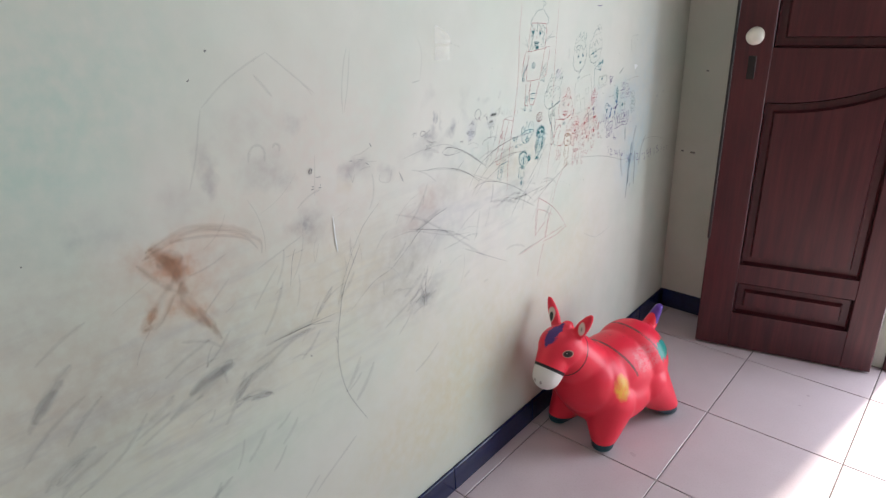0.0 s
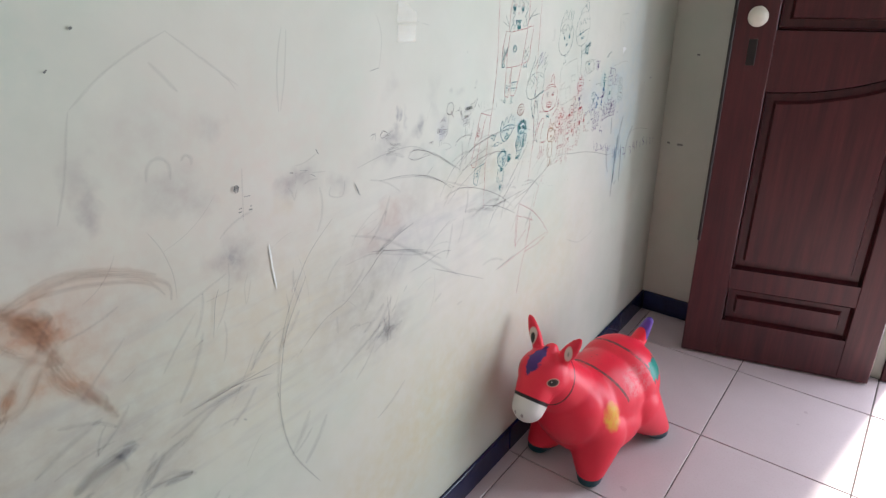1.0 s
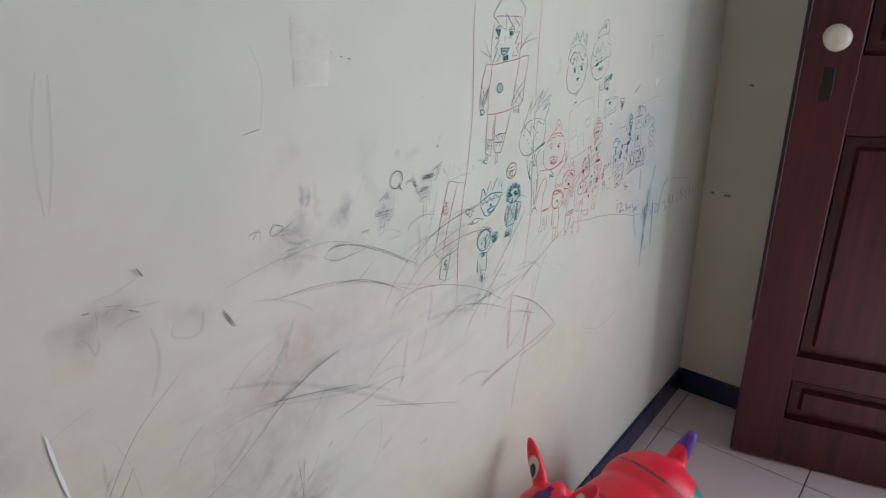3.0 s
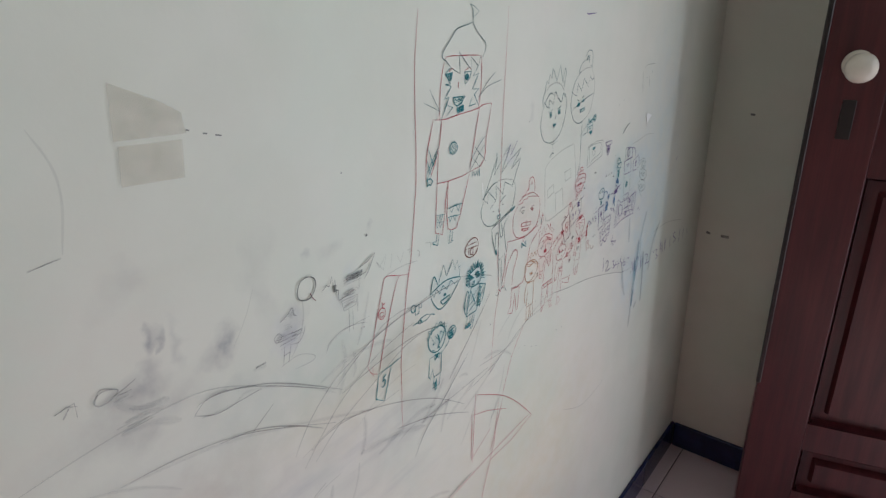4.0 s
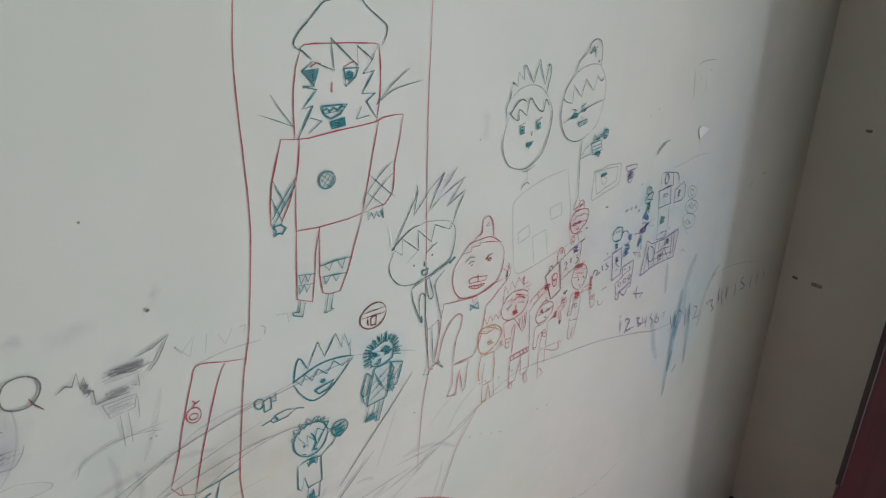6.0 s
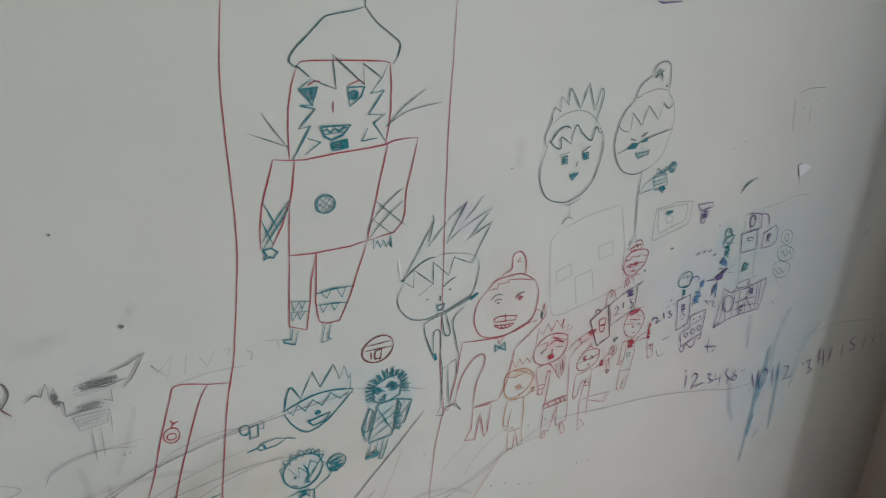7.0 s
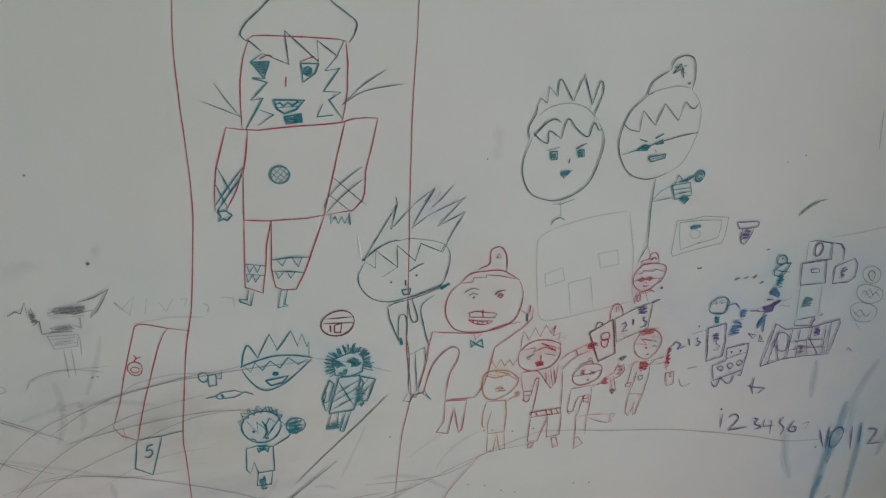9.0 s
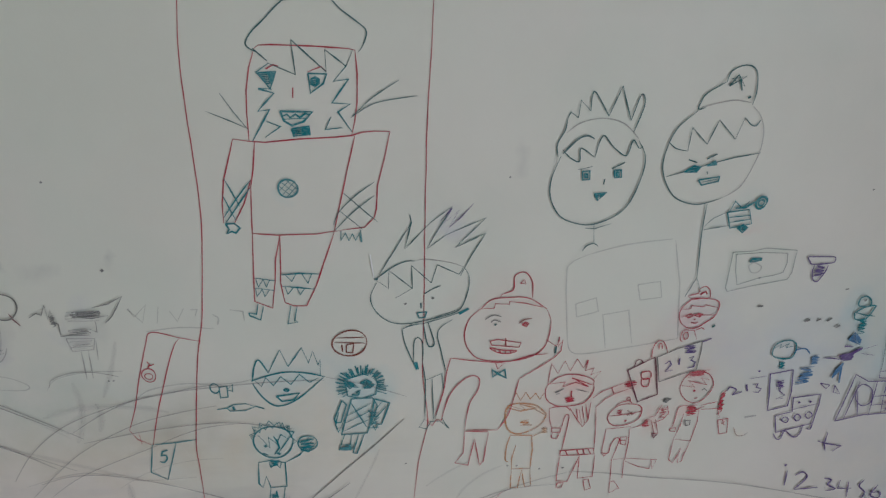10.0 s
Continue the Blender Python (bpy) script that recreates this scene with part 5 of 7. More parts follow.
d.line("red", 1.2, (1916.0, 1029.0), (1925.0, 1029.0), (1926.0, 1032.0), (1937.0, 1030.0), (1938.0, 1032.0), (1950.0, 1028.0))
d.line("red", 1.3, (1917.0, 1021.0), (1924.0, 1023.0), (1935.0, 1022.0), (1948.0, 1021.0))
d.fill("red", (1921.0, 1022.0), (1926.0, 1024.0), (1928.0, 1021.0), (1924.0, 1020.0))
d.fill("red", (1929.0, 1022.0), (1933.0, 1024.0), (1937.0, 1023.0), (1934.0, 1020.0))
d.line("red", 1.4, (1927.0, 1015.0), (1931.0, 1014.0), (1933.0, 1015.0))
d.dot("red", 1.6, 1930.0, 1018.0)
d.curve("red", 1.0, (1926.0, 1008.0), (1921.0, 1007.0), (1919.0, 999.0), (1921.0, 996.0))
d.ring("red", 1.0, (1923.0, 998.0), (1922.0, 1004.0), (1925.0, 1005.0), (1926.0, 1000.0))
d.line("red", 1.0, (1924.0, 1007.0), (1931.0, 1007.0), (1934.0, 997.0))
d.line("red", 1.0, (1932.0, 1007.0), (1937.0, 1009.0), (1940.0, 1007.0))

d = Drawing("bow_tie_shape_drawing", "red pen drawing of a round shape over a slim box")
d.ring("red", 1.1, (1925.0, 943.0), (1927.0, 954.0), (1933.0, 961.0), (1943.0, 962.0), (1951.0, 958.0), (1956.0, 949.0), (1955.0, 940.0), (1949.0, 931.0), (1941.0, 927.0), (1931.0, 932.0))
d.scribble("red", 1.1, 1941.0, 960.0, 10.0, 3.0, 5)
d.line("red", 1.4, (1926.0, 948.0), (1939.0, 945.0), (1932.0, 953.0), (1950.0, 947.0), (1944.0, 955.0), (1953.0, 952.0))
d.dot("red", 2.2, 1939.0, 941.0)
d.line("black", 1.5, (1946.0, 941.0), (1948.0, 943.0), (1951.0, 940.0))
d.line("red", 1.3, (1940.0, 932.0), (1943.0, 933.0))
d.scribble("red", 1.6, 1939.0, 919.0, 5.0, 6.0, 8)
d.line("red", 1.4, (1933.0, 925.0), (1944.0, 919.0), (1951.0, 923.0))
d.curve("red", 1.0, (1933.0, 925.0), (1926.0, 923.0), (1924.0, 910.0), (1922.0, 900.0))
d.loop("red", 1.0, (1920.0, 899.0), (1926.0, 900.0), (1925.0, 895.0), (1920.0, 896.0))
d.line("red", 1.0, (1932.0, 916.0), (1930.0, 903.0), (1925.0, 886.0))
d.line("red", 1.0, (1946.0, 920.0), (1946.0, 905.0), (1942.0, 882.0), (1925.0, 886.0))
d.line("red", 1.0, (1925.0, 886.0), (1923.0, 861.0), (1927.0, 856.0), (1934.0, 874.0))
d.line("red", 1.0, (1942.0, 882.0), (1937.0, 865.0), (1936.0, 858.0), (1932.0, 856.0), (1932.0, 872.0))
d.loop("black", 1.3, (1934.0, 907.0), (1939.0, 907.0), (1939.0, 902.0), (1935.0, 901.0))
d.line("red", 1.1, (1946.0, 924.0), (1959.0, 926.0), (1963.0, 927.0))
d.line("red", 1.1, (1948.0, 919.0), (1964.0, 919.0), (1967.0, 908.0))
d.scribble("red", 1.6, 1967.0, 925.0, 3.0, 12.0, 10)
d.loop("red", 1.1, (1966.0, 905.0), (1976.0, 906.0), (1977.0, 889.0), (1969.0, 888.0))
d.scribble("red", 0.8, 1972.0, 902.0, 2.0, 3.0, 3)

d = Drawing("number_scrawl", "small purple pen numbers on the wall")
d.curve("violet", 1.3, (1970.0, 938.0), (1973.0, 942.0), (1979.0, 939.0), (1976.0, 933.0))
d.line("violet", 1.3, (1976.0, 933.0), (1985.0, 936.0))
d.line("violet", 1.5, (1988.0, 944.0), (1990.0, 936.0))
d.line("violet", 1.4, (1994.0, 943.0), (1999.0, 944.0), (1998.0, 940.0), (2003.0, 938.0), (2001.0, 934.0), (1996.0, 935.0))
d.line("violet", 1.1, (1991.0, 950.0), (2006.0, 952.0))
d.dot("violet", 1.8, 1998.0, 958.0)
d.curve("orange", 1.1, (1983.0, 895.0), (1987.0, 885.0), (1994.0, 884.0), (1998.0, 887.0))
d.line("faintviolet", 1.4, (1992.0, 906.0), (2003.0, 907.0))

d = Drawing("stick_shape_drawing", "dark green pen oval with a pointed crown on a stick")
d.curve("green", 1.3, (1803.3, 1171.8), (1802.5, 1182.1), (1808.2, 1192.7), (1809.6, 1201.3))
d.line("green", 1.3, (1809.6, 1201.3), (1812, 1206.3), (1817.8, 1201.7), (1819.4, 1214.8), (1827.1, 1206.4))
d.curve("green", 1.3, (1827.1, 1206.4), (1827.8, 1217.3), (1830.7, 1219.7), (1841.3, 1201.8))
d.line("green", 1.3, (1841.3, 1201.8), (1850.5, 1223.6), (1858.6, 1197.4))
d.curve("green", 1.3, (1858.6, 1197.4), (1865.2, 1216.6), (1868.1, 1208.9), (1861.2, 1187.2))
d.curve("green", 1.3, (1806.6, 1177.4), (1813.5, 1170.3), (1820.3, 1167.6), (1821.1, 1177.9), (1832.2, 1170.1))
d.curve("green", 1.3, (1832.2, 1170.1), (1837.9, 1186.8), (1846.4, 1177.4), (1856.8, 1170.1), (1861.6, 1181.9), (1866.6, 1175.4), (1869.6, 1177))
d.curve("grey", 1.1, (1809.6, 1190.9), (1821, 1198.1), (1838.3, 1200.2), (1854, 1195.1), (1866, 1183))
d.curve("green", 1.9, (1807.2, 1174.3), (1818.2, 1184.8), (1826, 1187.4), (1831.4, 1184.5))
d.curve("green", 1.3, (1805.9, 1173), (1798.9, 1155.1), (1798.4, 1138.8), (1806.3, 1122.9), (1820.4, 1115.6), (1834.5, 1114.2), (1852.6, 1120.9), (1863.4, 1132.4), (1870.8, 1153.2), (1872.1, 1169.2), (1866.1, 1181.7))
d.loop("teal", 1.4, (1822.9, 1159.3), (1828.8, 1159.4), (1829.1, 1152.4), (1823.7, 1152.3))
d.fill("teal", (1824.8, 1157.3), (1827.1, 1157.2), (1827.3, 1153.9), (1825, 1154.1))
d.line("green", 1.3, (1819.3, 1160.9), (1831.3, 1162.9))
d.loop("teal", 1.4, (1848.6, 1158.7), (1854, 1158.8), (1854.5, 1152.8), (1849, 1152.6))
d.fill("teal", (1850.1, 1157.2), (1852.3, 1157.1), (1852.6, 1153.8), (1850.3, 1154))
d.line("green", 1.3, (1846.3, 1160.2), (1856.3, 1164.7))
d.line("green", 1.2, (1840.9, 1152.2), (1840.3, 1147.6))
d.fill("teal", (1833.5, 1140), (1843.5, 1140.8), (1836.1, 1134.5))
d.line("green", 1.2, (1834.5, 1114.2), (1835.4, 1097.1))
d.line("green", 1.2, (1827.6, 1111.2), (1834.7, 1110.2), (1848.5, 1113.8))
d.curve("green", 1.2, (1826.3, 1091.1), (1829.8, 1095.5), (1835.4, 1097.1), (1839.4, 1094.3))

d = Drawing("star_cap_drawing", "dark green pen oval with a starred cap on a stick")
d.curve("green", 1.3, (1910.3, 1202.4), (1896.3, 1190.2), (1889, 1175), (1887, 1159.2), (1891.2, 1145), (1900.4, 1132.5), (1915.1, 1126.3), (1926.7, 1127), (1939.3, 1130.6))
d.curve("grey", 1.1, (1939.3, 1130.6), (1952.9, 1139.9), (1962.9, 1164), (1964.5, 1182), (1960, 1195.5), (1953, 1203.2))
d.curve("green", 1.2, (1889.4, 1179.5), (1895.9, 1173.7), (1905.6, 1170.9))
d.line("green", 1.2, (1905.6, 1170.9), (1907.4, 1189.6), (1920.4, 1175.5), (1928.2, 1194.1), (1942.5, 1178.3), (1948.1, 1194.8))
d.curve("green", 1.2, (1948.1, 1194.8), (1953.4, 1189.3), (1957.6, 1188.2), (1961, 1192.4))
d.curve("green", 1.3, (1915.8, 1204.3), (1910.2, 1203.3), (1911.7, 1208.8), (1915.3, 1214.9), (1929.4, 1222.6))
d.curve("green", 1.3, (1929.4, 1222.6), (1932.6, 1230.7), (1942.8, 1234.3), (1951.3, 1229.8), (1953.7, 1215.1), (1951.9, 1204.6))
d.curve("grey", 1.2, (1912.2, 1204.5), (1925, 1207.2), (1938, 1208.7), (1950.7, 1206.3))
d.loop("green", 1.8, (1932, 1219.6), (1944.5, 1226), (1933.4, 1224.9), (1943.5, 1219), (1938.2, 1227.6))
d.line("green", 1.5, (1940.1, 1224.2), (1942.2, 1215.7))
d.dot("green", 2.4, 1948.8, 1210.3)
d.line("green", 1.3, (1890.6, 1151.1), (1907.1, 1154.8), (1926.9, 1160.1), (1944.7, 1163.7), (1964.8, 1166.2))
d.fill("teal", (1904.9, 1154), (1912.5, 1158.7), (1918.2, 1157.4), (1915, 1153.4))
d.fill("teal", (1922.6, 1158.1), (1929, 1161.9), (1930.3, 1158.5))
d.line("green", 1.5, (1907.3, 1164), (1914.5, 1161.3))
d.line("green", 1.5, (1921.9, 1163.6), (1929.6, 1167.3))
d.loop("teal", 1.6, (1917.2, 1146.7), (1934, 1148.5), (1933.6, 1144.8), (1920.1, 1142.3))
d.line("teal", 1.3, (1919.8, 1144.7), (1932.4, 1146.8))
d.line("green", 1.0, (1923.3, 1153.4), (1924, 1151))
d.curve("green", 1.3, (1926.8, 1126), (1925.7, 1101.3), (1926.6, 1059.5))
d.line("green", 1.2, (1926.6, 1059.5), (1917.9, 1041.1))
d.line("green", 1.2, (1926.6, 1059.5), (1931.8, 1045))
d.line("green", 1.0, (1925.7, 1104.8), (1934.1, 1113.3), (1946.7, 1118.4))
d.line("green", 1.0, (1925.9, 1103.3), (1948.5, 1105.9))
d.line("teal", 1.4, (1946.7, 1118.4), (1950.1, 1127), (1956.8, 1120.3), (1962, 1126.3))
d.loop("teal", 1.2, (1944.9, 1117.6), (1963.2, 1118.9), (1966.6, 1106.2), (1948.8, 1103.3))
d.line("teal", 1.1, (1946, 1113), (1964.9, 1113.8))
d.line("teal", 1.1, (1947.2, 1108.5), (1965.5, 1110.3))
d.line("teal", 2.6, (1951.1, 1120.6), (1959.5, 1121.1), (1967.3, 1125.5))
d.oval("teal", 1.8, 1972.2, 1124.2, 4.3, 5.1, -20)
d.oval("teal", 1.4, 1972.2, 1124.2, 2.4, 2.5, -20)
d.fill("teal", (1955.1, 1103.4), (1959.9, 1106.2), (1964.3, 1102.9), (1960.1, 1098.6))

d = Drawing("house_outline_drawing", "faint pencil outline of a small house")
d.curve("faint", 1.4, (1816.8, 1006.2), (1813.9, 1067.5), (1817.2, 1080.4), (1831.2, 1087.2))
d.curve("faint", 1.4, (1831.2, 1087.2), (1864, 1094.2), (1901.9, 1096.8))
d.line("faint", 1.4, (1904.4, 1095.6), (1912.3, 1055.1), (1916.5, 999.6))
d.curve("faint", 1.4, (1816.8, 1006.2), (1825, 990.9), (1866.8, 993.5), (1916.5, 999.6))
d.loop("faint", 1.4, (1822.8, 1041.4), (1840.7, 1046.1), (1843, 1032.7), (1824.4, 1028.5))
d.line("faint", 1.4, (1851.4, 994.7), (1847.2, 1029), (1869.9, 1031.8), (1875.1, 998.1))
d.loop("faint", 1.4, (1875.8, 1056.1), (1895.3, 1058), (1897.8, 1042.5), (1879.1, 1041.1))

d = Drawing("framed_screen_drawing", "green pen drawing of a slanted picture frame")
d.loop("pale", 0.9, (1955.0, 1081.0), (1972.0, 1081.0), (1984.0, 1083.0), (2011.0, 1079.0), (2010.0, 1058.0), (2007.0, 1052.0), (1977.0, 1048.0), (1955.0, 1044.0), (1953.0, 1048.0))
d.loop("pale", 0.9, (1958.0, 1079.0), (1982.0, 1079.0), (2003.0, 1077.0), (2004.0, 1068.0), (2002.0, 1059.0), (1995.0, 1057.0), (1981.0, 1055.0), (1963.0, 1050.0), (1960.0, 1063.0))
d.fill("teal", (1971.0, 1071.0), (1973.0, 1074.0), (1981.0, 1074.0), (1981.0, 1072.0), (1976.0, 1071.0))
d.ring("faint", 1.2, (1971.0, 1067.0), (1975.0, 1070.0), (1982.0, 1066.0), (1980.0, 1061.0), (1974.0, 1061.0))
d.dot("black", 1.6, 1982.0, 1055.0)
d.ring("violet", 1.0, (2022.0, 1072.0), (2027.0, 1072.0), (2042.0, 1071.0), (2046.0, 1070.0), (2046.0, 1066.0), (2042.0, 1065.0), (2027.0, 1065.0), (2024.0, 1068.0))
d.curve("violet", 1.0, (2029.0, 1064.0), (2028.0, 1058.0), (2030.0, 1050.0), (2034.0, 1048.0), (2037.0, 1052.0), (2040.0, 1058.0), (2041.0, 1063.0))
d.scribble("violet", 0.9, 2034.0, 1058.0, 5.0, 5.0, 8)

d = Drawing("dotted_marks", "small dark pen dots and dashes")
d.line("black", 1.6, (1261.3, 1248.4), (1264.3, 1247.3))
d.line("black", 1.6, (1275.1, 1243), (1278.7, 1241.8))
d.line("black", 1.6, (1285.5, 1239.5), (1291.1, 1237.9))
d.line("black", 2.0, (1985.0, 1027.0), (1990.0, 1027.0))
d.line("black", 2.4, (2031.0, 1008.0), (2036.0, 1010.0))
d.line("black", 2.0, (2042.0, 1008.0), (2046.0, 1010.0))
d.line("black", 2.4, (2052.0, 1007.0), (2056.0, 1010.0))
d.line("black", 2.4, (2061.0, 1000.0), (2065.0, 1002.0))
d.line("black", 1.8, (2062.0, 1038.0), (2065.0, 1039.0))
d.dot("green", 3.0, 1948.0, 1010.0)
d.dot("black", 2.0, 1764.0, 869.0)
d.dot("black", 2.0, 1773.0, 868.0)
d.dot("black", 2.0, 1795.0, 862.0)
d.dot("black", 2.0, 1818.0, 861.0)
d.dot("black", 2.0, 1869.0, 774.0)
d.dot("black", 2.0, 1888.0, 770.0)
d.dot("black", 1.6, 1667.0, 881.0)
d.line("violet", 1.8, (1924.0, 1289.0), (1930.0, 1287.0), (1939.0, 1287.0), (1956.0, 1287.0))
d.dot("black", 2.6, 1439.0, 1100.0)
d.dot("black", 1.8, 1413.0, 1175.0)
d.dot("black", 1.6, 1766.0, 1158.0)

d = Drawing("desk_scene_drawing", "purple and teal pen drawing of boxes on desks")
d.ring("teal", 1.2, (2009.0, 986.0), (2015.0, 989.0), (2023.0, 989.0), (2028.0, 984.0), (2028.0, 975.0), (2025.0, 970.0), (2016.0, 970.0), (2008.0, 974.0), (2007.0, 981.0))
d.line("teal", 1.2, (2008.0, 982.0), (2014.0, 986.0), (2013.0, 982.0), (2021.0, 986.0), (2019.0, 982.0), (2026.0, 983.0))
d.line("teal", 2.0, (2010.0, 972.0), (2018.0, 970.0), (2026.0, 970.0))
d.scribble("teal", 1.4, 2018.0, 963.0, 3.0, 4.0, 6)
d.curve("blue", 1.2, (2027.0, 975.0), (2030.0, 979.0), (2038.0, 979.0), (2043.0, 973.0))
d.scribble("blue", 1.1, 2049.0, 966.0, 4.0, 5.0, 8)
d.scribble("blue", 1.2, 2043.0, 950.0, 8.0, 8.0, 9)
d.loop("violet", 1.2, (2009.0, 954.0), (2030.0, 957.0), (2033.0, 933.0), (2032.0, 916.0), (2013.0, 912.0), (2012.0, 929.0))
d.line("violet", 1.3, (2016.0, 944.0), (2023.0, 946.0), (2021.0, 934.0), (2027.0, 929.0), (2019.0, 925.0), (2026.0, 925.0))
d.scribble("violet", 0.9, 2021.0, 941.0, 4.0, 4.0, 4)
d.loop("violet", 1.2, (2036.0, 925.0), (2063.0, 927.0), (2063.0, 915.0), (2061.0, 893.0), (2026.0, 885.0), (2022.0, 905.0), (2030.0, 907.0), (2038.0, 909.0))
d.line("violet", 1.1, (2037.0, 911.0), (2061.0, 916.0))
d.ring("violet", 1.1, (2029.0, 900.0), (2032.0, 903.0), (2036.0, 900.0), (2034.0, 896.0))
d.ring("violet", 1.1, (2041.0, 902.0), (2044.0, 905.0), (2048.0, 901.0), (2045.0, 897.0))
d.ring("violet", 1.1, (2052.0, 903.0), (2055.0, 907.0), (2059.0, 903.0), (2056.0, 899.0))
d.dot("violet", 2.2, 2043.0, 919.0)
d.dot("violet", 2.2, 2054.0, 919.0)
d.curve("violet", 1.2, (2024.0, 884.0), (2028.0, 877.0), (2032.0, 877.0), (2035.0, 886.0), (2044.0, 878.0), (2050.0, 880.0), (2052.0, 891.0))
d.curve("violet", 1.2, (2056.0, 887.0), (2060.0, 886.0), (2061.0, 892.0))
d.line("violet", 2.0, (2071.0, 870.0), (2081.0, 866.0), (2096.0, 862.0), (2088.0, 856.0))
d.line("violet", 2.0, (2079.0, 880.0), (2078.0, 867.0), (2081.0, 857.0))
d.fill("blue", (2076.0, 986.0), (2081.0, 993.0), (2088.0, 985.0), (2088.0, 980.0))
d.scribble("teal", 1.4, 2086.0, 1000.0, 4.0, 7.0, 9)
d.ring("teal", 1.4, (2076.0, 1014.0), (2084.0, 1019.0), (2093.0, 1020.0), (2093.0, 1017.0), (2087.0, 1007.0), (2078.0, 1007.0), (2076.0, 1012.0))
d.ring("teal", 1.3, (2078.0, 1021.0), (2078.0, 1028.0), (2083.0, 1030.0), (2088.0, 1026.0), (2088.0, 1020.0))
d.dot("black", 2.4, 2083.0, 1026.0)
d.line("teal", 1.6, (2077.0, 1014.0), (2085.0, 1011.0), (2095.0, 1009.0))
d.line("violet", 3.4, (2073.0, 965.0), (2080.0, 969.0), (2086.0, 973.0), (2092.0, 976.0))
d.scribble("violet", 1.8, 2078.0, 967.0, 7.0, 4.0, 8)
d.line("violet", 1.4, (2056.0, 968.0), (2065.0, 967.0), (2073.0, 965.0))
d.line("violet", 1.6, (2074.0, 979.0), (2078.0, 979.0), (2082.0, 978.0))
d.line("violet", 0.9, (2090.0, 974.0), (2105.0, 978.0))
d.line("violet", 0.9, (2092.0, 970.0), (2105.0, 967.0))
d.line("blue", 4.2, (2077.0, 961.0), (2073.0, 953.0), (2069.0, 945.0))
d.line("blue", 4.2, (2076.0, 956.0), (2077.0, 939.0))
d.loop("violet", 1.0, (2059.0, 940.0), (2069.0, 937.0), (2066.0, 933.0))
d.loop("violet", 1.0, (2074.0, 936.0), (2074.0, 928.0), (2081.0, 926.0))
d.loop("violet", 1.2, (2083.0, 894.0), (2090.0, 933.0), (2092.0, 947.0), (2106.0, 938.0), (2138.0, 936.0), (2164.0, 939.0), (2174.0, 941.0), (2176.0, 935.0), (2173.0, 911.0), (2170.0, 896.0), (2136.0, 899.0), (2110.0, 899.0))
d.line("violet", 1.1, (2091.0, 895.0), (2098.0, 939.0))
d.ring("violet", 1.1, (2097.0, 930.0), (2102.0, 935.0), (2112.0, 928.0), (2114.0, 914.0), (2106.0, 910.0), (2098.0, 918.0))
d.line("violet", 1.2, (2098.0, 928.0), (2104.0, 898.0))
d.line("violet", 1.0, (2115.0, 937.0), (2115.0, 897.0))
d.line("violet", 1.2, (2116.0, 920.0), (2140.0, 920.0), (2160.0, 917.0))
d.line("violet", 1.0, (2125.0, 935.0), (2125.0, 923.0))
d.line("violet", 1.0, (2114.0, 910.0), (2138.0, 910.0), (2166.0, 906.0))
d.line("violet", 1.0, (2136.0, 920.0), (2142.0, 899.0))
d.line("violet", 1.0, (2125.0, 921.0), (2127.0, 899.0))
d.scribble("violet", 1.0, 2132.0, 908.0, 5.0, 6.0, 4)
d.line("violet", 1.2, (2140.0, 938.0), (2140.0, 920.0), (2156.0, 898.0))
d.line("violet", 1.1, (2158.0, 936.0), (2161.0, 899.0))
d.line("violet", 1.1, (2164.0, 939.0), (2167.0, 898.0))
d.scribble("violet", 1.3, 2148.0, 929.0, 4.0, 5.0, 5)
d.line("violet", 1.2, (2138.0, 939.0), (2141.0, 947.0))
d.line("black", 1.6, (2146.0, 949.0), (2150.0, 951.0))
d.line("violet", 1.2, (2110.0, 1042.0), (2120.0, 1042.0), (2136.0, 1038.0), (2140.0, 1036.0), (2143.0, 1018.0), (2126.0, 1019.0), (2108.0, 1017.0))

d = Drawing("box_stack_drawing", "pale teal pen drawing of stacked boxes")
d.line("pale", 1.0, (2110.0, 1042.0), (2112.0, 1019.0))
d.ring("violet", 1.6, (2121.0, 1029.0), (2121.0, 1036.0), (2126.0, 1038.0), (2130.0, 1032.0), (2128.0, 1025.0), (2123.0, 1024.0))
d.line("violet", 1.2, (2136.0, 1038.0), (2152.0, 1034.0), (2157.0, 1028.0), (2159.0, 1015.0))
d.loop("violet", 1.1, (2108.0, 1017.0), (2138.0, 1017.0), (2143.0, 990.0), (2112.0, 991.0))
d.loop("violet", 1.0, (2121.0, 1009.0), (2131.0, 1008.0), (2132.0, 1004.0), (2122.0, 1005.0))
d.loop("violet", 1.1, (2151.0, 1008.0), (2163.0, 1012.0), (2173.0, 1015.0), (2179.0, 1008.0), (2180.0, 992.0), (2172.0, 987.0), (2152.0, 988.0))
d.scribble("violet", 0.9, 2163.0, 1000.0, 5.0, 6.0, 5)
d.line("pale", 1.2, (2112.0, 991.0), (2116.0, 950.0))
d.line("pale", 1.2, (2140.0, 988.0), (2144.0, 949.0))
d.line("violet", 1.0, (2115.0, 948.0), (2140.0, 949.0), (2138.0, 938.0), (2116.0, 941.0), (2115.0, 948.0))
d.scribble("teal", 1.6, 2126.0, 969.0, 7.0, 6.0, 7)
d.curve("green", 1.6, (2091.0, 1072.0), (2098.0, 1079.0), (2109.0, 1085.0), (2121.0, 1087.0))
d.curve("pale", 1.6, (2093.0, 1073.0), (2102.0, 1080.0), (2112.0, 1085.0))
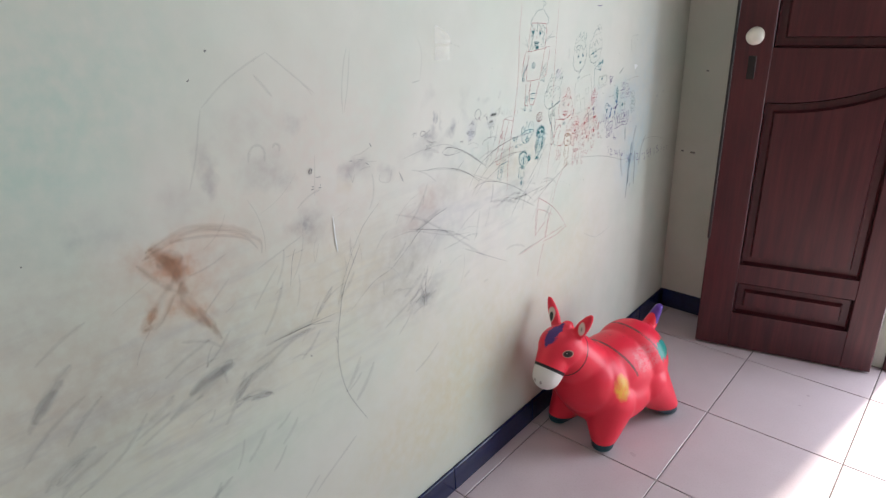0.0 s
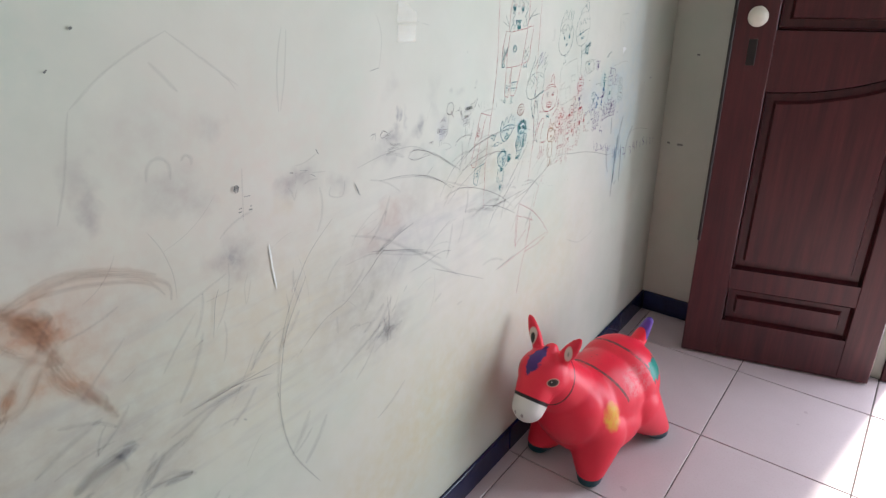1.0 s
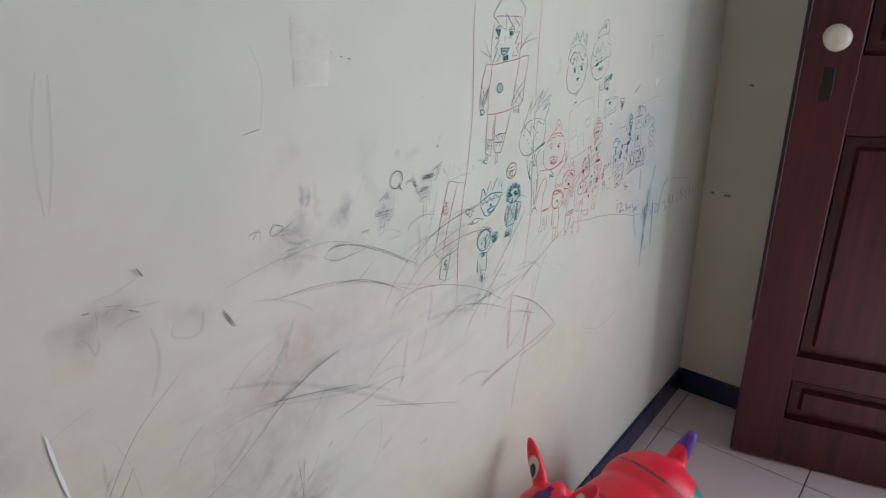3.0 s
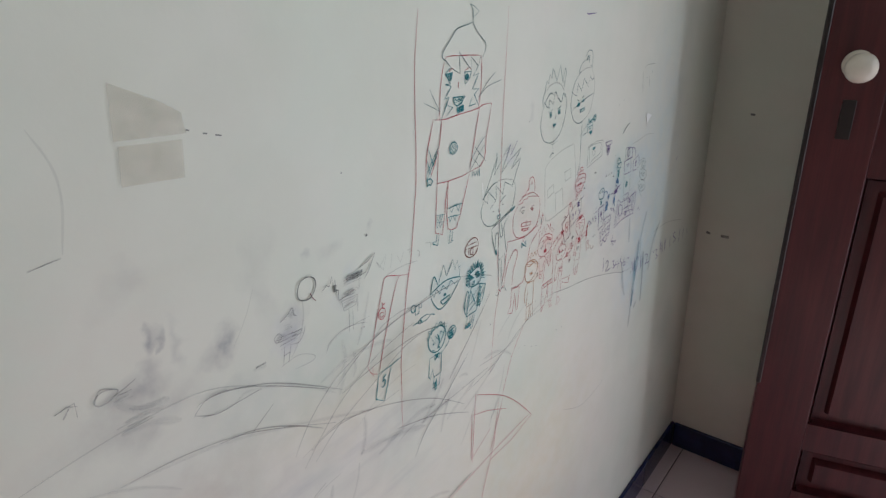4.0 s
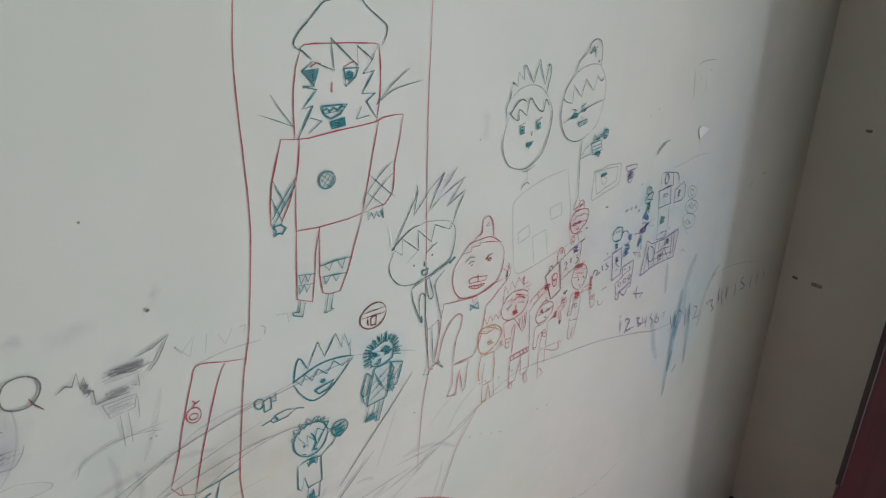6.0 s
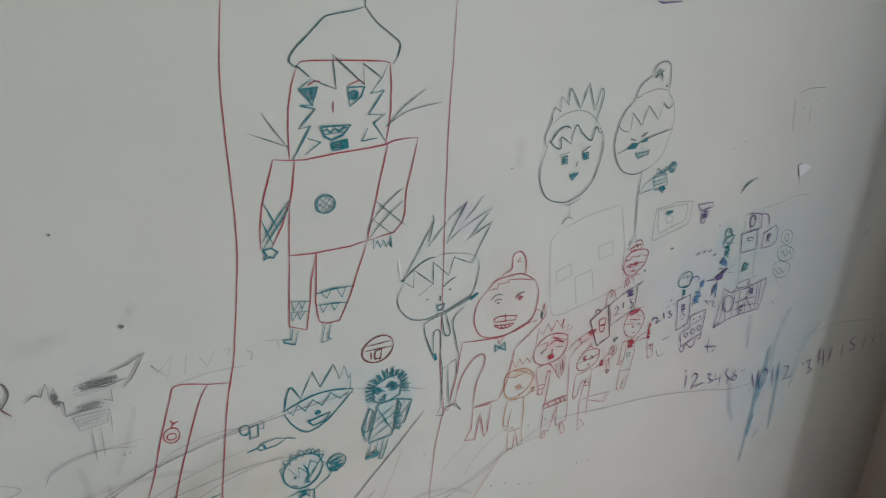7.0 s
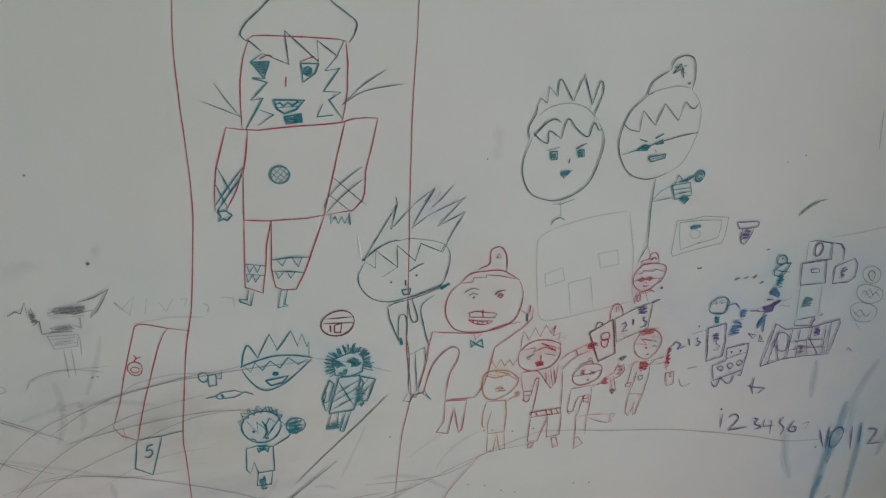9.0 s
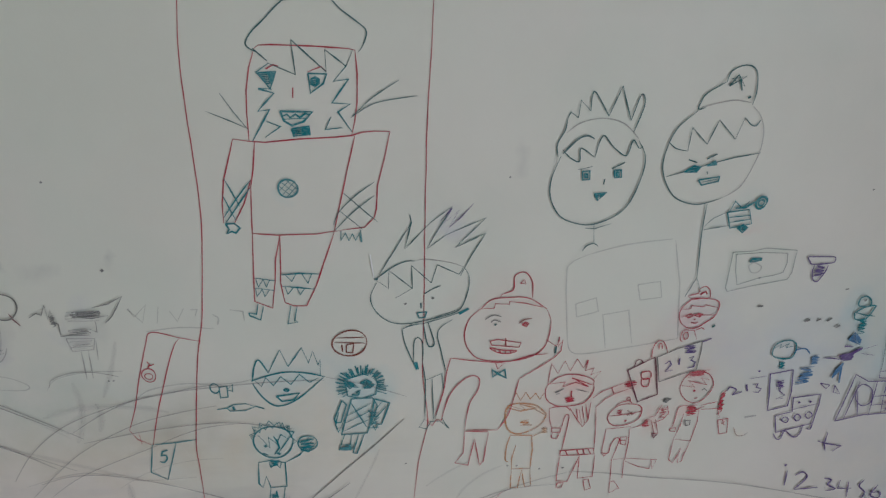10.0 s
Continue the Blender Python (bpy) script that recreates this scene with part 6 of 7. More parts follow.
d.ring("pale", 1.2, (2188.9, 999.2), (2198.4, 1003.0), (2211.1, 995.6), (2212.6, 983.7), (2202.5, 981.5), (2191.5, 989.6))
d.ring("green", 1.1, (2196.6, 993.3), (2199.9, 997.4), (2205.9, 991.8), (2203.5, 984.5))
d.ring("pale", 1.2, (2187.5, 977.8), (2200.1, 980.4), (2220.8, 970.6), (2222.4, 958.4), (2206.9, 955.6), (2190.6, 966.4))
d.curve("pale", 1.2, (2193.9, 967.4), (2197.7, 973.0), (2207.5, 963.4), (2213.2, 968.8), (2220.7, 961.1))
d.ring("pale", 1.2, (2185.9, 956.9), (2201.7, 958.1), (2221.2, 946.6), (2217.7, 932.6), (2199.0, 934.5), (2186.9, 946.4))
d.curve("pale", 1.1, (2193.0, 943.7), (2198.7, 949.0), (2208.6, 939.2), (2214.4, 944.6))
d.line("green", 1.3, (2198.0, 965.0), (2204.0, 975.0), (2210.0, 966.0), (2216.0, 973.0))
d.line("green", 1.3, (2188.0, 951.0), (2200.0, 939.0), (2207.0, 944.0))
d.line("green", 1.3, (2196.0, 933.0), (2206.0, 922.0))
d.curve("faint", 1.3, (2136.0, 1044.0), (2170.0, 1045.0), (2203.0, 1048.0), (2240.0, 1044.0))
d.line("faint", 1.3, (2195.0, 1096.0), (2204.0, 1062.0))
d.line("violet", 1.0, (2193.0, 896.0), (2197.0, 900.0), (2205.0, 892.0))
d.line("pale", 1.2, (2160.7, 1173.8), (2167.3, 1134.4))
d.line("pale", 1.2, (2193.5, 1160.8), (2196.3, 1140.8))
d.dot("green", 1.8, 2181.9, 1160.1)
d.dot("green", 1.8, 2204, 1168.1)
d.dot("black", 1.6, 2065.2, 1129.8)
d.dot("black", 1.6, 2083.9, 1135.1)
d.curve("pale", 1.0, (2167.9, 1179.3), (2184.6, 1182.7), (2217.2, 1180.9))

d = Drawing("number_row", "row of purple pen numbers above a ground line")
d.curve("grey", 1.5, (1825.3, 855.9), (1864, 849.7), (1904.5, 840.7), (1991.2, 824.1), (2088.7, 795.3), (2142.3, 776.5), (2196.3, 768.2))
d.curve("grey", 1.2, (1638.6, 825.2), (1718.1, 819.9), (1774.4, 842.8), (1825.3, 855.9))
d.line("violet", 1.7, (2047, 835.5), (2046.9, 815.4))
d.dot("violet", 2.4, 2043.9, 842.5)
d.curve("violet", 1.7, (2055.9, 827.7), (2063.5, 831.5), (2068.8, 823.8), (2058.3, 809.2))
d.line("violet", 1.7, (2058.3, 809.2), (2083.9, 809.4))
d.curve("violet", 1.5, (2087.4, 820.8), (2095.6, 818.4), (2093, 812), (2102.1, 805.6), (2092.7, 804))
d.line("violet", 1.6, (2105.5, 817.2), (2105, 805.6), (2119.9, 804.7))
d.line("violet", 1.6, (2115.1, 813.4), (2116.5, 792.9))
d.curve("violet", 1.5, (2131.6, 814.8), (2127.4, 807), (2135.5, 797.2), (2131.7, 787.3))
d.curve("violet", 1.5, (2147.5, 806.4), (2142.5, 793.2), (2151.7, 788.6), (2152, 795.9), (2143.8, 796.5))
d.line("violet", 1.4, (2159.4, 799.2), (2169.5, 799.9), (2165.7, 789.9))
d.dot("black", 3.0, 2188.4, 757.2)
d.line("violet", 1.8, (2187.7, 785), (2199.8, 754.6))
d.line("violet", 1.8, (2202.2, 786.3), (2204.4, 753.1))
d.oval("violet", 1.8, 2215.9, 766.9, 8.6, 15.3, -8)
d.line("violet", 1.5, (2236.2, 780), (2242.1, 743.1))
d.line("violet", 1.7, (2250, 777.8), (2253.7, 745.4))
d.curve("violet", 1.7, (2260.9, 770.7), (2275.7, 766.2), (2274.6, 754.8), (2266, 745.5))
d.line("violet", 1.7, (2266, 745.5), (2291.7, 743.6))
d.line("violet", 1.6, (2309.3, 761.1), (2314.9, 754.5))
d.curve("violet", 1.7, (2317.4, 757.8), (2331.5, 757.6), (2330.6, 745.8), (2340.8, 736.6), (2327.8, 732.4))
d.line("violet", 1.7, (2350.7, 763.9), (2353.4, 749.1), (2369.9, 750.3))
d.line("violet", 1.8, (2361, 768.9), (2371.5, 731.4))
d.line("violet", 1.7, (2378.2, 768), (2384, 738))
d.line("violet", 2.0, (2350.7, 773.8), (2355, 743.2))
d.line("violet", 2.0, (2385.1, 764.5), (2384.3, 736.5))
d.line("violet", 1.8, (2414.7, 759.5), (2419.2, 730.4))
d.curve("violet", 1.8, (2447.5, 762.4), (2434.7, 757.1), (2455.2, 739.4), (2436.6, 736.3))
d.line("violet", 2.0, (2479.7, 755.8), (2480.3, 724.8))
d.line("violet", 2.0, (2507.1, 751.1), (2508.8, 724.5))
d.line("violet", 1.6, (2533.3, 744.3), (2538.1, 724.2))
d.curve("faint", 1.6, (2293.4, 810.3), (2380.9, 807.9), (2485.9, 781.3))
d.line("violet", 2.2, (2404.2, 958.2), (2392.6, 952.5))
d.line("violet", 2.0, (2439.3, 963.6), (2453.6, 963.5))

d = Drawing("fan_shape_drawing", "red pen drawing of a wedge with crossing lines")
d.curve("red", 1.3, (1627.8, 781.3), (1697.8, 738), (1748.7, 691), (1789.4, 642.4))
d.line("red", 1.2, (1789.4, 642.4), (1727.5, 630.8), (1653.8, 633.9))
d.line("red", 1.2, (1627.8, 781.3), (1615.6, 664))
d.line("red", 1.1, (1700.6, 733.1), (1663.4, 648.5))
d.curve("red", 1.0, (1620.7, 747.2), (1657.9, 733.7), (1709.1, 705.4))
d.curve("red", 1.2, (1784.4, 648.2), (1714.6, 646.3), (1660, 643.6), (1594.3, 638.5), (1530.8, 633.3))
d.line("red", 1.1, (1688.2, 737.4), (1674.2, 657.7), (1642, 582.6), (1627.7, 525.3))
d.line("red", 1.1, (1617.5, 753), (1613.1, 669.6), (1665.4, 695.3))
d.line("black", 1.5, (1528.9, 636.9), (1614.2, 644.9))
d.line("black", 1.2, (1639.1, 555.4), (1627.5, 529.8))

d = Drawing("scrawl_drawing", "black pen scrawl of loops and strokes")
d.ring("black", 1.5, (1341.6, 1074.0), (1346.8, 1082.8), (1355.9, 1084.5), (1363.4, 1079.9), (1364.3, 1071.0), (1357.9, 1062.7), (1350.2, 1061.4), (1342.5, 1065.6))
d.line("wine", 1.4, (1356.3, 1066.9), (1358.4, 1061.0), (1362.3, 1055.2))
d.line("black", 1.5, (1371.1, 1062.0), (1377.7, 1065.8), (1381.2, 1063.5), (1386.0, 1072.6), (1385.3, 1059.4), (1389.4, 1067.6), (1389.3, 1052.9))
d.scribble("black", 1.4, 1388.9, 1057.6, 2.7, 4.8, 5)
d.line("black", 1.8, (1389.8, 1055.1), (1392.4, 1054.6), (1391.7, 1043.3))
d.line("black", 1.8, (1391.2, 1042.8), (1400.1, 1043.4), (1414.4, 1042.4))
d.scribble("faint", 1.4, 1407.6, 1046.0, 9.0, 2.3, 6)
d.scribble("faint", 1.5, 1416.5, 1062.2, 12.6, 2.7, 8)
d.scribble("ghost", 1.2, 1413.3, 1059.9, 15.3, 4.9, 6)
d.line("black", 1.5, (1403.5, 1061.7), (1419.3, 1057.7), (1433.8, 1059.6))
d.line("black", 1.5, (1423.3, 1067.8), (1435.8, 1070.1), (1448.7, 1076.3), (1442.1, 1066.1), (1436.3, 1058.0), (1430.1, 1052.8))
d.line("black", 1.2, (1416.4, 1047.9), (1421.4, 1044.6), (1422.5, 1054.8))
d.loop("grey", 1.2, (1394.8, 1040.4), (1417.9, 1038.8), (1414.3, 1028.3), (1396.7, 1027.7))
d.scribble("ghost", 1.2, 1405.9, 1033.5, 9.1, 4.5, 6)
d.line("grey", 1.3, (1403.6, 1026.9), (1401.3, 999.5))
d.line("grey", 1.3, (1409.3, 1026.9), (1406.7, 1000.2))
d.curve("grey", 1.1, (1368.0, 993.2), (1372.7, 1001.4), (1389.9, 1006.8), (1408.8, 1005.9), (1428.1, 999.9))
d.dot("grey", 2.0, 1419.0, 996.3)
d.dot("grey", 2.0, 1422.9, 996.1)

d = Drawing("faint_letter_marks", "faint grey pencil letters and loops")
d.loop("faint", 1.6, (1450.3, 1064.1), (1454.1, 1056.6), (1465.6, 1067.1), (1459.7, 1050.8))
d.line("faint", 1.6, (1475.4, 1064.7), (1471.4, 1049.4))
d.line("faint", 1.6, (1483.5, 1059.9), (1487.9, 1050), (1495.1, 1061.4))
d.line("faint", 1.6, (1500.4, 1060), (1506, 1059.8), (1503.2, 1053.8))
d.curve("faint", 1.6, (1517.4, 1054.2), (1521.6, 1050.3), (1519.8, 1044))
d.line("faint", 1.6, (1532.2, 1057.7), (1542.5, 1055.2), (1542.4, 1046.2))

d = Drawing("pencil_arcs", "long faint pencil arcs sweeping over the wall")
d.curve("grey", 1.5, (1216.9, 1006.8), (1229.7, 1015.5), (1249.4, 1013.3), (1290.5, 997.8), (1330.5, 973.7), (1382, 936.9))
d.curve("grey", 1.4, (1216.9, 1006.8), (1236.5, 996.5), (1259.8, 995.8), (1284.8, 995.5))
d.curve("grey", 1.6, (1234, 964.7), (1271.5, 955.7), (1311.5, 933.7), (1350.1, 905.3))
d.line("grey", 1.4, (1294.9, 971.5), (1264.8, 953.2))
d.curve("grey", 1.5, (1331.1, 888.2), (1361.9, 895.2), (1404.1, 890.7), (1465.6, 868), (1536.7, 830.7), (1598.5, 783.5))
d.curve("black", 1.4, (1489.9, 763.1), (1513.8, 791.9), (1556.5, 820.3), (1612.9, 862.8))
d.curve("grey", 1.5, (1372.7, 943), (1414.4, 966.9), (1461.2, 979.4), (1547.5, 983.6), (1601.5, 982))
d.curve("grey", 1.4, (1381.2, 931.8), (1441, 940.7), (1507.9, 943.6), (1568.3, 931.2))
d.curve("grey", 1.2, (1610.6, 799), (1684.5, 810.8), (1759.3, 837.7), (1811.4, 841.4))
d.curve("grey", 1.2, (1510.6, 811.9), (1577.4, 811.2), (1659, 811.4))
d.curve("grey", 1.3, (1461.6, 829.9), (1534.8, 803.8), (1609.3, 761.9))
d.curve("faint", 1.4, (1908.5, 576.8), (1983.2, 540.5), (2049.7, 538.8), (2083.7, 545.6))
d.line("red", 0.9, (1697.8, 738), (1724.9, 797.4), (1759.3, 837.7))
d.dot("black", 1.8, 1746, 800.4)
d.dot("black", 1.8, 1765, 795)
d.dot("black", 1.8, 1783.4, 783.8)
d.dot("black", 1.8, 1799.2, 777.3)
d.curve("grey", 1.2, (1310, 894.6), (1334.2, 925.3), (1371.9, 953.6), (1425.5, 972.2), (1466.1, 979.5), (1491.4, 983.9), (1526, 985.8), (1538.5, 987.7))
d.curve("grey", 1.1, (1318.6, 871.7), (1353.2, 903.8), (1384.6, 927), (1429.7, 948.3), (1471.6, 958.3), (1504.7, 962.8))
d.curve("grey", 1.1, (1333.6, 870.2), (1371.3, 895.3), (1441.6, 923), (1471.9, 935), (1498.2, 940.9), (1533.6, 941.5))
d.curve("grey", 1.0, (1602.2, 985.3), (1638.4, 973.3), (1672.7, 958.1))
d.curve("faint", 1.3, (1317.9, 887), (1372.2, 898.5), (1420.3, 885), (1472.1, 883.9))
d.curve("faint", 1.2, (1365.2, 990.5), (1375.4, 1001.4), (1400.4, 1006.3), (1433.4, 1005.3))
d.curve("faint", 1.3, (1460.7, 1042.4), (1489, 1044.1), (1516.4, 1040.9))
d.curve("grey", 1.2, (866, 758.1), (899.5, 829.8), (950.7, 903.7), (1012.2, 950.9))
d.curve("black", 1.6, (1111.9, 845.5), (1148.2, 852.9), (1181.1, 863.2), (1224.1, 870))
d.curve("grey", 1.4, (1087.7, 813.1), (1110.2, 833.4), (1147.9, 851.2))
d.line("grey", 1.4, (1144.7, 744.8), (1125.2, 644.9))
d.line("black", 2.2, (1072.8, 998.2), (1081.4, 973.7))
d.curve("grey", 1.4, (1089.8, 858), (1166.6, 832.3), (1249.4, 800.4))
d.curve("grey", 1.4, (1204, 767.3), (1252.6, 767.3), (1305, 772.5), (1343.1, 762.4))
d.line("grey", 1.4, (1276.5, 745.9), (1357.2, 700.2), (1467.8, 638))
d.curve("grey", 1.2, (899.1, 730.6), (969.8, 771.6), (1032.2, 785.6), (1126.5, 843.4))
d.curve("grey", 1.2, (1145.9, 981.8), (1204.9, 974.7), (1269.3, 954.5), (1367.3, 901.9))
d.curve("faint", 1.6, (1081.1, 1022.5), (1152.5, 1029.3), (1231.6, 1025), (1296.2, 992.3))
d.curve("grey", 1.2, (1254.6, 789.5), (1301.5, 816.7), (1343, 834.7))
d.curve("ghostc", 2.4, (646.4, 1209.3), (693.2, 1242.5), (739.7, 1265.1), (779.5, 1280.2))
d.curve("ghostc", 2.2, (779.5, 1280.2), (812, 1251.4), (870.6, 1198.8))
d.curve("ghostc", 3.2, (749.7, 1247.4), (763.8, 1228.4), (780.3, 1206.1))
d.curve("ghostc", 3.6, (713.4, 1104.9), (718.1, 1121.5), (727.6, 1129.4), (739, 1128.7), (747.6, 1118.1), (745.6, 1098.6))
d.curve("ghostc", 3.4, (764.8, 1118.9), (771.9, 1124.8), (779.8, 1118.9), (778.6, 1109.8))
d.curve("ghostc", 2.4, (600, 1084.3), (620.8, 1133.2), (636.1, 1182.6), (644.7, 1207.7))
d.dot("black", 4.0, 671.1, 1294.2)
d.dot("black", 2.8, 632.7, 1252.9)
d.dot("black", 3.0, 843.2, 1058.4)
d.dot("black", 2.2, 841.9, 1026.4)
d.dot("black", 1.8, 859.7, 1025.1)
d.line("black", 1.6, (1076.1, 992.9), (1083.6, 972.7))
d.dot("black", 2.8, 782, 677.3)
d.line("black", 1.4, (958.8, 1053.1), (973.2, 1048.2))
d.line("black", 1.2, (978.1, 1041.1), (986.8, 1034.8))
d.dot("black", 2.0, 1191.2, 735.8)
d.curve("grey", 1.6, (860.8, 744.4), (837.4, 744.4), (761.7, 748.3), (702.5, 749))
d.curve("grey", 1.4, (846.5, 729.9), (782.3, 746.4), (730.9, 746.3))
d.line("grey", 1.2, (1133.3, 742.7), (1134, 639.9))
d.curve("grey", 2.0, (942.4, 871.9), (887.4, 791.1), (866.5, 731))
d.curve("pencilc", 3.2, (874.5, 754.8), (855.1, 683.6), (850.7, 618.6), (860.6, 549.1), (883.5, 492.3), (911.8, 436.5))
d.line("black", 2.0, (851.3, 689.7), (852.1, 673.8))
d.dot("black", 2.6, 343.1, 1044.4)
d.dot("black", 2.2, 634.5, 1254.4)
d.dot("black", 2.6, 783.9, 674.7)
d.dot("black", 2.2, 1421.3, 89.2)
d.curve("ghost", 2.4, (956.8, 1267.9), (945.5, 1236.5), (936.6, 1196.1), (932, 1150.1))
d.line("ghost", 2.4, (965, 1264.5), (949.7, 1193.6), (935.8, 1152))
d.curve("ghost", 1.4, (843.6, 1219.9), (857.2, 1207.7), (865.1, 1194.2))
d.curve("grey", 1.4, (758.7, 847.3), (771.4, 897.9), (781.3, 919.2))
d.curve("ghost", 1.6, (835.9, 926), (824.7, 904.2), (822.9, 875.6), (837.6, 910.5))
d.fill("grey", (834.6, 1056), (837, 1062.5), (841.4, 1063), (844, 1058.8), (841.5, 1052), (837, 1051.6))
d.line("ghost", 2.0, (854, 1085.2), (847, 1040), (842.1, 1007.6))
d.line("black", 1.6, (838.3, 1026.6), (841.8, 1026.2))
d.dot("black", 2.0, 858.8, 1025.2)
d.curve("ghost", 1.6, (1153.7, 1270.1), (1162.3, 1245.9), (1163.1, 1222.2), (1154, 1183.9))
d.line("grey", 1.2, (1130.4, 1179.6), (1152.5, 1182.3))
d.ring("grey", 1.4, (1145.1, 1066.4), (1152.7, 1071.1), (1163.3, 1066.9), (1157.6, 1061.4), (1147.5, 1060.7))
d.line("grey", 1.6, (1156.5, 1062.5), (1167.2, 1064.6), (1178.6, 1068.6))
d.line("grey", 2.2, (1282.8, 1020.3), (1294.4, 1020.2))
d.curve("ghostc", 2.2, (1219.9, 1014.4), (1235.4, 1016.9), (1250.1, 1015.4))
d.curve("ghostc", 2.0, (1222.7, 1001.7), (1253.5, 996.5), (1272.8, 1000.7), (1322.6, 977.9), (1372.2, 938.6))
d.line("grey", 1.2, (1321.4, 1052.9), (1336.0, 1058.5))
d.line("grey", 1.4, (1130.6, 1180.3), (1141.3, 1181.1), (1152.3, 1181.6))
d.line("grey", 1.4, (1117.9, 1070.8), (1132.6, 1073.1), (1131.7, 1060.4))
d.curve("ghostc", 2.4, (1167.2, 1046.2), (1183.0, 1039.7), (1196.9, 1040.2))
d.curve("ghostc", 2.4, (1160.3, 1036.4), (1176.4, 1036.0), (1192.2, 1030.6))
d.curve("greyc", 1.6, (954.0, 1045.6), (963.2, 1048.5), (971.4, 1046.5))
d.curve("greyc", 1.6, (961.1, 1028.9), (975.6, 1031.6), (990.8, 1029.5))
d.curve("greyc", 1.4, (981.9, 1042.5), (995.7, 1039.8), (1009.9, 1037.1))
d.line("grey", 2.4, (937.1, 1054.3), (943.8, 1052.9))
d.curve("ghostc", 2.2, (1017.8, 1008.8), (1013.2, 993.5), (1040.6, 984.6), (1050.2, 1010.0))
d.curve("ghostc", 2.0, (929.5, 1032.4), (935.5, 1023.3), (939.4, 1009.6), (946.7, 1025.0))
d.curve("ghostc", 1.8, (949.7, 1062.7), (969.0, 1063.1), (996.1, 1071.4))
d.line("black", 2.0, (993.9, 1078.7), (998.3, 1069.4))
d.line("grey", 2.0, (849.5, 1042.2), (860.9, 1041.1))
d.line("black", 2.4, (854.3, 1020.4), (860.2, 1019.9))
d.line("black", 2.0, (836.1, 1021.5), (841.9, 1021.7))
d.line("black", 2.2, (1182.8, 732.4), (1191.8, 741.3))
d.curve("ghostc", 2.6, (1134.7, 984.4), (1194.1, 973.9), (1254.5, 958.2), (1345.3, 919.9), (1424.3, 884.3))
d.curve("ghostc", 2.6, (1030.8, 854.5), (1098.9, 850.4), (1162.6, 824.8), (1235.2, 795.7), (1307.0, 778.8))

d = Drawing("small_tree_drawing", "faint grey pencil drawing of bushes and posts")
d.curve("grey", 1.8, (1317.0, 1052.1), (1325.8, 1056.0), (1333.0, 1060.7), (1333.7, 1053.3), (1337.3, 1050.4))
d.scribble("ghost", 1.0, 1330.4, 1054.0, 3.7, 4.2, 5)
d.scribble("ghost", 0.9, 1325.7, 1042.5, 5.0, 3.8, 5)
d.ring("grey", 1.1, (1308.2, 1038.7), (1313.3, 1041.6), (1316.6, 1037.5), (1312.8, 1033.1), (1308.7, 1034.0))
d.scribble("ghost", 1.0, 1315.2, 1035.5, 6.6, 3.3, 6)
d.scribble("ghost", 1.0, 1334.2, 1032.8, 7.6, 3.8, 6)
d.curve("grey", 1.2, (1325.2, 1023.6), (1334.5, 1021.6), (1341.4, 1027.8), (1345.0, 1035.2))
d.scribble("ghost", 1.2, 1323.7, 1031.5, 12.6, 6.5, 7)
d.line("grey", 1.4, (1317.5, 1024.6), (1313.4, 1005.5))
d.line("grey", 1.4, (1325.3, 1024.1), (1319.9, 1006.4))
d.line("grey", 1.2, (1315.2, 1015.7), (1323.3, 1016.3))
d.curve("faint", 1.2, (1310.7, 1005.5), (1332.4, 1007.8), (1350.6, 998.4), (1348.3, 992.7), (1326.8, 994.6))
d.line("grey", 1.2, (1418.1, 1036.7), (1415.6, 1018))
d.curve("faint", 1.4, (1433.2, 971.4), (1450.1, 983.9), (1483.8, 988.2), (1512.3, 982.5))
d.line("grey", 1.6, (1118.8, 1070.1), (1127.2, 1072.4), (1134.3, 1069))
d.line("grey", 1.4, (1123, 1063.9), (1128.7, 1070.4))
d.curve("grey", 1.6, (1145.3, 1063.7), (1151.7, 1072.7), (1163.3, 1066.9))
d.scribble("ghost", 0.8, 1170.6, 1031.3, 14.8, 4.9, 8)
d.scribble("ghost", 0.8, 1165.8, 1059, 9.2, 4.9, 6)
d.curve("grey", 1.2, (1222.8, 1015.5), (1250.9, 1013.7), (1297.1, 991.5), (1371.2, 943.6))

d = Drawing("white_scratch", "thin white scratch in the wall paint")
d.line("white", 2.8, (880.1, 953.7), (880.4, 914.5), (882.2, 875.1))
d.line("white", 1.2, (1651.9, 1100.4), (1653.3, 1078.8))

d = Drawing("brown_crayon_scribble", "rust brown crayon scribble of arcs and crossing strokes")
d.curve("rustc", 3.5, (500.3, 995.7), (540.1, 1007.9), (600.5, 1014.5), (670.2, 987.5), (709.3, 960.2), (709.4, 934.4))
d.curve("rustc", 3, (549.9, 1009.4), (608.1, 1001.8), (679.4, 975.8), (703, 945.7))
d.curve("rustc", 16, (505.9, 1000.5), (531.5, 991.2), (555.8, 956.8))
d.curve("rustc", 14, (538, 998.8), (553, 957.8), (554.2, 931.3))
d.curve("rustc", 9, (551.6, 937.6), (563.5, 889.9), (597, 818.3))
d.curve("rustc", 7, (550.5, 932.8), (548.4, 891.1), (586.5, 837.1))
d.curve("rustc", 8, (503.6, 910.7), (474.2, 877.1))
d.curve("rustc", 6, (569, 962.1), (522.1, 928.8), (485.9, 887.3))
d.curve("rustc", 5, (490.3, 991.6), (517.7, 951.2), (549.1, 917.5))
d.curve("rustc", 8, (514.9, 1011.8), (541.6, 972.4), (558.4, 913.7))
d.curve("rustc", 10, (519.7, 980.6), (543.3, 979.8), (565.3, 981.9))
d.curve("rustc", 6, (572, 880.7), (587.8, 843.4), (602.1, 804.1))
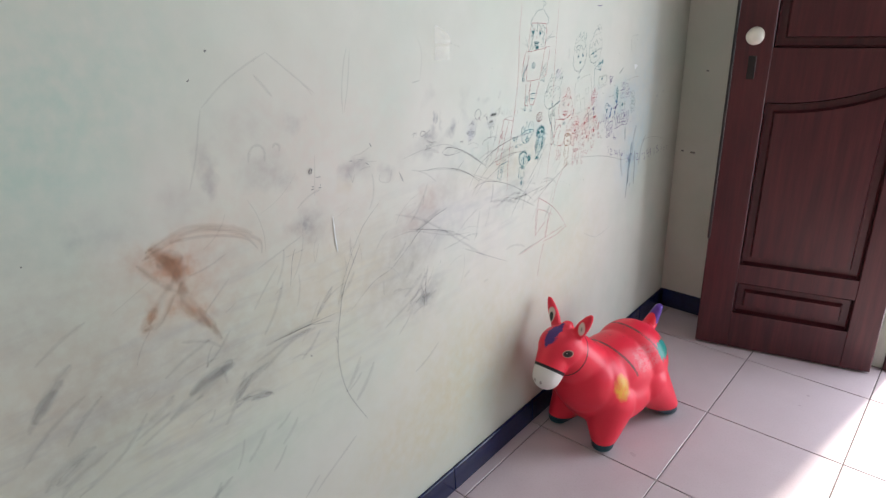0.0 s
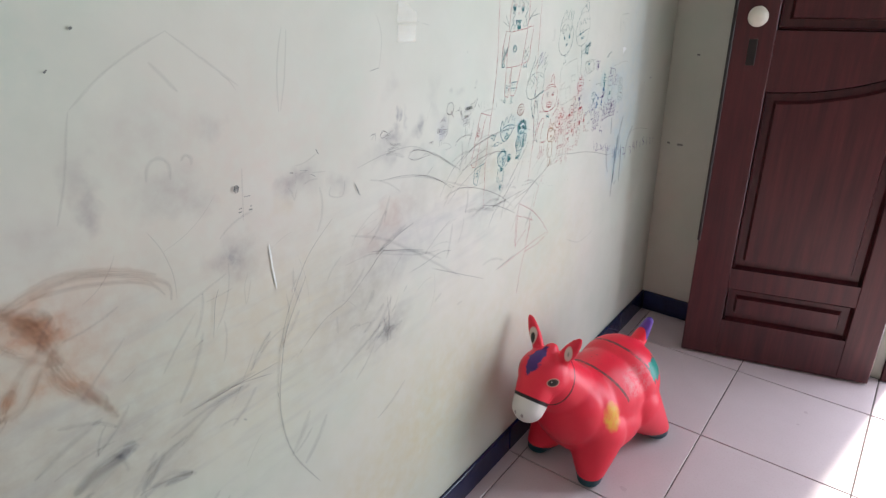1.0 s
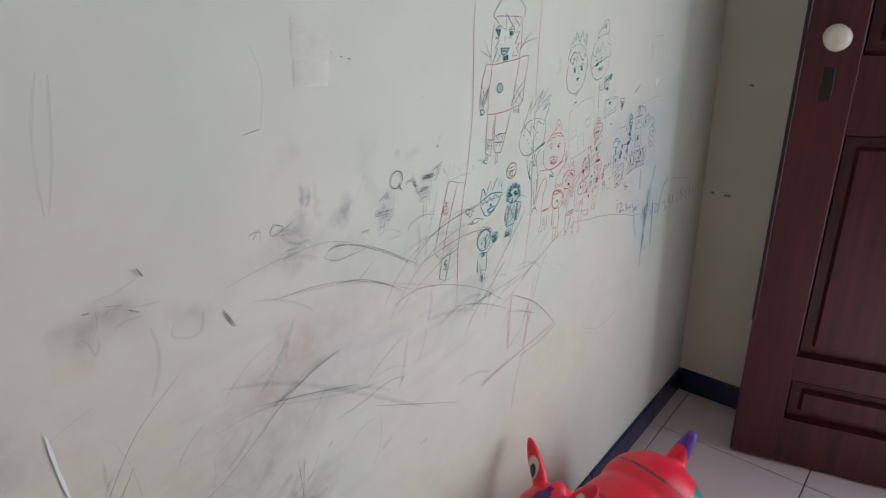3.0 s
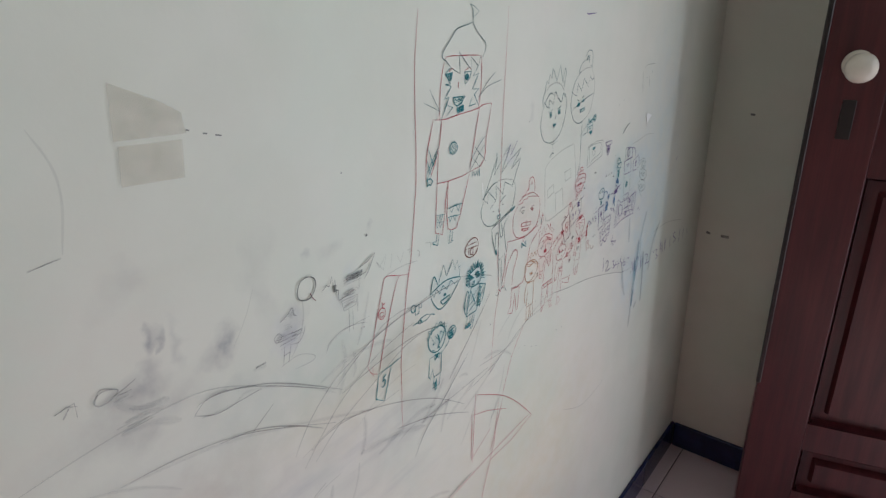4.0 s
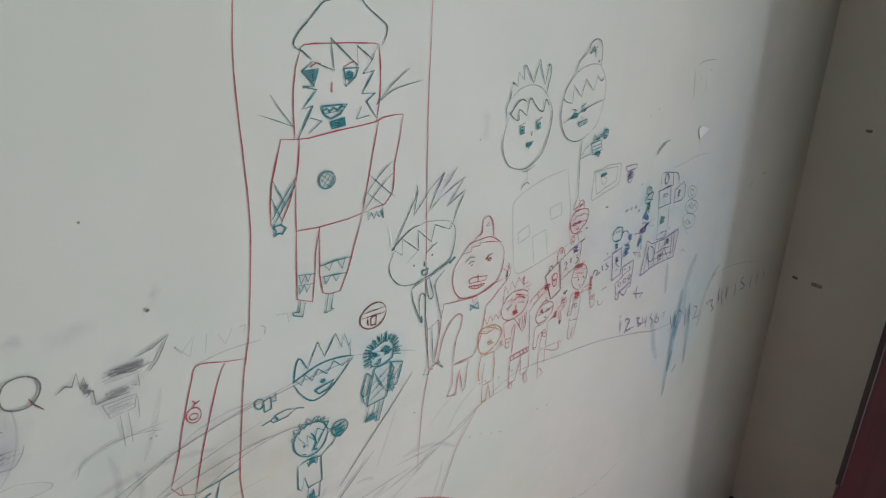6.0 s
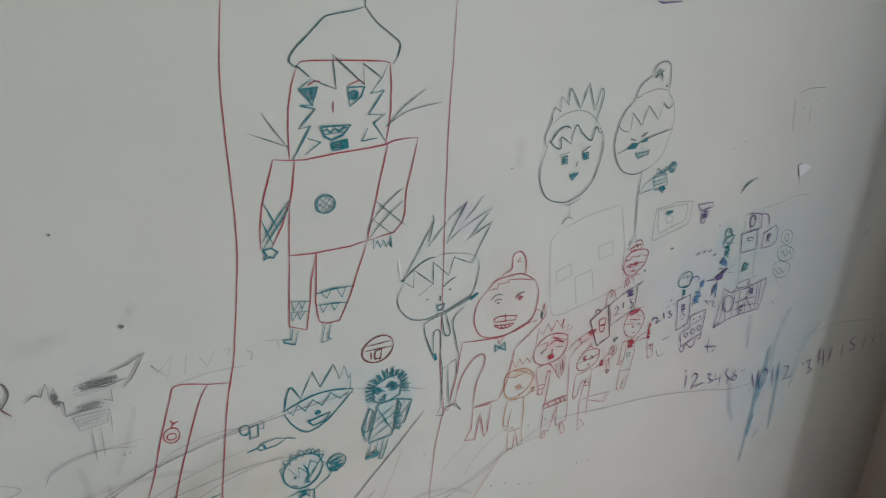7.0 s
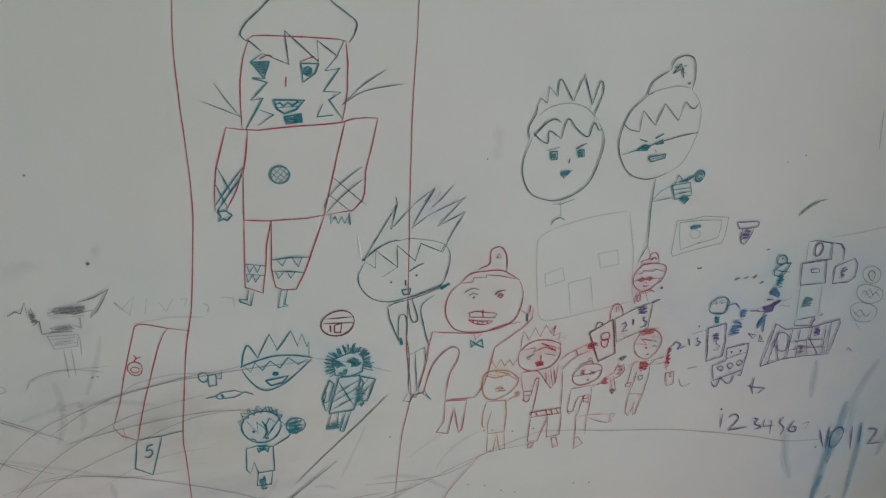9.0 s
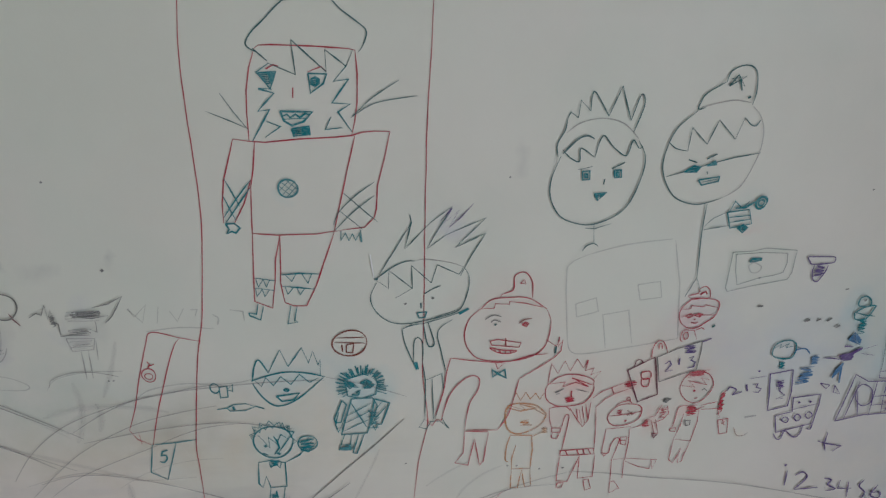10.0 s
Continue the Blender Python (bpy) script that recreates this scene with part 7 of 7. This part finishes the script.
d.curve("rustc", 5, (538.2, 922.1), (506.9, 882.9), (477.8, 880.6))
d.curve("rustc", 5, (507.4, 1006.7), (582.3, 1023.5), (651.3, 1004.2), (697.3, 978.6))

d = Drawing("grey_crayon_scribble", "dense grey crayon scribble of slanting strokes low on the wall")
d.curve("greyc", 9, (295.6, 807.4), (329.9, 849.6), (364.3, 875.8))
d.curve("greyc", 8, (306.2, 813), (347.6, 857.8))
d.curve("greyc", 7, (284.9, 795.8), (314.1, 833.7), (336.6, 845.8))
d.curve("greyc", 7, (480.9, 702), (539.8, 729.5), (614.3, 749.8))
d.curve("greyc", 9, (523.1, 727.1), (570.3, 742.8), (612.6, 740.8))
d.curve("greyc", 6, (576.2, 629.5), (622.8, 682.1), (648.5, 706.4))
d.curve("greyc", 6, (602.4, 652.5), (644.9, 666.9), (685.1, 637))
d.curve("greyc", 6, (613.9, 667.8), (666.4, 643.8), (680.1, 646.6))
d.curve("greyc", 5, (685.4, 748.4), (752.1, 750.6), (816.3, 751.1))
d.curve("greyc", 4, (662, 724.8), (736.4, 738.6), (792.4, 738.1))
d.curve("greyc", 9, (279.3, 690), (309.9, 714.3), (362.6, 722.6))
d.curve("greyc", 8, (295.7, 691.1), (343, 713.4))
d.curve("greyc", 5, (318.4, 650.7), (398.9, 686.4), (448.7, 736))
d.curve("greyc", 5, (425.9, 680), (513.7, 708.5), (547.3, 713))
d.curve("greyc", 4, (391.7, 803.6), (355.2, 777.2), (326.6, 746.8))
d.curve("greyc", 4, (319.3, 894.8), (364.1, 920.1), (399.1, 932.6))
d.curve("greyc", 4, (420, 695.8), (483.7, 714.6))
d.curve("greyc", 5, (264.1, 747.2), (313.4, 787.7), (369.4, 816.5))
d.curve("greyc", 6, (297.4, 666.9), (318.8, 685.2), (375.3, 702.5))
d.curve("greyc", 4, (745.2, 337.2), (781.1, 360.1), (873.1, 411.8))
d.curve("greyc", 4, (714.4, 341.2), (759.2, 376))
d.curve("greyc", 7, (1097, 665.9), (1137.3, 664.2), (1173.2, 668.2))
d.curve("greyc", 6, (1062.6, 654.7), (1103.4, 670.8), (1148.2, 670.7))
d.curve("greyc", 5, (1120.1, 702.3), (1125.6, 645.7))
d.curve("greyc", 5, (1112.7, 844.5), (1163, 864), (1200.1, 874.2))
d.curve("greyc", 4, (1122.6, 848.3), (1241.8, 799.1), (1307, 757.2))
d.curve("greyc", 4, (1054.1, 904.3), (1162, 850), (1376.7, 683.8))
d.curve("greyc", 10, (523.8, 728.9), (566.4, 749.4), (613.5, 754.1))
d.curve("greyc", 8, (534.2, 712.9), (587, 738.4), (617.4, 746.1))
d.curve("greyc", 7, (603.1, 669.4), (644, 694.3), (685, 712.7))
d.curve("greyc", 7, (589.9, 667.4), (622.2, 695.1), (635.9, 716.6))
d.curve("greyc", 7, (633.9, 650.3), (652.4, 650.9), (679.5, 643.9))
d.curve("greyc", 5, (672.8, 699.8), (737.7, 731), (801.7, 734.4))
d.curve("greyc", 4, (531, 832.7), (575.2, 812.7), (596.3, 791.3))
d.curve("greyc", 5, (490.1, 781.2), (536.2, 801.3), (583.2, 814.8))
d.curve("greyc", 4, (990.9, 643.5), (1087.8, 680.7), (1157.7, 711.7))
d.curve("greyc", 5, (1158.4, 1057.8), (1174.7, 1041.2), (1199.7, 1036.4))
d.curve("greyc", 4, (1156.7, 1026.6), (1181.1, 1023.5), (1205.4, 1010.8))
d.curve("greyc", 5, (1396.8, 836.5), (1460.7, 822.1), (1514.5, 800.3))
d.curve("greyc", 4, (1425.9, 815.2), (1497.8, 829.5), (1536, 820.7))
d.curve("greyc", 4, (1505.7, 811), (1566.5, 809.3))
d.curve("greyc", 3, (1279.6, 1019.5), (1294.2, 1016.3))

d = Drawing("blue_crayon_streaks", "blue crayon streaks running down the wall")
d.curve("bluec", 9, (2216.1, 821.4), (2216, 774.6), (2212.3, 726.9))
d.curve("bluec", 11, (2206.7, 777.4), (2207.7, 723.4), (2205.2, 667.9))
d.curve("bluec", 7, (2209.6, 707.7), (2202, 658.6), (2198, 619.2))
d.curve("bluec", 6, (2233.1, 668.5), (2223.6, 661.3), (2222.6, 656.3))
d.curve("bluec", 8, (2248.2, 784.1), (2253.7, 733.4), (2256.4, 658))
d.curve("bluepalec", 10, (2245.9, 876.4), (2228.3, 827.2), (2227.8, 771))
d.curve("bluepalec", 7, (2157.2, 889.9), (2162.5, 836.4))
d.curve("bluepalec", 8, (2137.3, 798.5), (2146.6, 748.5), (2161.7, 714))
d.curve("bluepalec", 9, (2334, 826.6), (2300.8, 788.1), (2286.3, 723))


def faint_scribbles():
    """Light pencil and crayon arcs left all over the lower part of the wall."""
    d = Drawing("faint_pencil_scribbles", "many faint grey pencil arcs scribbled over the wall")
    rnd = random.Random(7)
    for n in range(110):
        x, y = rnd.uniform(430, 1720), rnd.triangular(560, 1080, 860)
        if x > 1450 and y > 860:
            continue
        a, length, bend = radians(rnd.gauss(38, 28)), rnd.uniform(20, 110), rnd.uniform(-0.5, 0.5)
        pts = []
        for k in range(5):
            pts.append((x + length * k / 4 * math.cos(a), y + length * k / 4 * math.sin(a)))
            a += bend / 4
        if n % 3:
            d.curve("ghostc", rnd.uniform(1.5, 4.5), *pts)
        else:
            d.curve("hair", rnd.uniform(0.5, 1.3), *pts)
    for _ in range(22):
        x, y = rnd.uniform(420, 1100), rnd.uniform(430, 800)
        a, length = radians(rnd.gauss(45, 14)), rnd.uniform(40, 110)
        d.curve("greyc", rnd.uniform(3, 8), (x, y), (x + length * 0.5 * math.cos(a - 0.1), y + length * 0.5 * math.sin(a - 0.1)),
                (x + length * math.cos(a), y + length * math.sin(a)))


faint_scribbles()


# ---------------------------------------------------------------- tape, white patch and marks
def film(name, label, pts, material, lift=0.0016):
    bm = bmesh.new()
    face = bm.faces.new([bm.verts.new((0, y / 1000, z / 1000)) for y, z in pts])
    out = bmesh.ops.extrude_face_region(bm, geom=[face])
    for v in out["geom"]:
        if isinstance(v, bmesh.types.BMVert):
            v.co.x += 0.0003
    bmesh.ops.recalc_face_normals(bm, faces=bm.faces[:])
    ob = obj(name, bm, material)
    ob.location.x = XW + lift
    return tagged(ob, label, "tape" if "tape" in name else "chip")


def tape_material():
    m = Mat("aged_clear_tape", 0.05, spec=0.9)
    v = m.node("ShaderNodeNewGeometry").outputs["Position"]
    n = m.noise(v, 60.0, 4)
    m.set(colour=m.ramp(n, (0.35, (0.62, 0.55, 0.43)), (0.65, (0.68, 0.62, 0.50))), alpha=m.ramp(n, (0.3, 0.08), (0.7, 0.20)))
    return m.bump(n, 0.03, 0.001).m


TAPE = tape_material()
film("tape_piece", "square of yellowed clear tape stuck on the wall", ((1208, 1247), (1257, 1242), (1253, 1213), (1204, 1218)), TAPE)
film("tape_piece", "torn piece of yellowed clear tape stuck on the wall", ((1211, 1291), (1245, 1273), (1260, 1262), (1261, 1246), (1206, 1251)), TAPE)
# small plain white triangle laid on the wall
WHITE_PATCH = plain("plain_white_patch", (0.82, 0.82, 0.80), 0.6, vary=0.08)
film("paint_chip", "small white triangular patch on the wall", ((2194, 1089), (2205, 1090), (2223, 1083), (2201, 1072)), WHITE_PATCH)


def end_wall_mark(x, z, w, h, turn):
    bm = bmesh.new()
    add_box(bm, (-w / 2, -0.0004, -h / 2), (w / 2, 0, h / 2))
    ob = obj("scuff_mark", bm, pen("black" if w < 0.012 else "faint"))
    ob.matrix_world = pose(x, YN - 0.0003, z, 0, turn, 0)
    tagged(ob, "small dark scuff on the painted end wall", "scuff", "scuffs on the end wall")


end_wall_mark(-0.416, 0.703, 0.010, 0.006, 10)
end_wall_mark(-0.353, 1.018, 0.010, 0.005, 0)
end_wall_mark(-0.374, 0.701, 0.020, 0.008, 0)


# ---------------------------------------------------------------- skirting and floor tiles
def skirting(start, step, count, lo, hi, last, axis, parent):
    for i in range(count):
        a = start + i * step
        b = min(a + step, last)
        l, h = list(lo), list(hi)
        l[axis], h[axis] = a + 0.0008, b - 0.0008
        part("skirting_tile", box_bm(l, h, 0.002), SKIRT, parent)


base = tagged(empty("baseboard", Matrix()), "navy black glazed skirting tiles along the wall foot", "baseboard", kind="structure")
skirting(-2.0, 0.4, 12, (XW, 0, 0.0), (XW + 0.010, 0, 0.082), YN - 0.0005, 1, base)
skirting(XW + 0.0105, 0.4, 2, (0, YN - 0.010, 0.0), (0, YN, 0.082), DX0, 0, base)

for ix in range(-2, 7):
    for iy in range(-10, 3):
        x0, x1 = max(0.4 * ix, XW), min(0.4 * ix + 0.4, XE)
        y0, y1 = max(2.0 + 0.4 * (iy - 0), YS), min(2.4 + 0.4 * iy, YN + (TH if 0.4 * ix >= 0.4 else 0))
        if x1 - x0 < 0.01 or y1 - y0 < 0.01:
            continue
        part("tile", box_bm((x0 + 0.0018, y0 + 0.0018, -0.006), (x1 - 0.0018, y1 - 0.0018, 0.0), 0.0012), TILE, floor)
